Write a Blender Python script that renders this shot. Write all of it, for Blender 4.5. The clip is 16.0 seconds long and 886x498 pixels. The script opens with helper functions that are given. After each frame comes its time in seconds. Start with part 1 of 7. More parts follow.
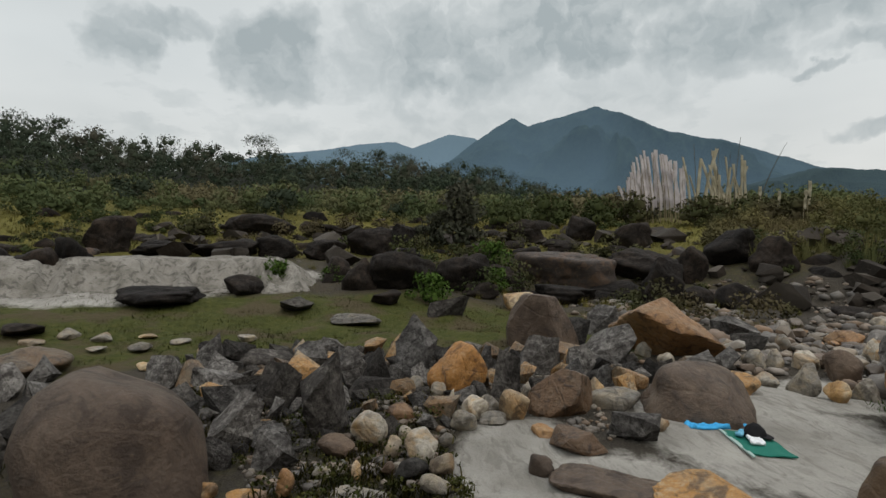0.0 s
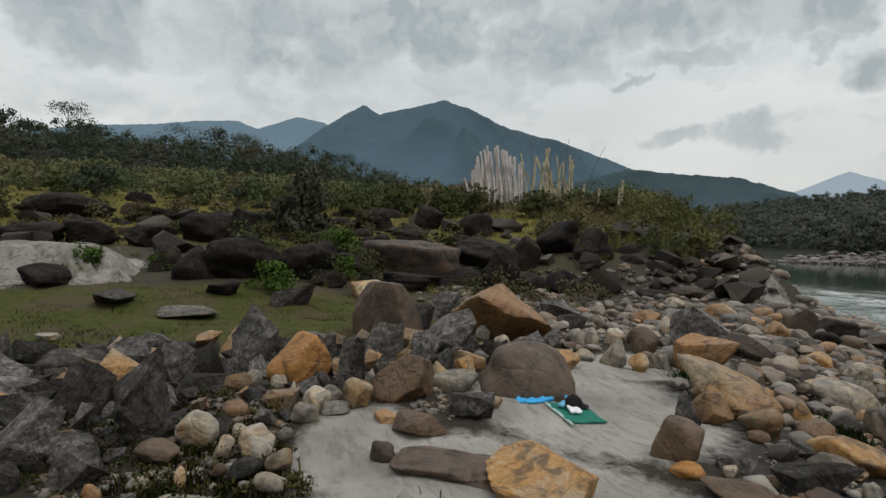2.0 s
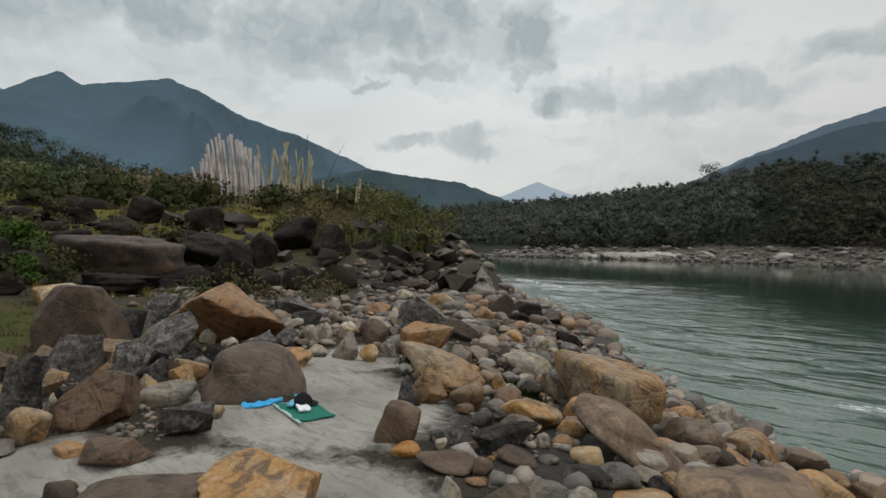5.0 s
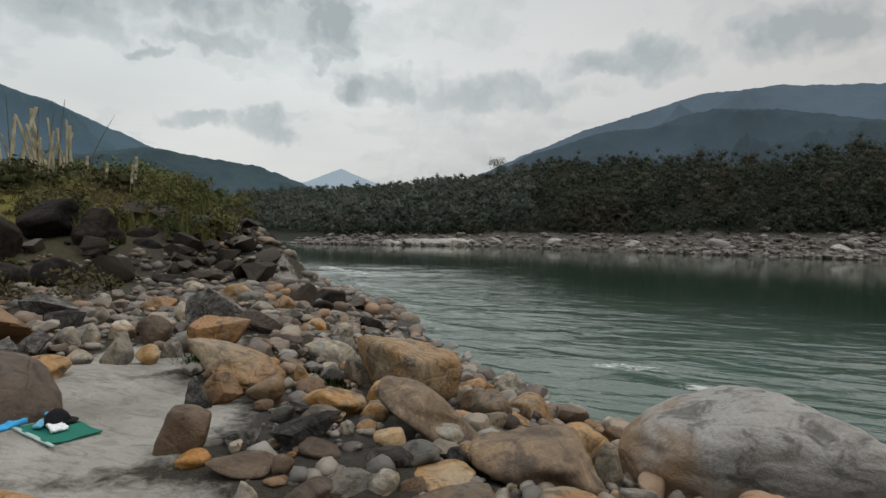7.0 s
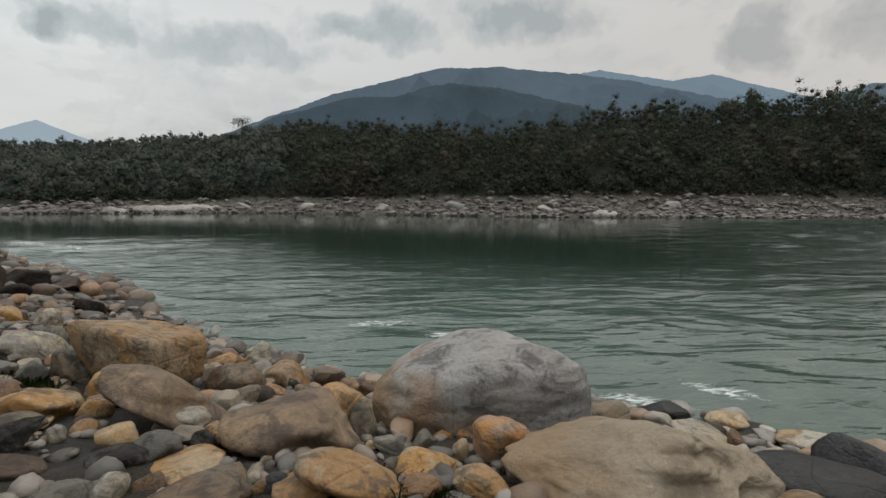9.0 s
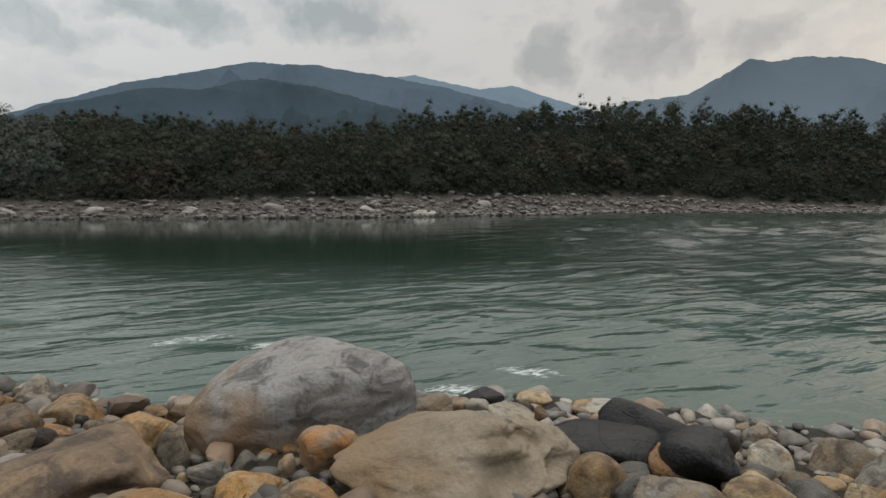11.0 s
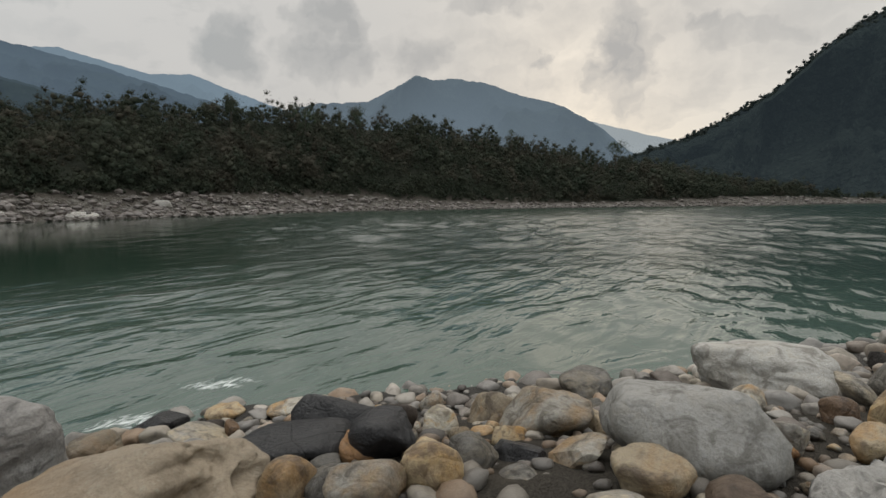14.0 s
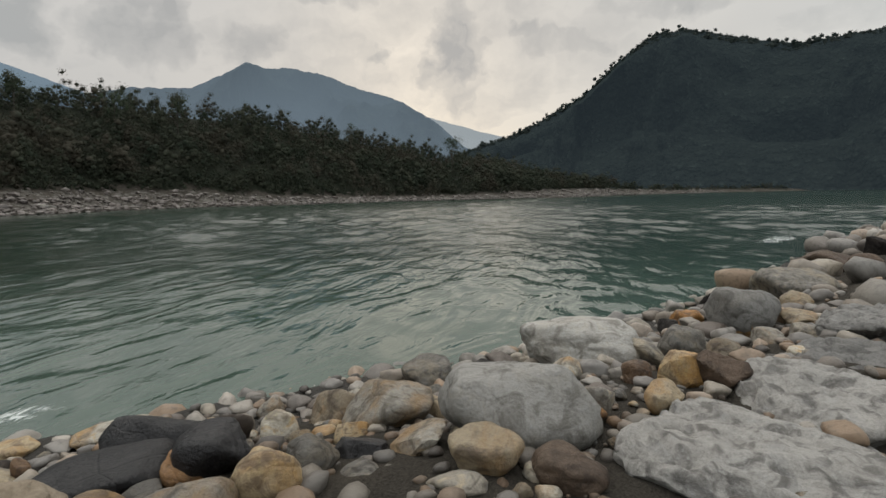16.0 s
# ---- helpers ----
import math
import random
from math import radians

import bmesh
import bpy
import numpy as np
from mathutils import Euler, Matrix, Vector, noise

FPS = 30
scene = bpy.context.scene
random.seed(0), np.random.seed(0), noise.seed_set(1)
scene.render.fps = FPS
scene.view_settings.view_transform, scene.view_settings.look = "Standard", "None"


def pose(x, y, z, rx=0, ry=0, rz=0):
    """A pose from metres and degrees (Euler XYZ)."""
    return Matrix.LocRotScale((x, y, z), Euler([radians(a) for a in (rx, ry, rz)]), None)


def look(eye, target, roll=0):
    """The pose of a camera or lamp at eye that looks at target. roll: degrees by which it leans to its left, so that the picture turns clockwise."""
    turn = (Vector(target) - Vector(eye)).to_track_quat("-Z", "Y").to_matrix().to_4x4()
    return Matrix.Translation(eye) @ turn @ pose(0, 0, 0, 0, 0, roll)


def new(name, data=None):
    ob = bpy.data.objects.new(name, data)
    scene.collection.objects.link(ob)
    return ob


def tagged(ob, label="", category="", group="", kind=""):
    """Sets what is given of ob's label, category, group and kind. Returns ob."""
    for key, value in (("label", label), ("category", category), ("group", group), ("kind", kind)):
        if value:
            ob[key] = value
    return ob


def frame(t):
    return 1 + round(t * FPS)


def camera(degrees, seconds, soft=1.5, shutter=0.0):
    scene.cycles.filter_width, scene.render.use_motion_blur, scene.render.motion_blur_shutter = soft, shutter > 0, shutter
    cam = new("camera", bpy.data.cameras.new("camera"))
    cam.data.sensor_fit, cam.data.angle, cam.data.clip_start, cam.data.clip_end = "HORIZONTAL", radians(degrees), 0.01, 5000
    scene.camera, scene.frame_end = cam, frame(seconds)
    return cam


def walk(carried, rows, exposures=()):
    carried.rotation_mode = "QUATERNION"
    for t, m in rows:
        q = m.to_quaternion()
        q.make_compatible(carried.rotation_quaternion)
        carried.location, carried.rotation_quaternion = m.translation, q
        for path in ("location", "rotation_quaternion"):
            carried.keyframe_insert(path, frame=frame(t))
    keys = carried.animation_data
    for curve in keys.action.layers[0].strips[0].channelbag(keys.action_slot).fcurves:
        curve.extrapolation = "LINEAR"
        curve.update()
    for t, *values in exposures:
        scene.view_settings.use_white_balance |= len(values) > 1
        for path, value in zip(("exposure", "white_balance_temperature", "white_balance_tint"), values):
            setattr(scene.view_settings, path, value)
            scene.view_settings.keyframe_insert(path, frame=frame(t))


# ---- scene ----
import itertools
cam = camera(79.53, 16.0, soft=1.5)


def carried(x, y, z, yaw, pitch, lean):
    """A hand-held pose: yaw clockwise from +y, pitch up, lean to the left, in degrees."""
    a, p = radians(yaw), radians(pitch)
    ahead = Vector((math.sin(a) * math.cos(p), math.cos(a) * math.cos(p), math.sin(p)))
    return look((x, y, z), Vector((x, y, z)) + ahead, lean)


PATH = [
    (0.0, carried(0.054, -0.246, 1.642, -82.18, 0.01, 0.51)),
    (0.5, carried(0.031, -0.223, 1.635, -77.96, -0.43, 0.49)),
    (1.0, carried(0.033, -0.204, 1.633, -73.44, -0.89, 0.63)),
    (1.5, carried(0.014, -0.186, 1.633, -69.53, -1.11, 1.02)),
    (2.0, carried(0.014, -0.175, 1.631, -66.17, -1.03, 1.14)),
    (2.5, carried(0.023, -0.149, 1.634, -62.11, -0.99, 0.99)),
    (3.0, carried(0.022, -0.116, 1.633, -57.32, -1.13, 0.77)),
    (5.5, carried(0.025, 0.012, 1.616, -34.62, -0.81, 1.45)),
    (6.0, carried(0.005, 0.037, 1.612, -29.97, -0.97, 1.58)),
    (6.5, carried(0.001, 0.062, 1.608, -23.75, -1.29, 1.60)),
    (7.0, carried(-0.008, 0.097, 1.597, -18.06, -1.76, 1.16)),
    (7.5, carried(-0.005, 0.116, 1.590, -12.15, -2.88, 0.91)),
    (8.0, carried(0.005, 0.137, 1.585, -5.48, -3.96, 0.79)),
    (8.5, carried(0.014, 0.161, 1.571, 1.42, -4.69, 0.66)),
    (9.0, carried(0.028, 0.180, 1.572, 8.01, -5.15, 0.57)),
    (11.5, carried(0.064, 0.174, 1.604, 31.79, -5.18, -0.10)),
    (12.0, carried(0.081, 0.165, 1.603, 37.42, -5.60, 0.04)),
    (12.5, carried(0.104, 0.158, 1.600, 42.65, -5.79, 0.14)),
    (13.0, carried(0.122, 0.149, 1.599, 47.54, -5.79, -0.04)),
    (13.5, carried(0.155, 0.142, 1.595, 53.09, -5.54, -0.38)),
    (14.0, carried(0.189, 0.158, 1.588, 58.81, -5.24, -0.45)),
    (14.5, carried(0.213, 0.150, 1.585, 63.82, -5.14, -0.62)),
    (15.0, carried(0.233, 0.138, 1.581, 67.99, -5.29, -0.72)),
    (15.5, carried(0.254, 0.132, 1.574, 71.75, -5.65, -0.78)),
    (16.0, carried(0.262, 0.114, 1.576, 75.53, -6.08, -0.98)),
]
walk(cam, PATH)
# ---- world, sun ----
world = bpy.data.worlds.new("sky")
scene.world = world
world.use_nodes = True


def tree_of(owner):
    """The node tree, emptied, and a short way to add nodes and links."""
    t = owner.node_tree
    t.nodes.clear()

    def add(kind, at=None, **sockets):
        n = t.nodes.new(kind)
        for k, v in (at or {}).items():
            setattr(n, k, v)
        for k, v in sockets.items():
            key = int(k[1:]) if k[0] == "i" and k[1:].isdigit() else k.replace("_", " ")
            if isinstance(v, bpy.types.NodeSocket):
                t.links.new(v, n.inputs[key])
            else:
                n.inputs[key].default_value = v
        return n
    return t, add


def ramp(add, fac, *stops):
    r = add("ShaderNodeValToRGB", Fac=fac)
    e = r.color_ramp.elements
    while len(e) < len(stops):
        e.new(0.5)
    for el, (p, c) in zip(e, stops):
        el.position = p
        el.color = (c, c, c, 1) if isinstance(c, (int, float)) else (*c, 1)
    return r.outputs[0]


def math_node(add, op, a, b=0.0, c=0.0, clamp=False):
    return add("ShaderNodeMath", dict(operation=op, use_clamp=clamp), i0=a, i1=b, i2=c).outputs[0]


def mix(add, fac, a, b, blend="MIX"):
    n = add("ShaderNodeMix", dict(data_type="RGBA", blend_type=blend))
    t = n.id_data
    for i, v in ((0, fac), (6, a), (7, b)):
        if isinstance(v, bpy.types.NodeSocket):
            t.links.new(v, n.inputs[i])
        else:
            n.inputs[i].default_value = (*v, 1) if isinstance(v, tuple) and len(v) == 3 else v
    return n.outputs[2]


CLOUDS = []


def cloud(az, el, wide, high, thick):
    """A heap of cloud at this azimuth and height, with its half width and half height, all in degrees."""
    CLOUDS.append((az, el, wide, high, thick))


cloud(-99.7, 19.3, 4.2, 3.4, 1.00)
cloud(-113.6, 18.0, 2.6, 1.9, 0.60)
cloud(-110.3, 20.6, 4.5, 1.2, 0.60)
cloud(-82.0, 20.2, 10.5, 4.4, 0.75)
cloud(-69.4, 21.4, 8.6, 2.8, 1.00)
cloud(-55.4, 20.0, 7.0, 3.2, 0.80)
cloud(-84.4, 14.4, 5.4, 2.3, 0.30)
cloud(-41.6, 17.7, 4.8, 0.9, 0.75)
cloud(-26.0, 15.0, 4.2, 1.6, 0.75)
cloud(-36.5, 10.4, 2.6, 1.3, 0.60)
cloud(-42.2, 9.7, 2.8, 0.8, 0.55)
cloud(-66.4, 24.0, 12.0, 2.0, 0.75)
cloud(-49.6, 18.2, 6.9, 1.2, 0.35)
cloud(-47.3, 16.2, 2.0, 0.5, 0.65)
cloud(-42.7, 22.4, 10.4, 3.2, 0.80)
cloud(-30.6, 21.5, 4.2, 2.7, 1.00)
cloud(-31.1, 17.8, 1.3, 1.0, 0.75)
cloud(-12.6, 14.8, 7.2, 1.7, 0.65)
cloud(0.8, 17.3, 5.8, 1.7, 0.75)
cloud(-29.4, 18.7, 2.7, 0.9, 0.60)
cloud(16.6, 18.3, 5.8, 2.2, 0.90)
cloud(38.2, 15.4, 2.7, 2.6, 0.95)
cloud(47.3, 17.9, 2.8, 2.4, 0.90)
cloud(47.4, 14.0, 4.2, 2.0, 0.75)
cloud(56.8, 14.8, 2.8, 2.1, 0.60)
cloud(76.8, 14.4, 3.1, 3.3, 0.90)
cloud(79.1, 9.7, 3.4, 2.0, 0.45)
cloud(68.8, 14.5, 1.5, 0.8, 0.60)
cloud(84.5, 15.3, 2.2, 0.9, 0.55)
cloud(88.7, 14.2, 6.2, 1.2, 0.50)
cloud(98.0, 17.2, 4.4, 1.4, 0.60)
cloud(63.7, 19.6, 4.4, 1.0, 0.60)


def build_sky():
    """An overcast evening sky: pale veil, heaped grey clouds, warmer where the sun sets."""
    t, add = tree_of(world)
    d = add("ShaderNodeTexCoord").outputs["Generated"]
    sep = add("ShaderNodeSeparateXYZ", Vector=d)
    up = math_node(add, "MAXIMUM", sep.outputs[2], 0.0)
    flat = math_node(add, "DIVIDE", 1.0, math_node(add, "ADD", up, 0.20))
    plane = add("ShaderNodeCombineXYZ", X=math_node(add, "MULTIPLY", sep.outputs[0], flat),
                Y=math_node(add, "MULTIPLY", sep.outputs[1], flat), Z=7.4).outputs[0]
    big = add("ShaderNodeTexNoise", Vector=plane, Scale=1.15, Detail=10.0, Roughness=0.55, Distortion=0.15).outputs[0]
    puff = add("ShaderNodeTexNoise", Vector=plane, Scale=3.1, Detail=8.0, Roughness=0.6).outputs[0]
    soft = add("ShaderNodeTexNoise", Vector=plane, Scale=0.8, Detail=4.0, Roughness=0.5).outputs[0]
    mass = math_node(add, "ADD", math_node(add, "MULTIPLY", big, 0.68), math_node(add, "MULTIPLY", puff, 0.32))
    high = ramp(add, up, (0.40, 0.0), (0.52, 1.0))
    loose = math_node(add, "MULTIPLY", ramp(add, mass, (0.495, 0.0), (0.53, 0.65), (0.61, 1.0)), math_node(add, "MULTIPLY_ADD", high, 0.72, 0.28))
    # the heaps that stand out, each an oval with a billowing edge
    turn = math_node(add, "MULTIPLY", math_node(add, "ARCTAN2", sep.outputs[0], sep.outputs[1]), 57.2958)
    rise = math_node(add, "MULTIPLY", math_node(add, "ARCSINE", sep.outputs[2]), 57.2958)
    spot = add("ShaderNodeCombineXYZ", X=turn, Y=rise, Z=0.0).outputs[0]
    wide = add("ShaderNodeTexNoise", Vector=spot, Scale=0.16, Detail=4.0, Roughness=0.5)
    bend = add("ShaderNodeVectorMath", dict(operation="MULTIPLY_ADD"), i0=wide.outputs["Color"], i1=(9.0, 5.0, 0.0), i2=(-4.5, -2.5, 0.0)).outputs[0]
    curl = add("ShaderNodeTexNoise", Vector=spot, Scale=0.55, Detail=3.5, Roughness=0.5)
    bend = add("ShaderNodeVectorMath", dict(operation="MULTIPLY_ADD"), i0=curl.outputs["Color"], i1=(4.2, 2.8, 0.0), i2=bend).outputs[0]
    bend = add("ShaderNodeVectorMath", dict(operation="ADD"), i0=bend, i1=(-2.1, -1.4, 0.0)).outputs[0]
    spot = add("ShaderNodeVectorMath", dict(operation="ADD"), i0=spot, i1=bend).outputs[0]
    frill = add("ShaderNodeTexNoise", Vector=spot, Scale=0.30, Detail=4.5, Roughness=0.52).outputs[0]
    heap = loose
    for az, el, w, h, thick in CLOUDS:
        p = add("ShaderNodeVectorMath", dict(operation="MULTIPLY_ADD"), i0=spot, i1=(1 / w, 1 / h, 0.0), i2=(-az / w, -el / h, 0.0)).outputs[0]
        k = add("ShaderNodeVectorMath", dict(operation="LENGTH"), i0=p).outputs["Value"]
        k = math_node(add, "SUBTRACT", 1.6, k, clamp=True)
        heap = math_node(add, "MAXIMUM", heap, math_node(add, "MULTIPLY", k, thick))
    heap = math_node(add, "MULTIPLY", heap, math_node(add, "MULTIPLY_ADD", frill, 2.4, -0.25))
    heap = ramp(add, heap, (0.10, 0.0), (0.40, 0.5), (1.0, 1.0))
    veil = ramp(add, soft, (0.36, 0.0), (0.66, 1.0))
    west = add("ShaderNodeVectorMath", dict(operation="DOT_PRODUCT"), i0=d, i1=(math.sin(radians(72)), math.cos(radians(72)), 0.0)).outputs["Value"]
    west = ramp(add, west, (0.35, 0.0), (1.0, 1.0))
    sky = add("ShaderNodeTexSky", dict(sky_type="NISHITA", sun_disc=False, sun_elevation=radians(14), sun_rotation=radians(72)))
    sky = mix(add, 1.0, sky.outputs[0], (0.10, 0.10, 0.10), "MULTIPLY")
    pale = mix(add, veil, (0.79, 0.82, 0.815), (0.645, 0.682, 0.685))
    pale = mix(add, west, pale, mix(add, veil, (0.72, 0.675, 0.61), (0.60, 0.57, 0.53)))
    low = ramp(add, up, (0.02, 1.0), (0.30, 0.0))
    pale = mix(add, math_node(add, "MULTIPLY", low, 0.45), pale, (0.66, 0.62, 0.57))
    pale = mix(add, 0.06, pale, sky)
    north = add("ShaderNodeVectorMath", dict(operation="DOT_PRODUCT"), i0=d, i1=(math.sin(radians(22)), math.cos(radians(22)), 0.0)).outputs["Value"]
    pale = mix(add, math_node(add, "MULTIPLY", ramp(add, north, (0.62, 0.0), (0.98, 1.0)), 0.6), pale, (0.53, 0.52, 0.51))
    grey = mix(add, west, (0.345, 0.40, 0.42), (0.42, 0.41, 0.40))
    cloud_color = mix(add, math_node(add, "MULTIPLY", heap, 0.9), pale, grey)
    zenith = ramp(add, up, (0.42, 0.0), (0.92, 1.0))
    cloud_color = mix(add, math_node(add, "MULTIPLY", zenith, 0.9), cloud_color, mix(add, west, (1.42, 1.44, 1.46), (3.1, 2.9, 2.55)))
    bg = add("ShaderNodeBackground", Color=cloud_color, Strength=1.0)
    add("ShaderNodeOutputWorld", Surface=bg.outputs[0])


build_sky()

sun = new("sun", bpy.data.lights.new("sun", "SUN"))
sun.data.energy, sun.data.angle, sun.data.color = 0.6, radians(45), (1.0, 0.95, 0.88)
sun.matrix_world = look((0, 0, 0), (-math.sin(radians(60)), -math.cos(radians(60)), -math.tan(radians(62))))
# ---- numbers and meshes ----
def lattice(ix, iy, iz, seed):
    """A random number in 0..1 for each point of the integer lattice."""
    h = (ix.astype(np.int64) * 374761393 + iy.astype(np.int64) * 668265263 + iz.astype(np.int64) * 2147483647 + seed * 1274126177) & 0xFFFFFFFF
    h = ((h ^ (h >> 13)) * 1274126177) & 0xFFFFFFFF
    h = ((h ^ (h >> 16)) * 2246822519) & 0xFFFFFFFF
    return ((h ^ (h >> 15)) & 0xFFFFFF) / float(0xFFFFFF)


def grain(p, scale=1.0, seed=0):
    """Smooth noise in -1..1 at the points p (n, 3)."""
    q = np.asarray(p, float) * scale
    i = np.floor(q).astype(np.int64)
    f = q - i
    f = f * f * (3 - 2 * f)
    out = np.zeros(len(q))
    for dx in (0, 1):
        for dy in (0, 1):
            for dz in (0, 1):
                w = (f[:, 0] if dx else 1 - f[:, 0]) * (f[:, 1] if dy else 1 - f[:, 1]) * (f[:, 2] if dz else 1 - f[:, 2])
                out += w * lattice(i[:, 0] + dx, i[:, 1] + dy, i[:, 2] + dz, seed)
    return out * 2 - 1


def fbm(p, scale=1.0, octaves=4, seed=0, gain=0.5):
    p = np.asarray(p, float)
    out, amp = np.zeros(len(p)), 1.0
    for o in range(octaves):
        out += amp * grain(p, scale * 2.03 ** o, seed + 17 * o)
        amp *= gain
    return out


def fbm2(x, y, scale=1.0, octaves=4, seed=0, gain=0.5):
    x, y = np.broadcast_arrays(np.asarray(x, float), np.asarray(y, float))
    return fbm(np.stack([x.ravel(), y.ravel(), 0 * x.ravel() + 0.37], 1), scale, octaves, seed, gain).reshape(x.shape)


def ease(a, b, x):
    k = np.clip((np.asarray(x, float) - a) / (b - a), 0, 1)
    return k * k * (3 - 2 * k)


def mesh_of(name, verts, faces, smooth=True):
    """A mesh from arrays; faces is (n, 3) or (n, 4)."""
    me = bpy.data.meshes.new(name)
    verts, faces = np.asarray(verts, np.float32), np.asarray(faces, np.int32)
    k = faces.shape[1]
    me.vertices.add(len(verts))
    me.vertices.foreach_set("co", verts.ravel())
    me.loops.add(faces.size)
    me.loops.foreach_set("vertex_index", faces.ravel())
    me.polygons.add(len(faces))
    me.polygons.foreach_set("loop_start", np.arange(0, faces.size, k, dtype=np.int32))
    me.polygons.foreach_set("use_smooth", np.full(len(faces), smooth))
    me.update(calc_edges=True)
    me.validate()
    return me


def put(name, verts, faces, material, parent=None, label="", smooth=True):
    me = mesh_of(name, verts, faces, smooth)
    me.materials.append(material)
    ob = new(name, me)
    if parent:
        ob.parent = parent
    if label:
        ob["label"] = label
    return ob


def tube(path, radii, sides=6):
    """Vertices and quads of a tapered tube along a path."""
    path = np.asarray(path, float)
    n = len(path)
    along = np.gradient(path, axis=0)
    along /= np.linalg.norm(along, axis=1, keepdims=True) + 1e-9
    ref = np.where(np.abs(along[:, 2:3]) > 0.9, [[1.0, 0, 0]], [[0, 0, 1.0]])
    a = np.cross(along, ref)
    a /= np.linalg.norm(a, axis=1, keepdims=True) + 1e-9
    b = np.cross(along, a)
    ang = np.arange(sides) * 2 * np.pi / sides
    v = path[:, None] + np.asarray(radii, float)[:, None, None] * (np.cos(ang)[None, :, None] * a[:, None] + np.sin(ang)[None, :, None] * b[:, None])
    i, j = np.meshgrid(np.arange(n - 1), np.arange(sides), indexing="ij")
    f = np.stack([i * sides + j, i * sides + (j + 1) % sides, (i + 1) * sides + (j + 1) % sides, (i + 1) * sides + j], -1)
    return v.reshape(-1, 3), f.reshape(-1, 4)


def joined(pieces):
    vs, fs, n = [], [], 0
    for v, f in pieces:
        vs.append(np.asarray(v, float))
        fs.append(np.asarray(f) + n)
        n += len(v)
    return np.concatenate(vs), np.concatenate(fs)


def ball(level):
    bm = bmesh.new()
    bmesh.ops.create_icosphere(bm, subdivisions=level, radius=1.0)
    v = np.array([x.co[:] for x in bm.verts])
    f = np.array([[x.index for x in p.verts] for p in bm.faces])
    bm.free()
    return v / np.linalg.norm(v, axis=1, keepdims=True), f


BALLS = {level: ball(level) for level in (1, 2, 3, 4, 5, 6)}

# ---- the lie of the land ----
WATER = -1.0
NEAR_SHORE = np.array([(-150, 118), (-70, 82), (-32, 47), (-18.6, 28.0), (-11.8, 21.2), (-7.1, 16.6), (-4.4, 12.2), (-2.4, 9.6), (-0.9, 8.2),
                       (0.6, 7.2), (2.6, 6.4), (4.2, 5.7), (5.4, 4.6), (6.2, 3.6), (7.3, 2.5), (8.6, 0.9), (11.9, -1.6), (16.2, -4.5),
                       (23.2, -8.1), (32, -14), (70, -42), (160, -115)])
FAR_SHORE = np.array([(-160, 150), (-92, 118), (-57, 86), (-44, 92), (-22, 104), (14, 92), (34, 87), (54, 89), (70, 88), (94, 92),
                      (116, 80), (146, 62), (170, 44), (196, 8), (262, -22), (330, -80), (360, -150)])


def to_line(x, y, line):
    """Distance to a polyline, positive on its right-hand side."""
    best = np.full(x.shape, 1e9)
    side = np.zeros(x.shape)
    for (ax, ay), (bx, by) in zip(line[:-1], line[1:]):
        ux, uy = bx - ax, by - ay
        k = np.clip(((x - ax) * ux + (y - ay) * uy) / (ux * ux + uy * uy), 0, 1)
        dx, dy = x - ax - k * ux, y - ay - k * uy
        d = np.hypot(dx, dy)
        s = ux * (y - ay) - uy * (x - ax)
        m = d < best
        best = np.where(m, d, best)
        side = np.where(m, -np.sign(s), side)
    return best * side


FOREST_SKY = np.array([(-60, 3.6), (-41, 3.8), (-32.6, 4.6), (-24, 5.4), (-19, 6.2), (-14, 6.7), (-10, 7.8), (-4.7, 8.3), (7, 8.6), (12, 8.2), (22, 8.8), (25, 9.7),
                       (29, 10.1), (33, 9.5), (37, 10.1), (45, 9.9), (50, 9.4), (57, 8.8), (63, 7.8), (70, 6.3), (75, 4.9), (79, 4.2), (85, 2.8), (90, 1.4), (96, 1.0), (120, 1.0)])
BEACH = np.array([(-40, 1.2), (-26, 1.8), (-10, 2.8), (7, 3.3), (32, 4.3), (50, 4.2), (56, 2.6), (73, 1.2), (79, 1.7), (90, 3.4), (100, 1.6)])
HILL_SKY = np.array([(-180, 11), (-122, 11.2), (-114, 9.8), (-104, 9.2), (-95, 9.6), (-86, 9.4), (-80, 8.4), (-75, 7.6), (-69, 5.8), (-63, 4.8), (-50, 3.6), (-40, 2.5)])


def deep_back(az):
    """How much deeper the far side runs back to its ridge upstream than it does straight across."""
    return np.interp(az, (-40, -22, -6, 8), (3.4, 3.0, 1.7, 1.0))


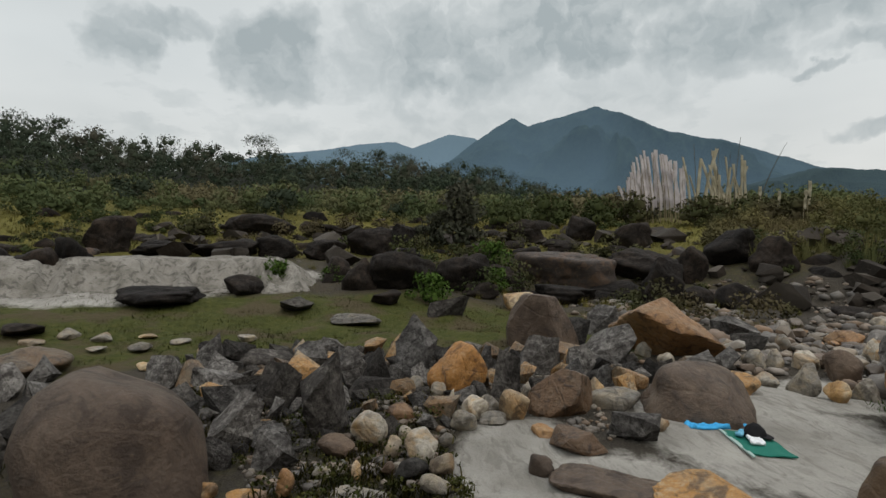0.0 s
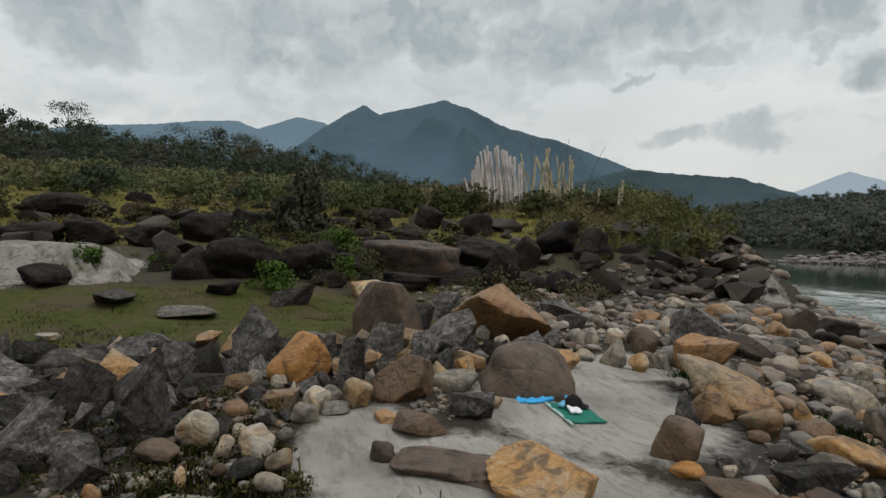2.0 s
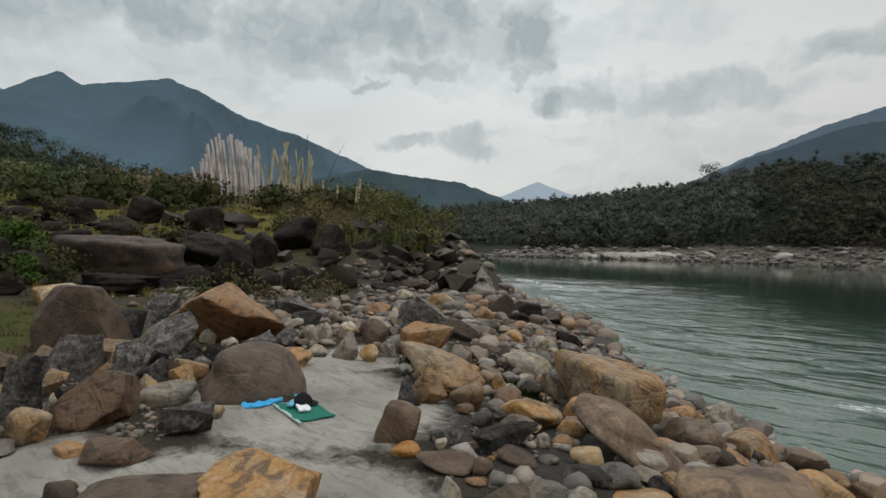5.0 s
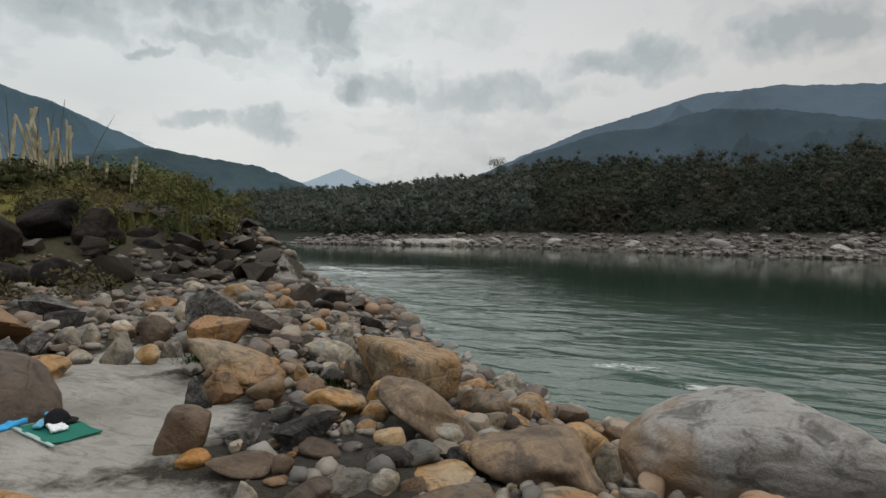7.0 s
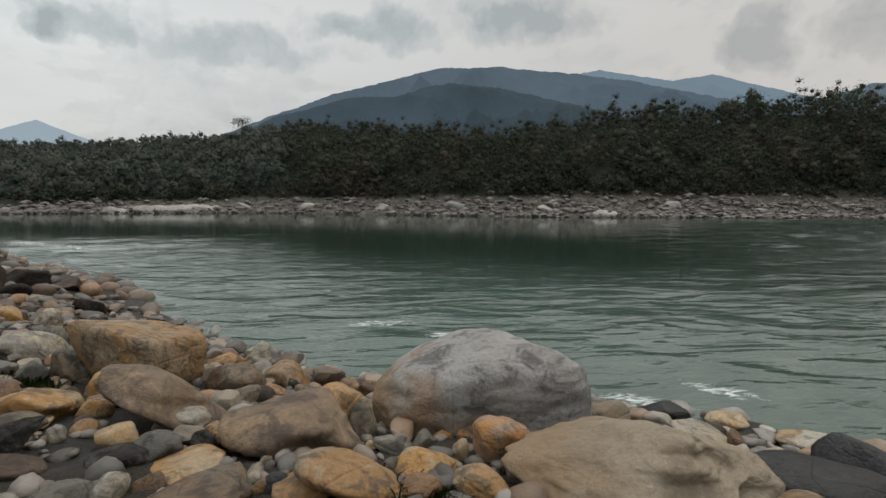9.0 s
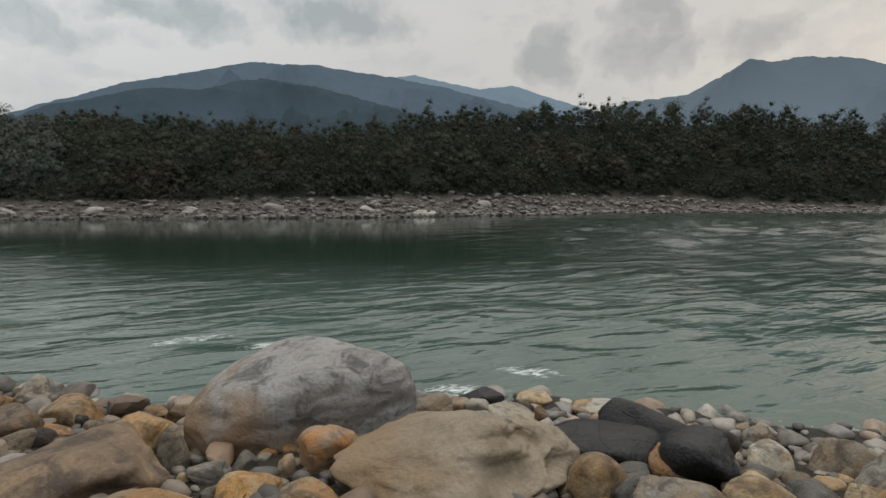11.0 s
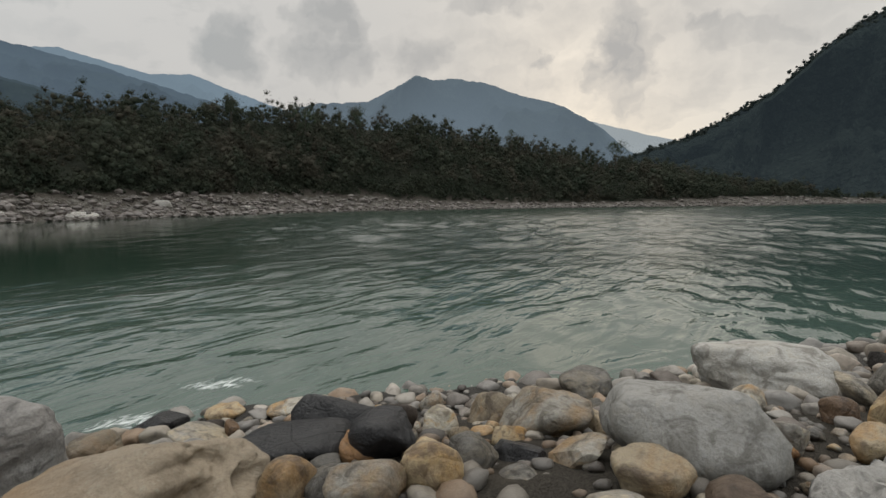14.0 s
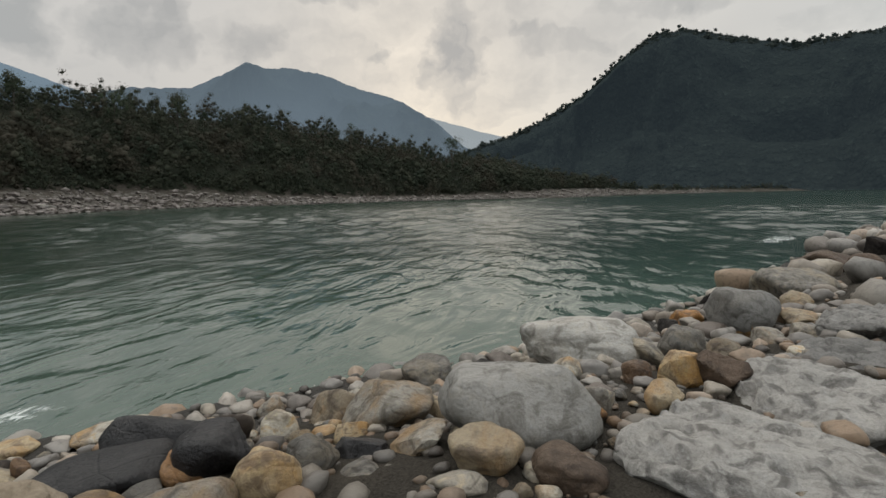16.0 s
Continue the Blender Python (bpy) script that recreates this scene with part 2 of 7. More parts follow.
def land(x, y):
    """Height of the ground, without its small roughness."""
    x, y = np.broadcast_arrays(np.asarray(x, float), np.asarray(y, float))
    s = to_line(x, y, NEAR_SHORE)
    r, az = np.hypot(x, y), np.degrees(np.arctan2(x, y))
    # terraces on the near side
    north = ease(-88, -70, az)
    gentle = np.interp(r, (0, 9, 11.5, 14, 17, 22, 26, 36, 60, 140, 400), (-0.1, -0.1, 0.0, 0.35, 0.75, 1.25, 1.8, 3.6, 6.2, 14, 30))
    stepped = np.interp(r, (0, 9, 18.5, 20.5, 23, 30, 38, 60, 140, 400), (-0.12, -0.12, 0.0, 0.9, 1.75, 2.75, 3.7, 5.2, 11, 25))
    hill = np.tan(np.radians(np.interp(az, HILL_SKY[:, 0], HILL_SKY[:, 1]))) * 135 - 7.5
    lift = (gentle * (1 - north) + stepped * north)
    lift = lift + ease(50, 135, r) * np.maximum(hill - lift, -6)
    lift = np.where((az > -30) & (az < 178), -0.1 + 0 * r, lift)
    steep = ease(15, 21, r) * (az < -30)
    bank = WATER + 0.85 * ease(-0.4, 4.6 - 2 * steep, s) + (0.42 + 0.5 * steep) * np.maximum(s - 6.5 + 4.7 * steep, 0) - 0.35 * np.maximum(-s, 0)
    z = np.minimum(lift, bank)
    z = np.maximum(z, WATER - 1.6)
    # the far side
    q = -to_line(x, y, FAR_SHORE)
    beach = np.interp(az, BEACH[:, 0], BEACH[:, 1])
    back = deep_back(az)
    crest = np.tan(np.radians(np.interp(az, FOREST_SKY[:, 0], FOREST_SKY[:, 1]))) * (r - q + 10 + 50 * back) + 1.6 - 6.5
    far = WATER + beach * ease(-1, 11, q) + np.maximum(crest + 1 - beach, 0.6) * np.interp(10 + (q - 10) / back, (10, 22, 62, 100, 900), (0, 0.3, 1, 1.02, 0.9)) - 0.3 * np.maximum(-q, 0)
    return np.where(q > -6, np.maximum(far, z), z), s, q


def surface(x, y):
    """Height of the ground with its small roughness."""
    x, y = np.broadcast_arrays(np.asarray(x, float), np.asarray(y, float))
    z, s, q = land(x, y)
    r = np.hypot(x, y)
    near = 1 - ease(20, 60, r)
    smooth = np.clip(1.2 - np.hypot((x + 4.2) / 2.2, (y - 3.0) / 2.0), 0, 1)
    return z + (fbm2(x, y, 0.9, 4, 5) * 0.08 * (1 - 0.8 * smooth) + fbm2(x, y, 4.0, 3, 8) * 0.02 * (1 - 0.5 * smooth)) * near + fbm2(x, y, 0.05, 4, 11) * 1.6 * ease(45, 120, r) * (s > 0)
# ---- materials ----
def material(name):
    m = bpy.data.materials.new(name)
    m.use_nodes = True
    return m, *tree_of(m)


def finish(t, add, color, rough, bump=None, strength=0.4, distance=0.02, gloss=0.12):
    p = add("ShaderNodeBsdfPrincipled", Base_Color=color, Roughness=rough, Specular_IOR_Level=gloss)
    if bump is not None:
        b = add("ShaderNodeBump", Height=bump, Strength=strength, Distance=distance)
        t.links.new(b.outputs[0], p.inputs["Normal"])
    add("ShaderNodeOutputMaterial", Surface=p.outputs[0])


def rock_material(name, main, second, dark, size=1.0, rough=0.66, patch=0.5, lichen=0.0, strata=0.0, grit=0.45, stain=None, vary=0.55, mottle=0.8):
    """Weathered stone: broad stains, veins, speckle and pits. size: metres of the broad stains."""
    m, t, add = material(name)
    info = add("ShaderNodeObjectInfo").outputs["Random"]
    off = add("ShaderNodeVectorMath", dict(operation="SCALE"), i0=(17.3, 31.7, 11.9), Scale=info).outputs[0]
    p = add("ShaderNodeVectorMath", dict(operation="ADD"), i0=add("ShaderNodeTexCoord").outputs["Object"], i1=off).outputs[0]
    broad = add("ShaderNodeTexNoise", Vector=p, Scale=1.6 / size, Detail=5.0, Roughness=0.6, Distortion=0.6).outputs[0]
    fine = add("ShaderNodeTexNoise", Vector=p, Scale=28.0, Detail=6.0, Roughness=0.65).outputs[0]
    mid = add("ShaderNodeTexNoise", Vector=p, Scale=6.0 / size, Detail=6.0, Roughness=0.6, Distortion=0.8).outputs[0]
    cell = add("ShaderNodeTexVoronoi", dict(feature="DISTANCE_TO_EDGE"), Vector=p, Scale=1.7 / size)
    c = mix(add, ramp(add, broad, (patch - 0.07, 0.0), (patch + 0.09, 1.0)), main, second)
    c = mix(add, math_node(add, "MULTIPLY", ramp(add, mid, (0.50, 0.0), (0.62, 1.0)), mottle), c, dark)
    c = mix(add, ramp(add, mid, (0.34, 0.7), (0.44, 0.0)), c, tuple(min(0.55, 1.25 * k) for k in second))
    c = mix(add, ramp(add, fine, (0.36, 0.65 * grit), (0.52, 0.0)), c, dark)
    speck = add("ShaderNodeTexNoise", Vector=p, Scale=85.0, Detail=3.0, Roughness=0.6).outputs[0]
    c = mix(add, ramp(add, speck, (0.36, 0.55 * grit), (0.48, 0.0)), c, dark)
    c = mix(add, ramp(add, fine, (0.56, 0.0), (0.75, 0.5)), c, tuple(min(0.5, 1.6 * k) for k in second))
    if stain:
        own = add("ShaderNodeSeparateXYZ", Vector=add("ShaderNodeTexCoord").outputs["Object"])
        k = math_node(add, "MULTIPLY_ADD", own.outputs[0], -0.7, math_node(add, "MULTIPLY_ADD", own.outputs[2], -0.7, 0.1))
        k = math_node(add, "ADD", k, math_node(add, "MULTIPLY", math_node(add, "SUBTRACT", broad, 0.5), 2.6))
        c = mix(add, ramp(add, k, (-0.25, 0.0), (0.55, 0.9)), c, stain)
    if lichen:
        spots = add("ShaderNodeTexNoise", Vector=p, Scale=9.0, Detail=8.0, Roughness=0.7).outputs[0]
        c = mix(add, math_node(add, "MULTIPLY", ramp(add, spots, (0.52, 0.0), (0.62, 1.0)), lichen), c, tuple(min(0.32, 2.4 * k) for k in main))
    if strata:
        w = add("ShaderNodeTexWave", dict(bands_direction="Z"), Vector=p, Scale=2.2, Distortion=7.0, Detail=4.0, Detail_Scale=1.5).outputs["Fac"]
        c = mix(add, math_node(add, "MULTIPLY", w, strata), c, dark)
    hue = add("ShaderNodeHueSaturation", Hue=0.5, Saturation=math_node(add, "MULTIPLY_ADD", info, 0.30, 0.92),
              Value=math_node(add, "MULTIPLY_ADD", info, vary, 0.64 - 0.52 * vary), Color=c).outputs[0]
    h = math_node(add, "ADD", math_node(add, "MULTIPLY", mid, 0.6), math_node(add, "MULTIPLY", fine, 0.4))
    crack = ramp(add, cell.outputs["Distance"], (0.0, 0.0), (0.03, 1.0))
    h = math_node(add, "ADD", h, math_node(add, "MULTIPLY", crack, 0.12))
    finish(t, add, hue, math_node(add, "MULTIPLY_ADD", mid, 0.25, rough - 0.12), h, 0.75, 0.06, 0.15 if rough > 0.75 else 0.4)
    return m


TAN = rock_material("tan_sandstone", (0.40, 0.235, 0.108), (0.36, 0.285, 0.195), (0.085, 0.06, 0.04), 0.8, 0.5, patch=0.52, vary=0.7)
OCHRE = rock_material("ochre_sandstone", (0.37, 0.205, 0.095), (0.33, 0.22, 0.13), (0.095, 0.055, 0.033), 0.8, 0.5, patch=0.56, vary=0.7)
BUFF = rock_material("buff_river_stone", (0.47, 0.385, 0.265), (0.41, 0.26, 0.13), (0.14, 0.10, 0.07), 1.1, 0.52, patch=0.53, vary=0.65)
BROWN = rock_material("brown_boulder", (0.100, 0.069, 0.049), (0.138, 0.10, 0.072), (0.048, 0.032, 0.022), 1.3, patch=0.5)
GREY = rock_material("grey_river_stone", (0.29, 0.265, 0.225), (0.40, 0.335, 0.24), (0.085, 0.072, 0.058), 0.8, 0.55, patch=0.53, lichen=0.25, vary=0.75)
PALE = rock_material("pale_river_stone", (0.54, 0.50, 0.425), (0.46, 0.30, 0.155), (0.17, 0.14, 0.105), 0.9, 0.55, patch=0.53)
SPLIT = rock_material("split_grey_rock", (0.125, 0.117, 0.110), (0.33, 0.315, 0.295), (0.038, 0.034, 0.031), 0.6, 0.85, patch=0.52, lichen=0.55, strata=0.35, grit=1.0)
SLATE = rock_material("dark_split_rock", (0.062, 0.056, 0.051), (0.17, 0.158, 0.144), (0.022, 0.020, 0.018), 0.6, 0.85, patch=0.54, lichen=0.35, strata=0.3, grit=1.0)
DARK = rock_material("dark_ledge_rock", (0.024, 0.020, 0.017), (0.050, 0.039, 0.031), (0.010, 0.008, 0.007), 1.0, 0.8, patch=0.54, lichen=0.25, grit=0.8)
BLACK = rock_material("black_wet_rock", (0.020, 0.019, 0.020), (0.032, 0.030, 0.029), (0.010, 0.009, 0.009), 0.7, 0.42, patch=0.55, grit=0.2)
SLAB = rock_material("water_worn_grey_slab", (0.38, 0.367, 0.342), (0.335, 0.322, 0.298), (0.11, 0.103, 0.095), 1.0, 0.75, patch=0.5, lichen=0.2)


def leaf_material(name, a, b, dry=None, light=0.25, fine=1.6):
    m, t, add = material(name)
    isle = add("ShaderNodeNewGeometry").outputs["Random Per Island"]
    pos = add("ShaderNodeNewGeometry").outputs["Position"]
    n = add("ShaderNodeTexNoise", Vector=pos, Scale=0.09, Detail=4.0).outputs[0]
    c = mix(add, isle, a, b)
    tone = add("ShaderNodeAttribute", dict(attribute_name="tone"))
    c = mix(add, 1.0, c, add("ShaderNodeCombineXYZ", X=math_node(add, "MULTIPLY_ADD", tone.outputs["Fac"], 0.30, 1.0), Y=math_node(add, "MULTIPLY_ADD", tone.outputs["Fac"], 0.20, 1.0),
                                    Z=math_node(add, "MULTIPLY_ADD", tone.outputs["Fac"], 0.20, 1.0)).outputs[0], "MULTIPLY")
    f = add("ShaderNodeTexNoise", Vector=pos, Scale=fine, Detail=4.0, Roughness=0.7).outputs[0]
    c = mix(add, ramp(add, f, (0.35, 0.45), (0.6, 0.0)), c, tuple(0.6 * k for k in a))
    if dry:
        c = mix(add, ramp(add, n, (0.5, 0.0), (0.62, 0.85)), c, dry)
    d = add("ShaderNodeBsdfPrincipled", Base_Color=c, Roughness=0.8, Specular_IOR_Level=0.06)
    tr = add("ShaderNodeBsdfTranslucent", Color=c)
    s = add("ShaderNodeMixShader", Fac=light, i1=d.outputs[0], i2=tr.outputs[0])
    add("ShaderNodeOutputMaterial", Surface=s.outputs[0])
    return m


FAR_LEAF = leaf_material("far_forest_leaf", (0.037, 0.045, 0.031), (0.050, 0.058, 0.040), (0.060, 0.053, 0.040), fine=0.5)
# Paler, greyer leaves than FAR_LEAF: distance haze put into their colour.
HAZY_LEAF = leaf_material("hazy_upstream_leaf", (0.070, 0.084, 0.067), (0.084, 0.100, 0.080), (0.096, 0.096, 0.080), fine=0.3)
HILL_LEAF = leaf_material("hill_leaf", (0.030, 0.041, 0.038), (0.040, 0.052, 0.047), fine=0.12)
LEFT_LEAF = leaf_material("grove_leaf", (0.046, 0.062, 0.040), (0.066, 0.083, 0.052), (0.076, 0.072, 0.052), fine=0.7)
BUSH_LEAF = leaf_material("bush_leaf", (0.042, 0.056, 0.021), (0.074, 0.086, 0.032), (0.088, 0.070, 0.040))
SCRUB_LEAF = leaf_material("terrace_scrub_leaf", (0.080, 0.100, 0.042), (0.120, 0.138, 0.062), (0.145, 0.122, 0.070))
BANK_LEAF = leaf_material("bank_leaf", (0.088, 0.090, 0.034), (0.135, 0.128, 0.050), (0.150, 0.120, 0.064))
FRESH_LEAF = leaf_material("fresh_leaf", (0.045, 0.085, 0.016), (0.08, 0.13, 0.026))
DRY_GRASS = leaf_material("dry_grass_blade", (0.125, 0.112, 0.030), (0.165, 0.142, 0.045), (0.085, 0.090, 0.024))
GREEN_GRASS = leaf_material("green_grass_blade", (0.042, 0.052, 0.013), (0.08, 0.078, 0.024), (0.10, 0.075, 0.038))


def bark_material():
    m, t, add = material("bark")
    p = add("ShaderNodeTexCoord").outputs["Object"]
    n = add("ShaderNodeTexNoise", Vector=p, Scale=7.0, Detail=6.0).outputs[0]
    finish(t, add, ramp(add, n, (0.3, (0.03, 0.026, 0.02)), (0.7, (0.10, 0.09, 0.075))), 0.9, n, 0.6, 0.03)
    return m


BARK = bark_material()


def ground_material():
    """Silt, sand, soil, moss and wet mud, blended by the ground's own masks."""
    m, t, add = material("riverbank_ground")
    pos = add("ShaderNodeNewGeometry").outputs["Position"]

    def mask(key):
        return add("ShaderNodeAttribute", dict(attribute_name=key)).outputs["Fac"]
    n1 = add("ShaderNodeTexNoise", Vector=pos, Scale=0.9, Detail=7.0, Roughness=0.6).outputs[0]
    n2 = add("ShaderNodeTexNoise", Vector=pos, Scale=7.0, Detail=7.0, Roughness=0.65, Distortion=0.5).outputs[0]
    n3 = add("ShaderNodeTexNoise", Vector=pos, Scale=60.0, Detail=4.0, Roughness=0.7).outputs[0]
    soil = mix(add, n2, (0.022, 0.018, 0.014), (0.055, 0.047, 0.036))
    soil = mix(add, ramp(add, n3, (0.4, 0.0), (0.7, 0.4)), soil, (0.16, 0.142, 0.115))
    gravel = mix(add, ramp(add, n3, (0.35, 0.0), (0.65, 1.0)), (0.020, 0.018, 0.0145), (0.065, 0.057, 0.046))
    soil = mix(add, math_node(add, "MULTIPLY", mask("gravel"), ramp(add, n1, (0.35, 0.0), (0.5, 1.0))), soil, gravel)
    sand = mix(add, ramp(add, n1, (0.35, 0.0), (0.65, 1.0)), (0.40, 0.385, 0.35), (0.235, 0.224, 0.20))
    scour = add("ShaderNodeTexNoise", Vector=add("ShaderNodeMapping", Vector=pos, Rotation=(0, 0, radians(40)), Scale=(1.0, 3.2, 1.0)).outputs[0], Scale=3.2, Detail=6.0, Roughness=0.65, Distortion=0.9).outputs[0]
    sand = mix(add, ramp(add, scour, (0.50, 0.0), (0.62, 0.55)), sand, (0.16, 0.15, 0.132))
    sand = mix(add, ramp(add, n3, (0.30, 0.45), (0.46, 0.0)), sand, (0.12, 0.112, 0.097))
    grass = mix(add, ramp(add, n2, (0.35, 0.0), (0.65, 1.0)), (0.036, 0.046, 0.010), (0.074, 0.076, 0.020))
    grass = mix(add, ramp(add, n1, (0.49, 0.0), (0.60, 0.8)), grass, (0.075, 0.057, 0.035))
    meadow = mix(add, ramp(add, n2, (0.35, 0.0), (0.65, 1.0)), (0.085, 0.085, 0.020), (0.155, 0.132, 0.034))
    grass = mix(add, mask("meadow"), grass, meadow)
    wet = mix(add, n2, (0.028, 0.026, 0.023), (0.06, 0.055, 0.048))

    def edge(key, lo=0.40, hi=0.60):
        k = math_node(add, "ADD", mask(key), math_node(add, "MULTIPLY", math_node(add, "SUBTRACT", n2, 0.5), 0.5))
        k = math_node(add, "ADD", k, math_node(add, "MULTIPLY", math_node(add, "SUBTRACT", n1, 0.5), 0.5))
        return ramp(add, k, (lo, 0.0), (hi, 1.0))
    c = mix(add, edge("grass"), soil, grass)
    c = mix(add, edge("wet"), c, wet)
    c = mix(add, edge("sand"), c, sand)
    # Ground among the trees near black: the canopy's shade put into its colour.
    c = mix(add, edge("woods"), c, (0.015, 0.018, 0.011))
    h = math_node(add, "ADD", math_node(add, "MULTIPLY", n2, 1.0), math_node(add, "MULTIPLY", n3, 0.3))
    rough = math_node(add, "MULTIPLY_ADD", edge("wet"), -0.35, 0.9)
    pits = add("ShaderNodeTexNoise", Vector=pos, Scale=24.0, Detail=5.0, Roughness=0.7, Distortion=0.6).outputs[0]
    h = math_node(add, "ADD", h, math_node(add, "MULTIPLY", pits, 0.8))
    h = math_node(add, "SUBTRACT", h, math_node(add, "MULTIPLY", scour, 0.9))
    finish(t, add, c, rough, h, 0.8, 0.045)
    return m


GROUND = ground_material()


def water_material():
    m, t, add = material("river_water")
    pos = add("ShaderNodeNewGeometry").outputs["Position"]
    turn = add("ShaderNodeMapping", Vector=pos, Rotation=(0, 0, radians(26)), Scale=(0.38, 1.0, 1.0)).outputs[0]
    far = add("ShaderNodeAttribute", dict(attribute_name="far")).outputs["Fac"]
    rough = add("ShaderNodeAttribute", dict(attribute_name="chop")).outputs["Fac"]
    swell = add("ShaderNodeTexNoise", Vector=turn, Scale=0.45, Detail=2.0, Roughness=0.5, Distortion=0.6).outputs[0]
    wave = add("ShaderNodeTexNoise", Vector=turn, Scale=0.9, Detail=2.0, Roughness=0.5, Distortion=1.0).outputs[0]
    chop = add("ShaderNodeTexNoise", Vector=turn, Scale=2.6, Detail=3.0, Roughness=0.55, Distortion=1.2).outputs[0]
    rip = add("ShaderNodeTexNoise", Vector=turn, Scale=9.0, Detail=2.0, Roughness=0.5).outputs[0]
    # Milky silt near; the dark far colour helps paint the forest's reflected band.
    water_color = mix(add, far, mix(add, swell, (0.048, 0.078, 0.060), (0.066, 0.100, 0.080)), mix(add, swell, (0.012, 0.030, 0.019), (0.018, 0.040, 0.027)))
    calm = math_node(add, "SUBTRACT", 1.0, math_node(add, "MULTIPLY", math_node(add, "MULTIPLY", far, 0.92), math_node(add, "SUBTRACT", 1.0, rough)))
    h = math_node(add, "ADD", math_node(add, "MULTIPLY", swell, math_node(add, "MULTIPLY", calm, 0.045)), math_node(add, "MULTIPLY", wave, math_node(add, "MULTIPLY", calm, math_node(add, "MULTIPLY_ADD", rough, 0.06, 0.075))))
    h = math_node(add, "ADD", h, math_node(add, "MULTIPLY", chop, math_node(add, "MULTIPLY", calm, math_node(add, "MULTIPLY_ADD", rough, 0.016, 0.014))))
    h = math_node(add, "ADD", h, math_node(add, "MULTIPLY", rip, math_node(add, "MULTIPLY", calm, 0.0015)))
    b = add("ShaderNodeBump", Height=h, Strength=1.0, Distance=1.0)
    gloss = math_node(add, "ADD", math_node(add, "MULTIPLY_ADD", far, 0.03, 0.04), math_node(add, "MULTIPLY", math_node(add, "MULTIPLY", far, rough), 0.08))
    p = add("ShaderNodeBsdfPrincipled", Base_Color=water_color, Roughness=gloss, IOR=1.33, Specular_IOR_Level=0.95, Normal=b.outputs[0])
    broken = add("ShaderNodeTexNoise", Vector=turn, Scale=4.5, Detail=9.0, Roughness=0.75, Distortion=2.5).outputs[0]
    k = math_node(add, "ADD", broken, math_node(add, "MULTIPLY_ADD", add("ShaderNodeAttribute", dict(attribute_name="foam")).outputs["Fac"], 0.32, -0.2))
    k = ramp(add, k, (0.58, 0.0), (0.72, 0.85))
    white = add("ShaderNodeBsdfDiffuse", Color=(0.72, 0.75, 0.73, 1))
    s = add("ShaderNodeMixShader", Fac=k, i1=p.outputs[0], i2=white.outputs[0])
    add("ShaderNodeOutputMaterial", Surface=s.outputs[0])
    return m


RIVER = water_material()


def haze_material(name, leaf, air, share, crowns=0.0):
    """Wooded slopes behind kilometres of air, whose blue haze is painted as emission."""
    m, t, add = material(name)
    pos = add("ShaderNodeNewGeometry").outputs["Position"]
    n = add("ShaderNodeTexNoise", Vector=pos, Scale=0.012, Detail=10.0, Roughness=0.7).outputs[0]
    f = add("ShaderNodeTexNoise", Vector=pos, Scale=0.06, Detail=8.0, Roughness=0.75).outputs[0]
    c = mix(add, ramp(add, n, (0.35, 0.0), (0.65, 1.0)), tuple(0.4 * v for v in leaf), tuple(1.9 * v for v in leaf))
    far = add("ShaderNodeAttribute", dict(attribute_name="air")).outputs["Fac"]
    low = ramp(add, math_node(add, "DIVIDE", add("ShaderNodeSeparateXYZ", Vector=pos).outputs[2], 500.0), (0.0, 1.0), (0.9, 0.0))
    d = add("ShaderNodeBsdfDiffuse", Color=c)
    h = math_node(add, "ADD", n, f)
    deep = 30.0
    if crowns:
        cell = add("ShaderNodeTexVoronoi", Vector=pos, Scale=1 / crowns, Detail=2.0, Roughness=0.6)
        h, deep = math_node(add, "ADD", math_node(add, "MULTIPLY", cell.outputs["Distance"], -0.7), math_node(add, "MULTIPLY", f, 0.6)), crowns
        # The shade in the gaps between crowns is darkened into the colour.
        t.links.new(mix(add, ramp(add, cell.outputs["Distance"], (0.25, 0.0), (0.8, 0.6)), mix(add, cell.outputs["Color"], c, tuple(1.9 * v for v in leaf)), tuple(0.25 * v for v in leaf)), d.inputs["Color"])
    b = add("ShaderNodeBump", Height=h, Strength=1.0, Distance=deep)
    t.links.new(b.outputs[0], d.inputs["Normal"])
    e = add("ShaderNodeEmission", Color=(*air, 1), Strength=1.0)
    # Painted haze: more emission low down and in hollows, constant if crowns.
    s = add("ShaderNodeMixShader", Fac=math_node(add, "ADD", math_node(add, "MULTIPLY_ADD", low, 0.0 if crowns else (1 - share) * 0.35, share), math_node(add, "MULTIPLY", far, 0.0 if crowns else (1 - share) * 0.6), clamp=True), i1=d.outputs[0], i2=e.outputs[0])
    add("ShaderNodeOutputMaterial", Surface=s.outputs[0])
    return m
# ---- ground, river, distance ----
def zone(x, y, cx, cy, rx, ry, turn=0):
    """1 inside an oval, fading out across its edge."""
    c, s = math.cos(radians(turn)), math.sin(radians(turn))
    u, v = ((x - cx) * c + (y - cy) * s) / rx, (-(x - cx) * s + (y - cy) * c) / ry
    return np.clip(1.5 - np.hypot(u, v), 0, 1)


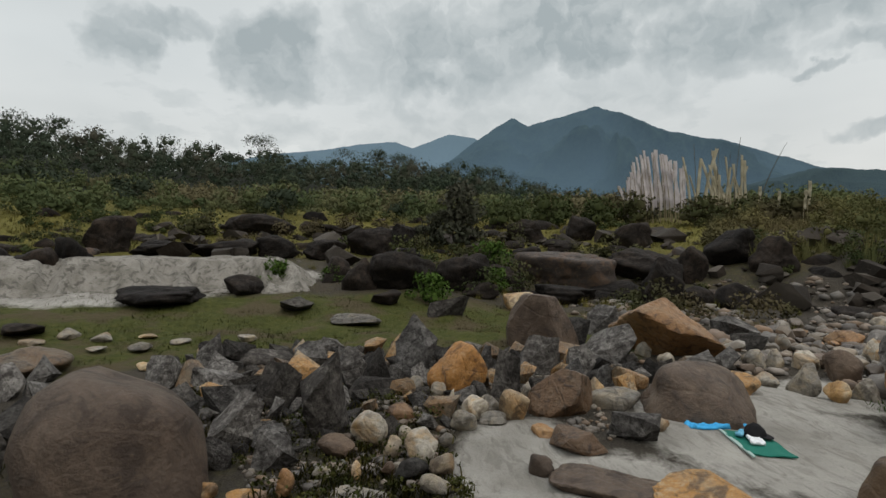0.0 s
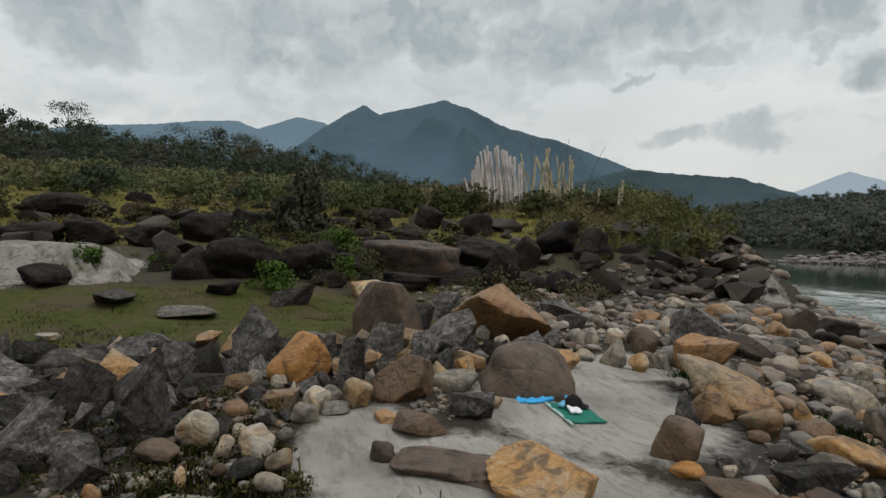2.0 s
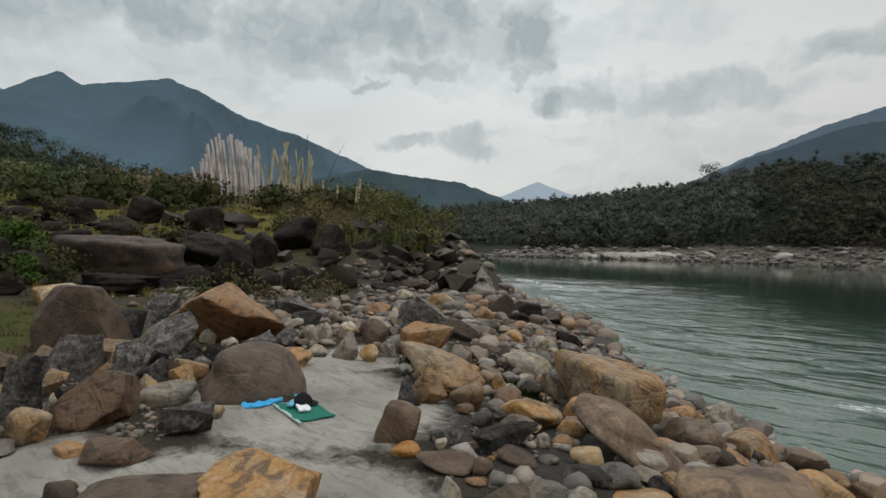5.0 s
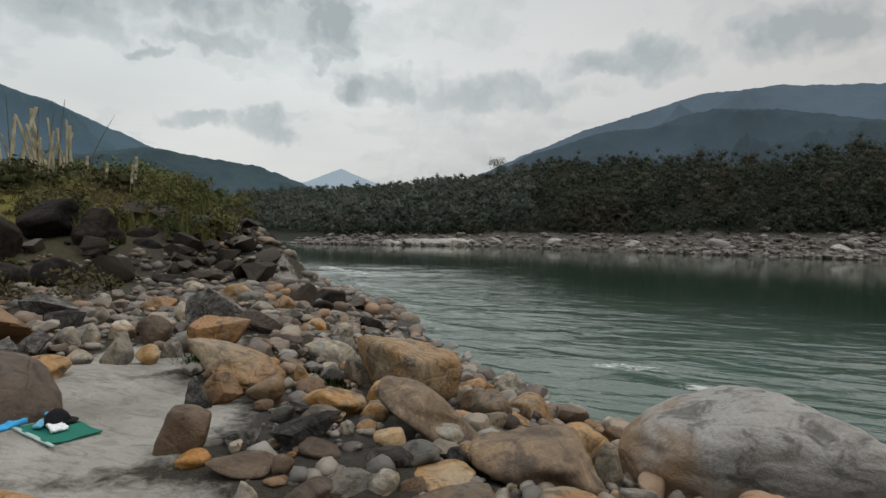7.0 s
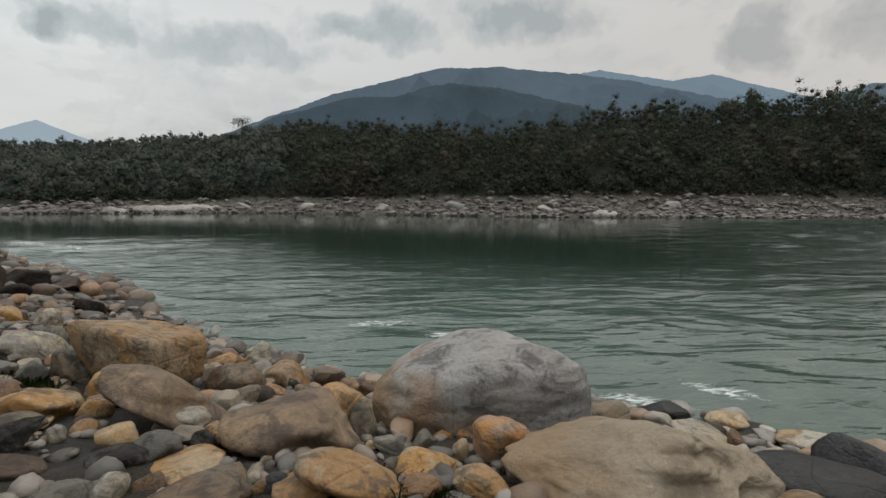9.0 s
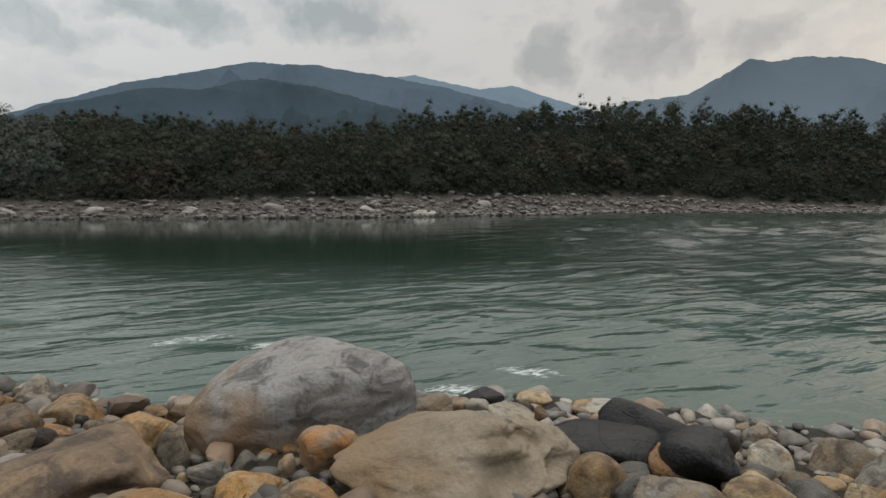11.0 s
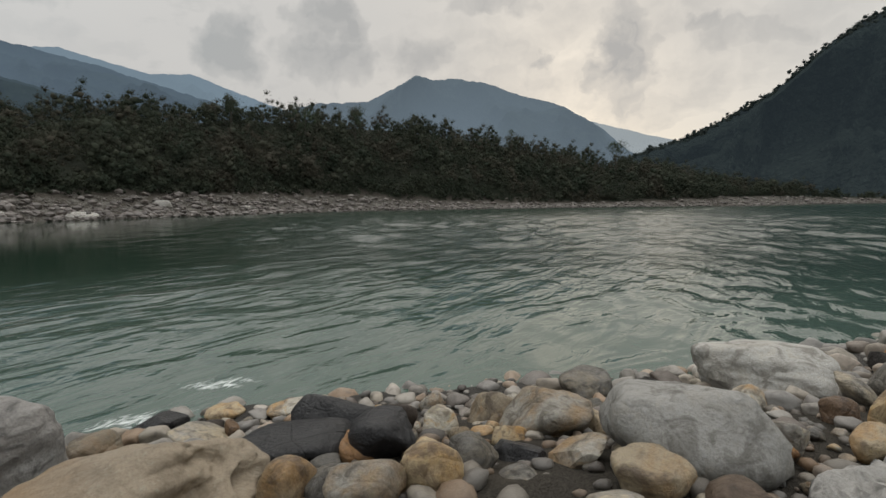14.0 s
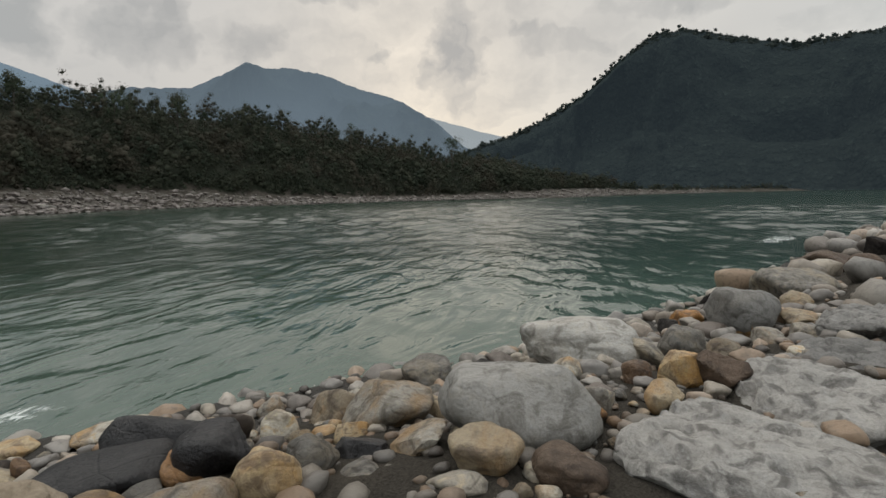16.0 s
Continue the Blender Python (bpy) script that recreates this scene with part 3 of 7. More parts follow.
def build_ground():
    rings = np.concatenate([[0.002], np.geomspace(0.6, 30, 190), np.geomspace(31, 900, 90)])
    turns = np.radians(np.arange(0, 360, 0.75))
    n, k = len(rings), len(turns)
    x, y = rings[:, None] * np.sin(turns), rings[:, None] * np.cos(turns)
    z, s, q = land(x, y)
    near = 1 - ease(20, 60, rings)[:, None]
    az = np.degrees(np.arctan2(x, y))
    sand = np.maximum.reduce([zone(x, y, -4.6, 3.6, 1.5, 1.3), zone(x, y, -3.1, 1.7, 1.5, 1.1, 30), zone(x, y, -6.0, 5.6, 0.9, 1.6), zone(x, y, -4.25, 1.05, 1.1, 0.62, -15), zone(x, y, -16.4, -4.6, 3.0, 1.5, 110), 0.8 * zone(x, y, -13.2, -6.2, 2.6, 0.9, 110),
                              0.75 * zone(x, y, -9.5, 13.5, 2.2, 4, 45)])
    r = np.hypot(x, y)
    grass = ease(-58, -66, az) * ease(8.0, 9.8, r) * (1 - 0.6 * ease(13, 15, r)) + 0.4 * ease(-72, -84, az) * ease(6.5, 5.5, r)
    grass = np.maximum(grass, ease(-40, -50, az) * (0.45 * ease(16, 19, r) + 0.55 * ease(21, 25, r)))
    wet = ease(2.8, 0.6, s) * ease(-60, -30, az) * (q < -6) + zone(x, y, -2.6, 4.4, 1.2, 0.9)
    gravel = np.clip(ease(12, 3, s) + ease(9, 6, r), 0, 1)
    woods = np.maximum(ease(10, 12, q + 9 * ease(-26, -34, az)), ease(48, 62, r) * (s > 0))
    beach = ease(12.5, 10.5, q) * (q > -2) * ease(-34, -26, az)
    z = surface(x, y)
    v = np.stack([x, y, z], -1).reshape(-1, 3)
    i, j = np.meshgrid(np.arange(n - 1), np.arange(k), indexing="ij")
    f = np.stack([i * k + j, (i + 1) * k + j, (i + 1) * k + (j + 1) % k, i * k + (j + 1) % k], -1).reshape(-1, 4)[:, ::-1]
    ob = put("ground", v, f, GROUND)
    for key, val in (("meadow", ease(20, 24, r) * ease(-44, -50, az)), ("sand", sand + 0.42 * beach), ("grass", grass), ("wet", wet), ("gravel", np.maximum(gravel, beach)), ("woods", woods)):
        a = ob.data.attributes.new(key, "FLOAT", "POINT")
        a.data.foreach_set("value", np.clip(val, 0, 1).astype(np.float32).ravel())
    tagged(ob, "silty riverbank ground with sand, gravel and mossy grass", "ground", kind="structure")


build_ground()


def build_water():
    rings = np.concatenate([np.geomspace(3, 22, 120), np.arange(22.3, 90, 0.5), np.arange(91, 190, 1.8), np.geomspace(193, 900, 24)])
    turns = np.radians(np.arange(-62, 124, 0.45))
    n, k = len(rings), len(turns)
    x, y = rings[:, None] * np.sin(turns), rings[:, None] * np.cos(turns)
    az, r = np.degrees(np.arctan2(x, y)), np.hypot(x, y)
    rough = ease(22, 52, az) * ease(6, 17, r) + 0.10 * ease(25, 8, r) + 0.85 * ease(-2, -17, az) * ease(46, 26, r)
    u, w = 0.5 * x + 0.25 * y, 0.9 * y - 0.45 * x
    z = WATER + 0.02 * fbm2(u, w, 0.35, 2, 21) * ease(30, 8, r) + (0.014 + 0.035 * rough) * fbm2(u, w, 1.1, 2, 22) * ease(27, 11, r * (1 - 0.5 * np.minimum(rough, 1)))
    z = z + 0.19 * rough * fbm2(u, w, 0.62, 3, 23) * ease(22, 40, r) * ease(260, 160, r)
    v = np.stack([x, y, z], -1).reshape(-1, 3)
    i, j = np.meshgrid(np.arange(n - 1), np.arange(k - 1), indexing="ij")
    f = np.stack([i * k + j, i * k + j + 1, (i + 1) * k + j + 1, (i + 1) * k + j], -1).reshape(-1, 4)[:, ::-1]
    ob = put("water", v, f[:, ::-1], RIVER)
    foam = np.maximum.reduce([zone(x, y, 3.6, 6.5, 0.75, 0.28, -30), zone(x, y, 4.9, 6.7, 0.7, 0.3, -40), zone(x, y, 0.2, 11.2, 0.9, 0.35, 10),
                              zone(x, y, 1.4, 10.2, 0.6, 0.25), 0.95 * zone(x, y, -17.5, 31.5, 6, 1.3, -40), 0.8 * zone(x, y, -10.5, 22.5, 4.5, 0.6, -38),
                              zone(x, y, 30, -9.5, 3.5, 0.8, -30), 0.7 * zone(x, y, 110, -5, 40, 1.2, -10)])
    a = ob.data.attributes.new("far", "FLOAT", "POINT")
    # Range, by azimuth, where the dark reflected band begins and the water stills.
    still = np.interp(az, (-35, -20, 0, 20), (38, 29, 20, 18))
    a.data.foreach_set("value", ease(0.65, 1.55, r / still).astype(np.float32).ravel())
    a = ob.data.attributes.new("chop", "FLOAT", "POINT")
    a.data.foreach_set("value", np.clip(rough, 0, 1).astype(np.float32).ravel())
    a = ob.data.attributes.new("foam", "FLOAT", "POINT")
    a.data.foreach_set("value", foam.astype(np.float32).ravel())
    tagged(ob, "milky green rippled river water", "river", kind="structure")


build_water()


def build_mountain(name, label, profile, distance, depth, mat, seed, rough=1.0):
    """A wooded range whose skyline stands at these (azimuth, height) angles, with spurs and gullies in front."""
    profile = np.array(profile, float)
    az = np.arange(profile[0, 0], profile[-1, 0], 0.12)
    top = np.tan(np.radians(np.interp(az, profile[:, 0], profile[:, 1]))) * distance
    top = top + fbm2(az, 0 * az, 1.3, 5, seed) * distance * 0.0016 * rough
    rows = np.linspace(0, 1, 40)
    a, k = np.meshgrid(np.radians(az), rows)
    lean = 1.4 * fbm2(np.degrees(a), 0 * a, 0.12, 2, seed + 9)
    spur = 1.3 * fbm2(np.degrees(a) * 0.16 + lean * k, k * 3.2, 1.0, 5, seed + 3)
    h = top[None] * (1 - k ** 1.15) + spur * top[None] * 0.14 * np.sin(np.pi * np.clip(k, 0, 1))
    d = distance - depth * k + -spur * depth * 0.15 * np.sin(np.pi * k)
    h = np.minimum(h, top[None] * d / distance * (1 - 0.02 * k)) - 12 * k
    v = np.stack([d * np.sin(a), d * np.cos(a), h], -1).reshape(-1, 3)
    m = len(az)
    i, j = np.meshgrid(np.arange(len(rows) - 1), np.arange(m - 1), indexing="ij")
    f = np.stack([i * m + j, i * m + j + 1, (i + 1) * m + j + 1, (i + 1) * m + j], -1).reshape(-1, 4)[:, ::-1]
    ob = put(name, v, f, mat)
    # Hollows carry more of the painted haze than spurs.
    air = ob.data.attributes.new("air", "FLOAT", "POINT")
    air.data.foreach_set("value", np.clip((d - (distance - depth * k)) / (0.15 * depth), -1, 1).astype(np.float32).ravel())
    return tagged(ob, label, "mountain", kind="structure")


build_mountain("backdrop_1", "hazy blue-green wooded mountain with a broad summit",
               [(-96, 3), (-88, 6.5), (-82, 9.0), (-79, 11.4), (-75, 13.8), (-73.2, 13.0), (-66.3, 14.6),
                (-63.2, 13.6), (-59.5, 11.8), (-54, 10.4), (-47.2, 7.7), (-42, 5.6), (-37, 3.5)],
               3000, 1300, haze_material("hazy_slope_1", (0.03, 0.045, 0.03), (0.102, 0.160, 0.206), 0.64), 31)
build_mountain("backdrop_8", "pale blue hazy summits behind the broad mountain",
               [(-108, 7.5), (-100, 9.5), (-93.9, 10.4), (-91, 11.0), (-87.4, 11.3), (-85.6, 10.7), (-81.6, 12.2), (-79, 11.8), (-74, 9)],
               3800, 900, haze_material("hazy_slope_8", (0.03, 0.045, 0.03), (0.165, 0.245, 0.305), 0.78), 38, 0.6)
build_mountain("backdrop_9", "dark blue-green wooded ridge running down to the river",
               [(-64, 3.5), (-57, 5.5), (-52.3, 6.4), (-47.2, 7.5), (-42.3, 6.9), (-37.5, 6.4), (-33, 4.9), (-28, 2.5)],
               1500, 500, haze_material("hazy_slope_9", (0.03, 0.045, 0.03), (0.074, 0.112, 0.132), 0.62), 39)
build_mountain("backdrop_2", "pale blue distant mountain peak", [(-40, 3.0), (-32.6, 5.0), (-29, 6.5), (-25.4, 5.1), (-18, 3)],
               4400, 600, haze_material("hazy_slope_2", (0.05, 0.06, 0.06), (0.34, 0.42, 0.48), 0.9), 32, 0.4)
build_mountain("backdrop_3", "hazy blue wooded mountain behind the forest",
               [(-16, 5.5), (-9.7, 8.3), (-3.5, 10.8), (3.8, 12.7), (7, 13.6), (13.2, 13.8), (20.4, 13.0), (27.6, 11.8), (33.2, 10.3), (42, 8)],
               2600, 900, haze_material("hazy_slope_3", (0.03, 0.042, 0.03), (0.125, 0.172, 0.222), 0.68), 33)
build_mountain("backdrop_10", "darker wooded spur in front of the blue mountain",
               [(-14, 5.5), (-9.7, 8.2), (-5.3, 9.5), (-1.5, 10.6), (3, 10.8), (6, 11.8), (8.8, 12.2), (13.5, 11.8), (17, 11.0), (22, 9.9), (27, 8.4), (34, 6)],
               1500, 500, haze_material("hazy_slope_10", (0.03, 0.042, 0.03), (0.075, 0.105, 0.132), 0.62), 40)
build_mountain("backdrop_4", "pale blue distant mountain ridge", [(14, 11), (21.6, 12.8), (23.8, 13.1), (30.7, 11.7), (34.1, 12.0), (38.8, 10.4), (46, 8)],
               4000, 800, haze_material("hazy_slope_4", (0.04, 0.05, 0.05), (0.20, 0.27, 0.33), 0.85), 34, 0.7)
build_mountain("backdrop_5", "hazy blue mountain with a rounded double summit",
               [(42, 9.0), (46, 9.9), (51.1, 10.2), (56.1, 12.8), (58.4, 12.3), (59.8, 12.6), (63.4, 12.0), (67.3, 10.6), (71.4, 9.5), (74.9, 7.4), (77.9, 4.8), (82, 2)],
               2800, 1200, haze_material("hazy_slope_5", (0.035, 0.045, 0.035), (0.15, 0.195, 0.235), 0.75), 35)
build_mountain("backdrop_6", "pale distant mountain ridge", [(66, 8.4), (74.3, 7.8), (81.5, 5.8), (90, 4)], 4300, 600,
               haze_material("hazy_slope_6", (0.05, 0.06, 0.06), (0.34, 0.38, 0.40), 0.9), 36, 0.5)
# The bluish emission mixed in here is this hill's painted haze.
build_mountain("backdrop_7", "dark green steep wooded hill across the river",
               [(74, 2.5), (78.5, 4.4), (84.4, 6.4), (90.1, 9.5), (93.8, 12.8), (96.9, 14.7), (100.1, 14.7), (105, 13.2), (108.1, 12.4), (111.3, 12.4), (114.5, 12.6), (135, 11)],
               620, 260, haze_material("hazy_wooded_slope", (0.036, 0.046, 0.040), (0.034, 0.047, 0.056), 0.45, 9.0), 37)
# ---- trees and forest ----
def leaves(centers, out, size, rng, loose=0.4):
    """One leaf clump (two triangles) at each centre, facing roughly outwards; also the soft normals of the leaf mass."""
    n = len(centers)
    face = out + loose * rng.normal(size=(n, 3))
    face /= np.linalg.norm(face, axis=1, keepdims=True)
    u = np.cross(face, rng.normal(size=(n, 3)))
    u /= np.linalg.norm(u, axis=1, keepdims=True)
    w = np.cross(face, u)
    s = (size * rng.uniform(0.6, 1.35, n))[:, None]
    v = np.stack([centers - u * s, centers - w * s * 0.7, centers + u * s, centers + w * s * 0.7], 1).reshape(-1, 3)
    i = np.arange(n)[:, None] * 4
    if size > 0.1:
        v = np.stack([centers - u * s - w * s * 0.55, centers + u * s - w * s * 0.35, centers + w * s * 1.1], 1).reshape(-1, 3)
    soft = 0.55 * out + 0.3 * face + [0, 0, 0.55]
    if size > 0.1:
        return v, np.arange(3 * n).reshape(-1, 3), np.repeat(soft, 3, 0)
    return v, np.concatenate([i + [0, 1, 2], i + [0, 2, 3]], 1).reshape(-1, 3), np.repeat(soft, 4, 0)


def lumps(rng, height, width, blobs, bare):
    """The centres and radii of a crown's lumps."""
    out = []
    for _ in range(blobs):
        c = np.array([*(rng.normal(size=2) * width * 0.22), height * rng.uniform(bare + 0.15, 0.86)])
        out.append((c, width * rng.uniform(0.18, 0.30) * (1.15 - 0.5 * abs(c[2] / height - 0.6))))
    return out


def crown(rng, height, width, blobs=6, bare=0.3, clumps=300, size=0.3, core=0.6, loose=0.4, fat=1.0):
    """A crown: leaf masses of loose clumps round dark cores. Vertices, triangles and normals."""
    made, each, n = [], clumps // blobs, 0
    for c, rad in lumps(rng, height, width * fat, blobs, bare):
        d = rng.normal(size=(each, 3))
        d /= np.linalg.norm(d, axis=1, keepdims=True)
        d[:, 2] = np.where(rng.random(each) < 0.6, np.abs(d[:, 2]), d[:, 2])
        lift = (1 + 0.25 * fbm(d + c, 2.0, 2, int(rng.integers(99))))[:, None]
        made.append(leaves(c + d * rad * lift * rng.uniform(0.72, 1.22, (each, 1)) * [1, 1, 0.85], d, size, rng, loose))
        if core:
            v, f = BALLS[1]
            made.append((c + v * rad * core * [1, 1, 0.85], f, 0.6 * v + [0, 0, 0.5]))
    v, f = joined([m[:2] for m in made])
    return v, f, np.concatenate([m[2] for m in made])


def dome(rng, height, width, blobs=7, clumps=360, size=0.15, bare=0.1, core=0.42):
    """A broad crown: uneven leafy billows round small dark cores, widest below its top, with gaps and stray sprays."""
    made = []
    for k in range(blobs):
        a, lift = 2.4 * k + rng.uniform(0, 0.8), (k + 0.5) / blobs
        out = width * 0.33 * math.sqrt(1 - lift ** 2) * rng.uniform(0.6, 1.2)
        c = np.array([math.cos(a) * out, math.sin(a) * out, height * (bare + 0.12 + (0.74 - bare) * lift * rng.uniform(0.8, 1.15))])
        rad, each = width * rng.uniform(0.11, 0.30), int(clumps / blobs * rng.uniform(0.7, 1.3))
        d = rng.normal(size=(each, 3))
        d[:, 2] += 0.35
        d /= np.linalg.norm(d, axis=1, keepdims=True)
        rough = (1 + 0.45 * fbm(d + c, 2.1, 3, int(rng.integers(99))))[:, None]
        far = rng.uniform(0.55, 1.1, (each, 1)) * np.where(rng.random((each, 1)) < 0.08, 1.25, 1.0)
        made.append(leaves(c + d * rad * rough * far * [1, 1, 0.9], d, size, rng, 0.75))
        v, f = BALLS[1]
        v = v * (1 + 0.42 * fbm(v + c, 2.1, 3, int(rng.integers(99))))[:, None]
        made.append((c + v * rad * core * [1, 1, 0.9], f, 0.7 * v + [0, 0, 0.4]))
    v, f = joined([m[:2] for m in made])
    return v, f, np.concatenate([m[2] for m in made])


def quads_to_tris(v, f):
    return v, np.concatenate([f[:, :3], f[:, [0, 2, 3]]])


def wood(rng, height, width, girth, limbs=5):
    bend = rng.normal(size=2) * 0.05 * height
    k = np.linspace(0, 1, 6)
    path = np.stack([bend[0] * k ** 2, bend[1] * k ** 2, k * height * 0.85], 1)
    out = [tube(path, girth * (1 - 0.8 * k), 6)]
    for _ in range(limbs):
        a, h = rng.uniform(0, 6.28), rng.uniform(0.35, 0.7)
        base = np.array([bend[0] * h * h, bend[1] * h * h, h * height * 0.85])
        tip = base + np.array([math.cos(a) * width * 0.3, math.sin(a) * width * 0.3, height * rng.uniform(0.1, 0.25)])
        kk = np.linspace(0, 1, 4)[:, None]
        out.append(tube(base + (tip - base) * kk + [0, 0, 0.05 * height] * np.sin(kk * 3), girth * 0.45 * (1 - 0.8 * kk[:, 0]), 5))
    return quads_to_tris(*joined(out))


def soften(me, normals):
    """Shade a leaf mass by the given directions."""
    normals = normals / (np.linalg.norm(normals, axis=1, keepdims=True) + 1e-9)
    me.normals_split_custom_set_from_vertices(normals.tolist())


def with_normals(v, f):
    """Vertices and triangles with directions away from their middle."""
    d = v - v.mean(0)
    return v, f, d


def scatter(name, label, mat, templates, places, category="forest"):
    """Many alike plants as one object."""
    vs, fs, ns, n = [], [], [], 0
    tone = []
    for (x, y, z, s, turn), k in zip(places, itertools.cycle(range(len(templates)))):
        v, f, soft = templates[k]
        c, sn = math.cos(turn), math.sin(turn)
        vs.append(np.stack([(v[:, 0] * c - v[:, 1] * sn) * s + x, (v[:, 0] * sn + v[:, 1] * c) * s + y, v[:, 2] * s + z], 1))
        fs.append(f + n)
        ns.append(np.stack([soft[:, 0] * c - soft[:, 1] * sn, soft[:, 0] * sn + soft[:, 1] * c, soft[:, 2]], 1))
        n += len(v)
        tone.append(np.full(len(v), math.sin(x * 12.9898 + y * 78.233) * 43758.5453 % 2.0 - 1.0, np.float32))
    v, f, ns, tone = np.concatenate(vs), np.concatenate(fs), np.concatenate(ns), np.concatenate(tone)
    ob = put(name, v, f, mat)
    soften(ob.data, ns)
    ob.data.attributes.new("tone", "FLOAT", "POINT").data.foreach_set("value", tone)
    return tagged(ob, label, category, kind="stuff")


def build_far_forest():
    rng = np.random.default_rng(4)
    crowns, trunks, small = [], [], []
    for k in range(10):
        h, w = rng.uniform(6, 10), rng.uniform(4.5, 8.0)
        crowns.append(dome(rng, h, w, 6 + k % 4, 380, 0.15, 0.0 if k % 3 else 0.15))
        trunks.append(with_normals(*wood(rng, h, w, 0.13, 3)))
        small.append(dome(rng, h, w * 0.95, 2, 80, 0.32, 0.0, 0.6))
    n = 41000
    x, y = rng.uniform(-250, 290, n), rng.uniform(-60, 340, n)
    z, s, q = land(x, y)
    back = deep_back(np.degrees(np.arctan2(x, y)))
    row = 10 + (q - 10) / back
    keep = (q > 10.5 + rng.uniform(0, 2.5, n)) & (row < 66) & (rng.random(n) < np.interp(row, (8, 22, 50, 62, 85), (1.0, 0.7, 0.62, 0.7, 0.4)))

    def places(pick):
        return [(x[i], y[i], z[i] - 0.3, (0.48 + 0.66 * rng.random() ** 1.8) * (0.75 if q[i] < 14 else 1), rng.uniform(0, 6.28)) for i in np.flatnonzero(pick)]
    near = places(keep & (back < 1.9))
    scatter("forest_foliage", "dense dark green mixed forest on the far bank", FAR_LEAF, crowns, near)
    scatter("upstream_forest", "dense dark green forest on the slope upstream", HAZY_LEAF, small, places(keep & (back >= 1.9)))
    n = 7000
    k = rng.integers(2, len(FAR_SHORE) - 1, n)
    u = rng.random(n)[:, None]
    pt = FAR_SHORE[k] * (1 - u) + FAR_SHORE[np.minimum(k + 1, len(FAR_SHORE) - 1)] * u + rng.normal(size=(n, 2)) * 11
    z, s, q = land(pt[:, 0], pt[:, 1])
    low = [dome(rng, h, h * 1.5, 2, 90, 0.15, 0.0) for h in (1.6, 2.2, 2.8)]
    scatter("undergrowth", "dark green thicket along the forest's foot", FAR_LEAF, low,
            [(*pt[i], z[i] - 0.2, rng.uniform(0.7, 1.5), rng.uniform(0, 6.28)) for i in range(n) if 9.4 < q[i] < 17][:2600])
    scatter("forest_trunks", "thin grey trunks of the far bank forest", BARK, trunks, near[::14])


build_far_forest()


def build_hill_forest():
    rng = np.random.default_rng(5)
    crowns = [dome(rng, h, h * 0.85, 3, 230, 0.20, 0.0) for h in (6, 7, 8, 9, 7.5, 6.5)]
    n = 3000
    az, r = np.radians(rng.uniform(-135, -58, n)), rng.uniform(64, 150, n)
    x, y = r * np.sin(az), r * np.cos(az)
    z, s, q = land(x, y)
    z = surface(x, y)
    keep = (s > 9) & (q < -5) & (rng.random(n) < 0.42)
    scatter("grove_foliage", "green wooded slope above the river terrace", LEFT_LEAF, crowns,
            [(x[i], y[i], z[i] - 0.3, rng.uniform(0.35, 0.6) if r[i] < 85 else rng.uniform(0.45, 0.8), rng.uniform(0, 6.28)) for i in np.flatnonzero(keep)])
    # scrub on the terrace in front of it
    bushes = [crown(rng, h, h * 1.3, 5, 0.0, 190, 0.105, 0.3, 0.9) for h in (1.0, 1.3, 1.6, 2.0)]
    n = 2600
    az, r = np.radians(rng.uniform(-130, -44, n)), rng.uniform(33, 70, n)
    x, y = r * np.sin(az), r * np.cos(az)
    z, s, q = land(x, y)
    z = surface(x, y)
    patch = fbm2(x, y, 0.12, 3, 61)
    keep = (s > 7) & (patch > np.interp(r, (33, 42), (0.35, -0.5)))
    scatter("terrace_scrub", "low green and brown scrub on the terrace", SCRUB_LEAF, bushes,
            [(x[i], y[i], z[i] - 0.1, rng.uniform(0.45, 1.2), rng.uniform(0, 6.28)) for i in np.flatnonzero(keep)[:800]], "shrubs")
    # tall rank growth over the upstream bank
    n = 2600
    x, y = rng.uniform(-34, -13, n), rng.uniform(13, 36, n)
    z, s, q = land(x, y)
    z = surface(x, y)
    keep = (s > 3.2 + 1.2 * rng.random(n)) & (np.hypot(x, y) > 21) & (np.degrees(np.arctan2(x, y)) > -56)
    tufts = []
    for h in (0.8, 1.0, 1.3):
        k = 60
        a, out = rng.uniform(0, 6.28, k), rng.uniform(0.05, 0.55, k)
        base = np.stack([np.cos(a) * out * 0.3, np.sin(a) * out * 0.3, 0 * a], 1)
        tip = np.stack([np.cos(a) * out, np.sin(a) * out, h * rng.uniform(0.5, 1.0, k)], 1)
        side = np.stack([-np.sin(a), np.cos(a), 0 * a], 1) * 0.03
        v = np.stack([base - side, base + side, tip], 1).reshape(-1, 3)
        tufts.append((v, np.arange(3 * k).reshape(-1, 3), np.repeat(np.stack([np.cos(a), np.sin(a), 0.8 + 0 * a], 1), 3, 0)))
    scatter("bank_growth", "tall brownish green grass and scrub on the bank", BANK_LEAF, tufts[:2],
            [(x[i], y[i], z[i] - 0.05, rng.uniform(0.5, 1.0), rng.uniform(0, 6.28)) for i in np.flatnonzero(keep)[:450]], "grass")
    scatter("bank_scrub", "leafy olive scrub on the bank", BANK_LEAF, [dome(rng, h, h * 1.25, 5, 460, 0.065, 0.0, 0.3) for h in (1.0, 1.2, 1.5, 1.8)],
            [(x[i], y[i], z[i] - 0.05, rng.uniform(0.4, 0.95), rng.uniform(0, 6.28)) for i in np.flatnonzero(keep)[700:850]], "shrubs")


build_hill_forest()


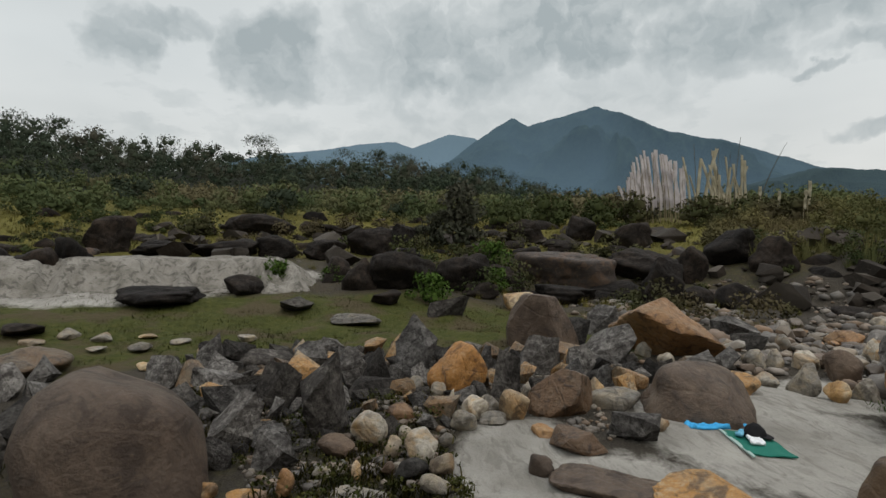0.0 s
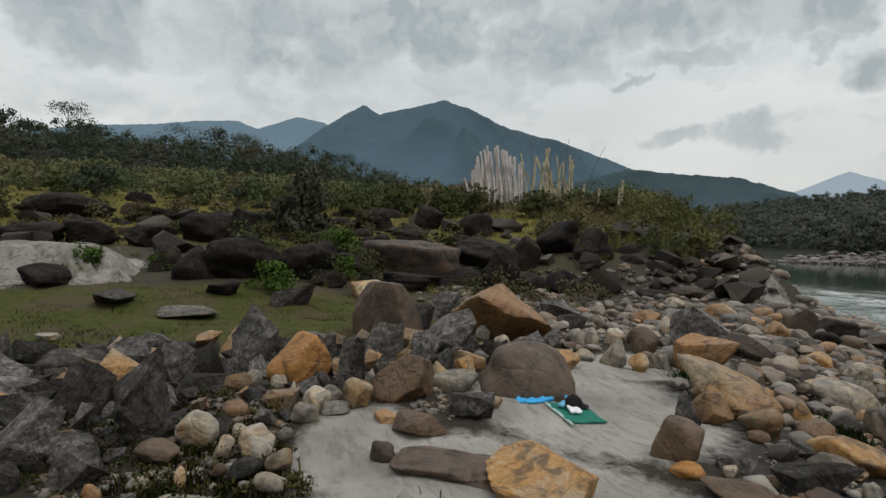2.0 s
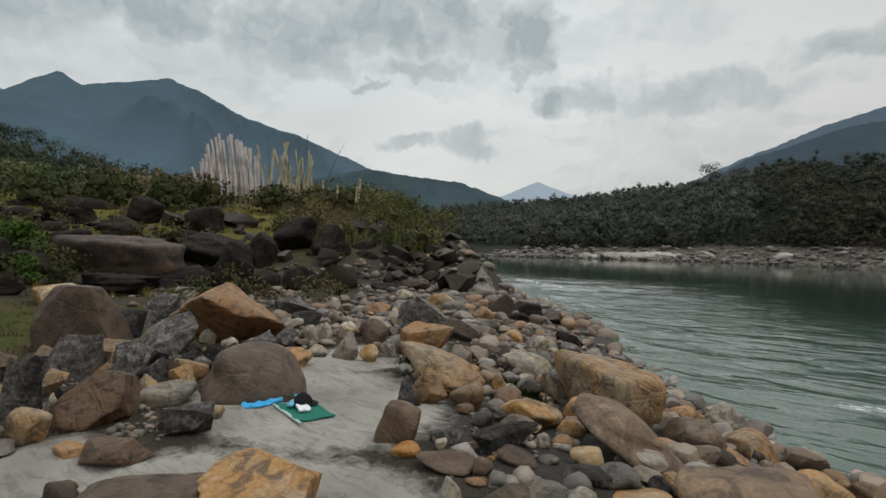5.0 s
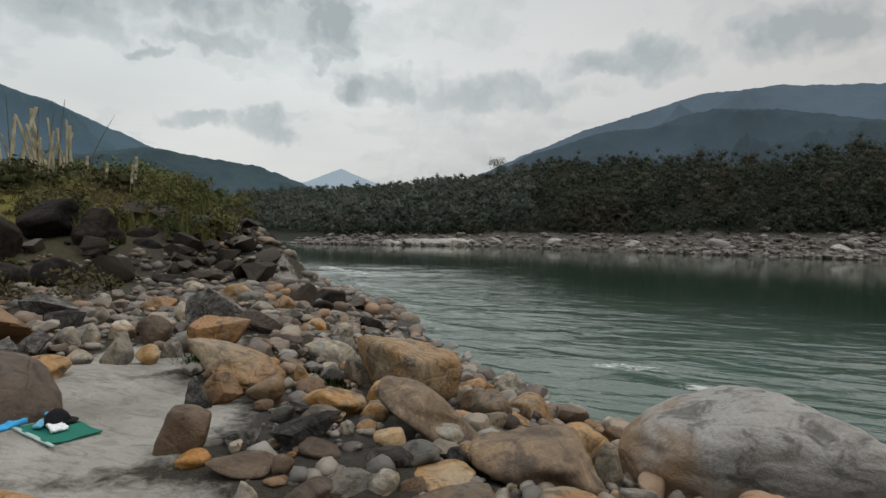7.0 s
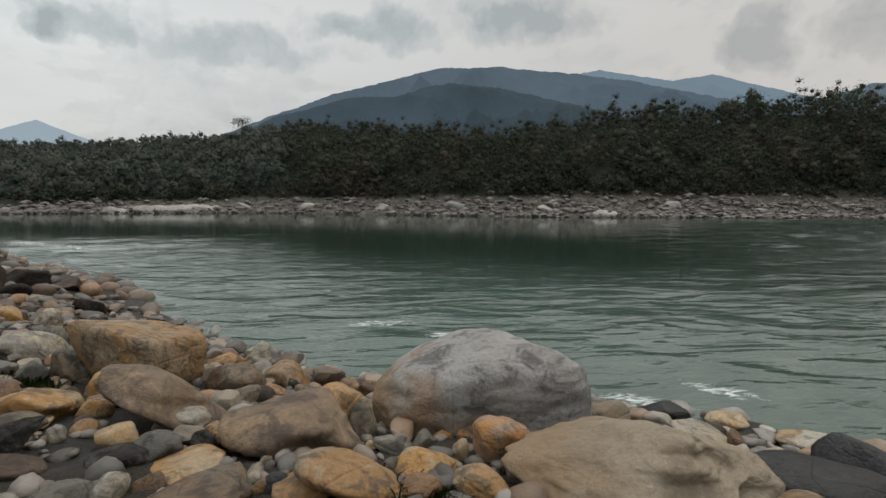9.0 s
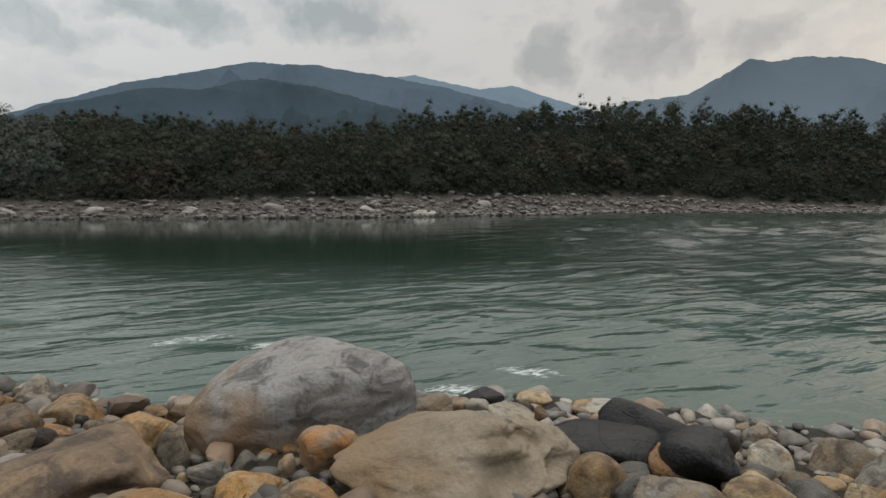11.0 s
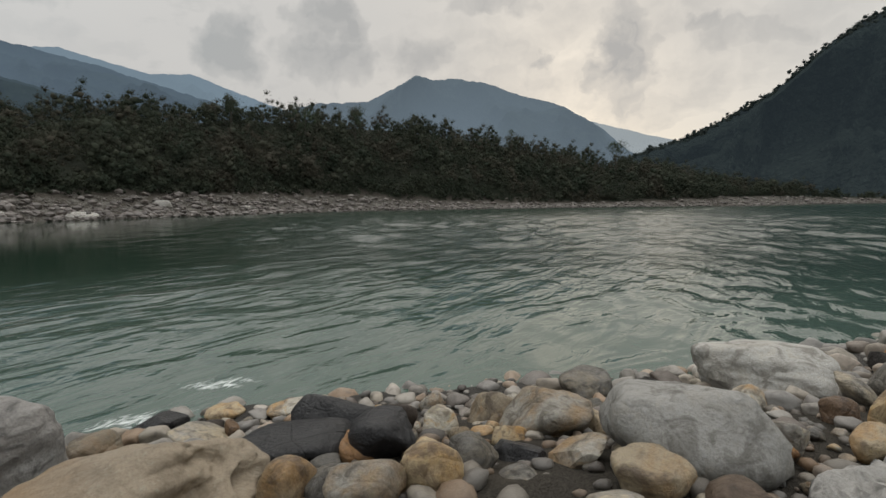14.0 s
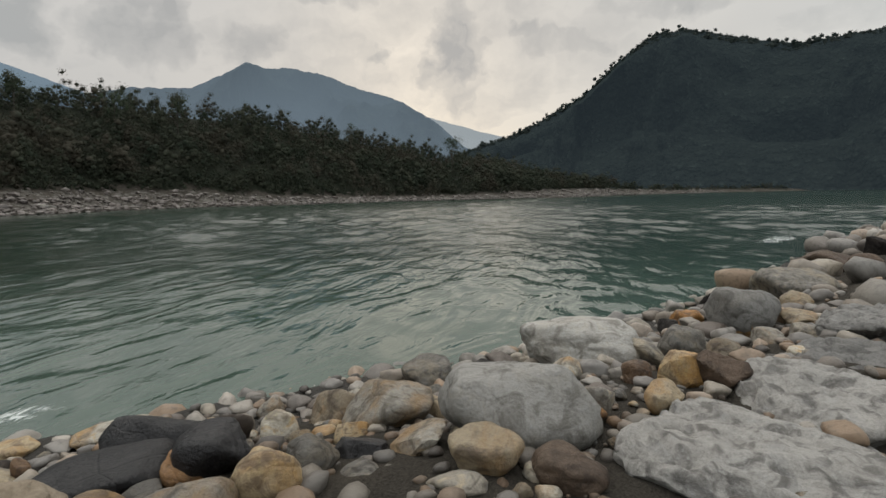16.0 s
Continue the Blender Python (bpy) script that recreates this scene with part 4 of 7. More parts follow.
def build_ledge_growth():
    """Weeds, grass and small bushes rooted between the ledge rocks."""
    rng = np.random.default_rng(8)
    n = 3000
    az, r = rng.uniform(-122, -42, n), rng.uniform(12.5, 34, n)
    x, y = r * np.sin(np.radians(az)), r * np.cos(np.radians(az))
    z, s, q = land(x, y)
    z = surface(x, y)
    patch = fbm2(x, y, 0.25, 3, 64)
    keep = np.flatnonzero((s > 4) & (patch > np.interp(r, (12, 16, 20, 34), (0.5, 0.05, -0.1, -0.1))) & ((az > -86) | (r > 18)) & ((az < -62) | (rng.random(n) < 0.4)))
    bits = [crown(rng, h, h * 1.7, 4, 0.0, 170, 0.05, 0.2, 1.0) for h in (0.25, 0.4, 0.55, 0.8)]
    scatter("ledge_weeds", "low olive weeds and small bushes between dark rocks", BUSH_LEAF, bits,
            [(x[i], y[i], z[i] - 0.04, rng.uniform(0.6, 1.3), rng.uniform(0, 6.28)) for i in keep[:210]], "weeds")
    tufts = []
    for h in (0.35, 0.5, 0.7):
        k = 70
        a, out = rng.uniform(0, 6.28, k), rng.uniform(0.05, 0.45, k)
        base = np.stack([np.cos(a) * out * 0.5, np.sin(a) * out * 0.5, 0 * a], 1)
        tip = np.stack([np.cos(a) * out, np.sin(a) * out, h * rng.uniform(0.4, 1.0, k)], 1)
        side = np.stack([-np.sin(a), np.cos(a), 0 * a], 1) * 0.012
        v = np.stack([base - side, base + side, tip], 1).reshape(-1, 3)
        tufts.append((v, np.arange(3 * k).reshape(-1, 3), np.repeat(np.stack([0.5 * np.cos(a), 0.5 * np.sin(a), 1 + 0 * a], 1), 3, 0)))
    scatter("ledge_grass", "yellow-green grass tufts between dark rocks", DRY_GRASS, tufts,
            [(x[i], y[i], z[i] - 0.03, rng.uniform(0.35, 0.75), rng.uniform(0, 6.28)) for i in keep[420:850]], "grass")


build_ledge_growth()


def build_slope_trees():
    """Tree crowns over the steep hill downstream."""
    rng = np.random.default_rng(6)
    hill = next(o for o in bpy.data.objects if o.name == "backdrop_7")
    co = np.empty(len(hill.data.vertices) * 3, np.float32)
    hill.data.vertices.foreach_get("co", co)
    co = co.reshape(-1, 3)
    az = np.degrees(np.arctan2(co[:, 0], co[:, 1]))
    pick = rng.permutation(np.flatnonzero((az > 76) & (az < 119) & (co[:, 2] > 1) & (np.arange(len(co)) // 509 < 3)))[:700]
    crowns = [crown(rng, h, h * 0.95, 3, 0.0, 36, 0.8, 0.8, 0.8) for h in (9, 11, 13)]
    jit = rng.normal(size=(len(pick), 2)) * 2
    scatter("slope_foliage", "dense dark green trees on the steep hill", HILL_LEAF, crowns,
            [(*(co[i, :2] + jit[k]), co[i, 2] - 4.5, rng.uniform(0.4, 0.8), rng.uniform(0, 6.28)) for k, i in enumerate(pick)])


build_slope_trees()
# ---- stones ----
BIG = rock_material("great_grey_boulder", (0.47, 0.45, 0.415), (0.37, 0.345, 0.315), (0.14, 0.13, 0.12), 1.3, patch=0.5, vary=0.0, mottle=0.9, stain=(0.33, 0.195, 0.09))
UMBER = rock_material("umber_boulder", (0.25, 0.165, 0.098), (0.38, 0.25, 0.135), (0.085, 0.06, 0.045), 1.6, patch=0.54, vary=0.0)
CHOC = rock_material("chocolate_boulder", (0.128, 0.084, 0.054), (0.175, 0.122, 0.08), (0.058, 0.038, 0.027), 1.2, 0.55, patch=0.5, vary=0.0)
TWO = rock_material("two_toned_cobble", (0.31, 0.285, 0.25), (0.40, 0.22, 0.11), (0.13, 0.11, 0.09), 0.9, patch=0.5)
HOLE = rock_material("hollowed_buff_boulder", (0.41, 0.33, 0.235), (0.38, 0.325, 0.25), (0.19, 0.145, 0.10), 1.7, patch=0.54, vary=0.0, mottle=0.45, stain=(0.36, 0.245, 0.14))
PALER = rock_material("pale_grey_boulder", (0.47, 0.455, 0.42), (0.40, 0.375, 0.33), (0.2, 0.185, 0.16), 1.2, patch=0.55)
RUST = rock_material("rust_stained_ledge", (0.045, 0.036, 0.030), (0.098, 0.062, 0.040), (0.03, 0.025, 0.022), 1.0, patch=0.55)

SILT = rock_material("pale_silt_layer", (0.38, 0.36, 0.325), (0.25, 0.235, 0.205), (0.12, 0.113, 0.098), 1.2, 0.9, patch=0.52)

LOOKS = {"chocolate_boulder": "flat-topped warm brown", "pale_silt_layer": "whitish eroded silt","tan_sandstone": "tan sandstone", "ochre_sandstone": "orange-brown sandstone", "buff_river_stone": "buff cream-stained", "brown_boulder": "smooth dark brown",
         "grey_river_stone": "speckled grey", "pale_river_stone": "pale cream", "split_grey_rock": "lichen-spotted grey", "dark_ledge_rock": "weathered blackish",
         "black_wet_rock": "wet black", "water_worn_grey_slab": "water-worn light grey", "great_grey_boulder": "huge grey tan-stained",
         "umber_boulder": "hollowed umber", "two_toned_cobble": "grey and rust two-toned", "hollowed_buff_boulder": "large buff water-hollowed",
         "dark_split_rock": "dark grey split", "pale_grey_boulder": "flat-topped pale grey", "rust_stained_ledge": "rust-stained dark"}


def rock_shape(level, seed, planes, edge, wobble, power=2.0, low=0.58):
    """A unit stone: a ball (or, with a higher power, a rounded block) cut by planes, with edges rounded by wear or left sharp, and an uneven skin."""
    v, f = BALLS[level]
    rng = np.random.default_rng(seed)
    n = rng.normal(size=(planes, 3))
    n /= np.linalg.norm(n, axis=1, keepdims=True)
    d = rng.uniform(low, 0.95, planes)
    t = np.clip(d[None] / np.maximum(v @ n.T, 0.12), 0, 4)
    t = np.concatenate([t, np.full((len(v), 1), 1.12)], 1)
    r = -np.log(np.exp(-edge * t).sum(1)) / edge
    r = r / r.mean() / (np.abs(v) ** power).sum(1) ** (1 / power)
    chip = fbm(v * [1, 1, 1.8] + seed, 3.2, 4, seed % 89)
    r = r * (1 + wobble * fbm(v + seed * 3.7, 1.4, 3, seed % 97) + 0.45 * wobble * chip)
    p = v * r[:, None]
    lo, hi = p.min(0), p.max(0)
    return (p - (lo + hi) / 2) / ((hi - lo) / 2), f


def split_shape(seed, corners=13, cuts=4):
    """A unit piece of split rock: flat faces between sharp corners, with chipped and pitted skins."""
    rng = np.random.default_rng(seed)
    d = rng.normal(size=(corners, 3))
    d = d / np.linalg.norm(d, axis=1, keepdims=True) * rng.uniform(0.75, 1.1, (corners, 1))
    bm = bmesh.new()
    for c in d:
        bm.verts.new(c)
    hull = bmesh.ops.convex_hull(bm, input=bm.verts[:])
    bmesh.ops.delete(bm, geom=[v for v in bm.verts if not v.link_faces], context="VERTS")
    bmesh.ops.subdivide_edges(bm, edges=bm.edges[:], cuts=cuts, use_grid_fill=True)
    bmesh.ops.triangulate(bm, faces=bm.faces[:])
    bmesh.ops.recalc_face_normals(bm, faces=bm.faces[:])
    bm.verts.index_update()
    p = np.array([v.co[:] for v in bm.verts])
    f = np.array([[v.index for v in q.verts] for q in bm.faces])
    bm.free()
    step = np.abs(fbm(p * [1, 1, 1.6] + seed, 1.7, 3, seed % 83))
    p = p * (1 - 0.09 * step + 0.018 * fbm(p + seed, 5.0, 2, seed % 71))[:, None]
    lo, hi = p.min(0), p.max(0)
    return (p - (lo + hi) / 2) / ((hi - lo) / 2), f


def carve(p, seed, deep):
    """Water-cut hollows and flutes across the top of a slab."""
    q = p * [1.5, 3.6, 1.0]
    ridge = 1 - np.abs(fbm(q + seed, 1.6, 5, seed))
    return p + np.stack([0 * ridge, 0 * ridge, deep * (ridge - 0.6) * ease(-0.1, 0.3, p[:, 2])], 1)


FOOT = []


def stone(mat, shape, x, y, z, w, d, h, turn, tilt, seed):
    """One stone of width w, depth d and height h, half sunk where it lies; turn: the azimuth it faces, tilt: how far its right end dips."""
    size = max(w, h)
    away = math.hypot(x, y)
    mat = SLATE if mat is DARK and away < 12 else mat
    level = 6 if mat is HOLE else 5 if size > 1.5 else 4 if size > 0.28 else 3
    if shape == "broken" and mat in (GREY, PALE, BUFF, PALER) and size > 0.5:
        shape = "worn"
    if shape in ("worn", "broken") and mat in (DARK, RUST):
        p, f = rock_shape(level, seed, 10, 26.0 if shape == "broken" else 18.0, 0.11, 2.3, 0.48)
        name, word = "ledge_rock", "craggy rock"
    elif mat is BIG:
        p, f = rock_shape(6, seed, 6, 9.0, 0.06, 2.35, 0.8)
        p[:, 0] += 0.38 * np.maximum(p[:, 2], 0) ** 1.5
        name, word = "boulder", "rounded boulder"
    elif shape == "worn":
        p, f = rock_shape(level, seed, 11, 15.0, 0.075, 2.0, 0.58)
        name = "boulder" if size > 0.42 else "cobble"
        word = "rounded boulder" if size > 0.42 else "rounded cobble"
    elif shape == "broken":
        sharp = mat in (SPLIT, SLATE, DARK)
        p, f = split_shape(seed, 10, 6 if size > 0.8 else 4) if sharp else rock_shape(5 if size > 0.7 else 4, seed, 11, 42.0, 0.05, 2.0, 0.42)
        if h > 0.65 * w:
            p = p * (1 - [0.24, 0.2, 0] * (p[:, 2:] + 1) / 2) + np.stack([0.12 * p[:, 2], 0 * p[:, 2], 0 * p[:, 2]], 1)
        name = "rock" if size > 0.35 else "rock_fragment"
        word = "angular rock" if size > 0.35 else "angular rock fragment"
    elif shape == "block":
        p, f = rock_shape(level, seed, 6, 9.0, 0.05, 3.4, 0.75)
        p = p * (1 - 0.16 * (p[:, 2:] + 1) * [1, 1, 0])
        name, word = "boulder", "blocky rounded boulder"
    else:
        p, f = rock_shape(6 if w > 2 and math.hypot(x, y) < 9 else 5, seed, 9, 18.0, 0.15 if mat is SILT else 0.06, 3.2, 0.7)
        p = carve(p, seed, 0.5)
        name, word = ("silt_bank", "layer with a worn edge") if mat is SILT else ("bedrock_slab", "bedrock slab with carved hollows")
    if mat is HOLE:
        p[:, 0] += 0.34 * np.maximum(p[:, 2], -0.2)
        face = ease(0.25, -0.35, p[:, 1])
        bowl = np.exp(-((p[:, 0] - 0.42) / 0.34) ** 2 - ((p[:, 2] - 0.45) / 0.45) ** 2) * face
        p = p + bowl[:, None] * [0, 0.55, -0.28]
        p = p * (1 + 0.035 * fbm(p * [2.5, 2.5, 0.8], 2.0, 4, 55))[:, None]
        lip = np.exp(-(((p[:, 0] - 0.86) / 0.085) ** 2 + ((p[:, 2] - 0.15) / 0.12) ** 2)) * face
        p = p - p * (0.55 * lip)[:, None]
    if mat is UMBER:
        p = p - p * (0.30 * np.exp(-((p[:, 0] - 0.25) / 0.45) ** 2 - ((p[:, 2] - 0.05) / 0.4) ** 2) * (p[:, 1] < 0))[:, None]
    deep = h * 0.66
    v = p * [w / 2, d / 2, deep]
    ob = put(name, v, f, mat)
    if shape == "broken" and name != "ledge_rock":
        ob.data.set_sharp_from_angle(angle=radians(20))
    ob.matrix_basis = pose(x, y, z + h / 2 - deep, 0, tilt, -turn)
    FOOT.append((x, y, max(w, d) / 2))
    where = "at the far shore" if away > 60 else "standing in the river" if z < -0.9 else "on the rocky terrace" if math.hypot(x, y) > 12 else "lying on the riverbank"
    tagged(ob, f"{LOOKS[mat.name]} {word} {where}", "rock", group="stones of the riverbank")
    return ob




stone(BROWN, "block", -4.20, -2.14, 0.27, 1.46, 2.00, 0.98, -115, 0, 1)
stone(TAN, "worn", -8.06, -4.87, 0.08, 0.94, 1.17, 0.33, -120, 0, 2)
stone(SPLIT, "broken", -7.57, -4.46, 0.05, 0.43, 0.45, 0.32, -119, 0, 3)
stone(SPLIT, "broken", -6.40, -4.21, 0.11, 0.40, 0.45, 0.45, -122, 0, 4)
stone(SPLIT, "broken", -6.67, -4.00, 0.01, 0.39, 0.41, 0.23, -119, 0, 5)
stone(DARK, "broken", -5.14, -3.35, 0.08, 0.48, 0.53, 0.38, -121, 0, 6)
stone(SPLIT, "broken", -4.47, -3.15, 0.15, 0.27, 0.32, 0.54, -123, 0, 7)
stone(SPLIT, "broken", -7.58, -2.38, 0.18, 0.45, 0.36, 0.59, -106, 0, 8)
stone(TAN, "broken", -6.79, -2.38, 0.07, 0.40, 0.34, 0.37, -107, 0, 9)
stone(SPLIT, "broken", -6.58, -2.02, 0.06, 0.66, 0.49, 0.21, -105, 20, 10)
stone(SPLIT, "broken", -4.92, -1.41, 0.11, 0.55, 0.44, 0.45, -103, 0, 11)
stone(SPLIT, "broken", -5.50, -1.18, 0.01, 0.21, 0.16, 0.24, -99, 0, 12)
stone(SPLIT, "broken", -4.32, -0.97, 0.03, 0.41, 0.32, 0.29, -99, 0, 13)
stone(DARK, "worn", -8.07, -1.71, 0.03, 0.79, 0.69, 0.25, -100, 0, 14)
stone(SPLIT, "broken", -7.72, -1.08, 0.10, 0.57, 0.41, 0.43, -96, 0, 15)
stone(DARK, "broken", -6.06, -1.25, 0.14, 0.67, 0.50, 0.51, -99, 0, 16)
stone(DARK, "broken", -5.18, -0.67, 0.27, 0.58, 0.42, 0.79, -95, 0, 17)
stone(SPLIT, "broken", -6.61, -0.45, 0.16, 0.50, 0.35, 0.56, -92, 0, 18)
stone(DARK, "broken", -6.56, -0.12, 0.16, 0.46, 0.32, 0.57, -89, 0, 19)
stone(SPLIT, "broken", -7.29, 0.39, 0.30, 0.70, 0.47, 0.86, -85, 0, 20)
stone(OCHRE, "worn", -6.47, 0.84, 0.20, 0.75, 0.60, 0.62, -81, 0, 21)
stone(DARK, "broken", -6.24, -0.19, 0.01, 0.59, 0.41, 0.24, -90, 0, 22)
stone(PALE, "worn", -4.87, -0.24, 0.02, 0.34, 0.29, 0.25, -90, 0, 23)
stone(BROWN, "worn", -4.60, -0.52, -0.03, 0.33, 0.29, 0.13, -93, 0, 24)
stone(PALE, "worn", -4.51, -0.04, -0.03, 0.16, 0.14, 0.14, -87, 0, 25)
stone(PALE, "worn", -4.44, 0.20, 0.01, 0.29, 0.24, 0.22, -84, 0, 26)
stone(GREY, "worn", -4.83, 0.13, -0.04, 0.21, 0.17, 0.12, -86, 0, 27)
stone(BUFF, "worn", -4.08, 0.33, -0.03, 0.20, 0.17, 0.14, -82, 0, 28)
stone(GREY, "worn", -3.72, 0.23, -0.04, 0.23, 0.20, 0.13, -83, 0, 29)
stone(OCHRE, "worn", -5.33, 0.08, -0.01, 0.28, 0.24, 0.19, -87, 0, 30)
stone(TAN, "worn", -5.65, -0.23, -0.03, 0.20, 0.17, 0.15, -90, 0, 31)
stone(GREY, "worn", -6.50, 0.33, -0.01, 0.22, 0.18, 0.18, -85, 0, 32)
stone(PALE, "worn", -6.25, 0.58, -0.02, 0.19, 0.16, 0.17, -83, 0, 33)
stone(GREY, "worn", -5.75, 0.47, -0.04, 0.14, 0.11, 0.12, -83, 0, 34)
stone(PALE, "worn", -5.67, 0.64, 0.01, 0.10, 0.08, 0.22, -81, 0, 35)
stone(SPLIT, "broken", -6.38, 0.95, 0.03, 0.37, 0.26, 0.29, -79, 0, 36)
stone(PALE, "worn", -5.48, 0.88, -0.01, 0.32, 0.26, 0.20, -79, 0, 37)
stone(GREY, "worn", -5.10, 0.68, -0.02, 0.27, 0.23, 0.17, -80, 0, 38)
stone(GREY, "worn", -5.53, 1.03, -0.01, 0.24, 0.20, 0.20, -77, 0, 39)
stone(TAN, "broken", -5.33, 1.25, 0.04, 0.38, 0.27, 0.32, -74, 0, 40)
stone(GREY, "broken", -5.24, 1.01, -0.06, 0.29, 0.20, 0.11, -77, 0, 41)
stone(GREY, "worn", -4.67, 0.44, -0.05, 0.14, 0.12, 0.10, -82, 0, 42)
stone(PALE, "worn", -4.10, -0.34, -0.05, 0.09, 0.08, 0.11, -91, 0, 43)
stone(GREY, "worn", -4.07, -0.59, -0.05, 0.16, 0.14, 0.10, -95, 0, 44)
stone(BROWN, "worn", -4.12, -0.09, -0.06, 0.11, 0.10, 0.08, -88, 0, 45)
stone(OCHRE, "worn", -3.79, -0.82, -0.00, 0.13, 0.13, 0.20, -98, 0, 46)
stone(TAN, "worn", -3.79, -1.36, -0.03, 0.18, 0.18, 0.13, -106, 0, 47)
stone(BUFF, "worn", -3.90, -1.88, -0.08, 0.20, 0.23, 0.05, -112, 0, 48)
stone(TAN, "worn", -3.82, -1.10, -0.09, 0.28, 0.27, 0.04, -102, 0, 49)
stone(GREY, "worn", -3.68, -0.32, -0.08, 0.46, 0.41, 0.04, -91, 0, 50)
stone(DARK, "worn", -4.03, 0.09, -0.04, 0.26, 0.22, 0.12, -85, 0, 51)
stone(BROWN, "worn", -4.02, 1.12, -0.04, 0.21, 0.18, 0.15, -71, 0, 52)
stone(BUFF, "worn", -8.06, -3.40, -0.05, 0.25, 0.26, 0.09, -111, 0, 53)
stone(PALE, "worn", -10.00, -4.89, 0.05, 0.33, 0.38, 0.13, -115, 0, 54)
stone(GREY, "worn", -10.20, -5.51, 0.10, 0.37, 0.44, 0.18, -117, 0, 55)
stone(DARK, "worn", -10.27, -6.30, 0.18, 0.63, 0.80, 0.20, -120, 0, 56)
stone(BUFF, "worn", -10.28, -4.23, 0.02, 0.32, 0.33, 0.07, -111, 0, 57)
stone(BUFF, "worn", -9.62, -5.79, 0.04, 0.37, 0.47, 0.10, -120, 0, 58)
stone(GREY, "worn", -9.74, -3.49, 0.00, 0.35, 0.35, 0.10, -108, 0, 59)
stone(GREY, "worn", -9.41, -4.02, -0.00, 0.37, 0.39, 0.10, -112, 0, 60)
stone(PALE, "worn", -9.32, -4.65, -0.02, 0.31, 0.35, 0.05, -115, 0, 61)
stone(GREY, "worn", -9.99, -2.43, 0.01, 0.34, 0.31, 0.11, -102, 0, 62)
stone(BROWN, "broken", -9.08, 2.82, 0.36, 1.54, 1.08, 1.02, -72, 0, 63)
stone(DARK, "broken", -9.11, 3.16, 0.15, 1.01, 0.70, 0.57, -70, 0, 64)
stone(SPLIT, "broken", -7.39, 2.17, 0.14, 0.72, 0.52, 0.56, -73, 0, 65)
stone(DARK, "broken", -6.17, 1.39, 0.16, 0.39, 0.29, 0.59, -76, 0, 66)
stone(SPLIT, "broken", -7.29, 1.37, 0.09, 0.23, 0.18, 0.42, -78, 0, 67)
stone(SPLIT, "broken", -9.73, 2.68, 0.02, 0.36, 0.26, 0.25, -74, 0, 68)
stone(OCHRE, "broken", -5.46, 1.80, 0.12, 0.79, 0.56, 0.52, -71, 0, 69)
stone(GREY, "worn", -5.85, 1.54, 0.01, 0.15, 0.14, 0.26, -74, 0, 70)
stone(SPLIT, "broken", -7.84, 3.41, 0.19, 1.03, 0.69, 0.67, -66, 0, 71)
stone(SPLIT, "broken", -10.22, 4.46, 0.21, 0.84, 0.57, 0.66, -66, 0, 72)
stone(SPLIT, "broken", -10.55, 5.20, 0.16, 0.45, 0.30, 0.52, -63, 0, 73)
stone(SPLIT, "broken", -7.19, 2.74, 0.09, 0.49, 0.34, 0.45, -68, 0, 74)
stone(SPLIT, "broken", -6.53, 2.79, 0.02, 0.25, 0.17, 0.31, -66, 0, 75)
stone(PALE, "broken", -6.08, 2.47, -0.01, 0.29, 0.21, 0.24, -67, 0, 76)
stone(GREY, "broken", -5.55, 2.45, -0.01, 0.58, 0.40, 0.24, -65, 0, 77)
stone(TAN, "broken", -6.44, 3.09, 0.01, 0.48, 0.33, 0.28, -64, 0, 78)
stone(SPLIT, "broken", -4.62, 2.20, 0.01, 0.48, 0.33, 0.29, -63, 0, 79)
stone(TAN, "worn", -4.84, 2.57, -0.05, 0.22, 0.18, 0.13, -61, 0, 80)
stone(OCHRE, "worn", -4.86, 1.44, -0.08, 0.29, 0.26, 0.08, -72, 0, 81)
stone(OCHRE, "broken", -4.48, 1.61, -0.04, 0.51, 0.37, 0.17, -69, 0, 82)
stone(CHOC, "block", -5.33, 3.32, 0.15, 1.30, 0.99, 0.56, -57, 4, 83)
stone(TAN, "worn", -6.10, 4.33, -0.01, 0.58, 0.46, 0.27, -54, 0, 84)
stone(OCHRE, "broken", -8.35, 4.92, 0.36, 2.18, 1.35, 0.80, -59, 18, 85)
stone(DARK, "broken", -8.41, 4.86, 0.23, 0.53, 0.35, 0.73, -59, 0, 86)
stone(DARK, "broken", -8.31, 5.00, 0.15, 0.43, 0.29, 0.56, -58, 0, 87)
stone(PALE, "broken", -8.35, 4.32, -0.00, 0.30, 0.21, 0.24, -62, 0, 88)
stone(PALE, "worn", -7.80, 4.40, -0.04, 0.26, 0.21, 0.16, -60, 0, 89)
stone(SPLIT, "broken", -9.59, 6.91, 0.13, 0.90, 0.60, 0.46, -54, 0, 90)
stone(DARK, "broken", -8.58, 6.44, 0.04, 0.60, 0.40, 0.30, -53, 0, 91)
stone(GREY, "worn", -7.37, 5.58, 0.01, 0.34, 0.27, 0.31, -52, 0, 92)
stone(GREY, "worn", -7.36, 5.94, 0.00, 0.25, 0.20, 0.31, -51, 0, 93)
stone(PALE, "broken", -8.69, 7.18, -0.00, 0.33, 0.23, 0.32, -50, 0, 94)
stone(PALE, "worn", -7.20, 6.32, 0.00, 0.38, 0.31, 0.30, -48, 0, 95)
stone(GREY, "broken", -6.04, 5.25, 0.04, 0.42, 0.29, 0.40, -48, 0, 96)
stone(BROWN, "worn", -6.63, 6.38, 0.06, 0.48, 0.40, 0.43, -46, 0, 97)
stone(OCHRE, "worn", -9.09, 8.85, -0.00, 0.65, 0.54, 0.29, -45, 0, 98)
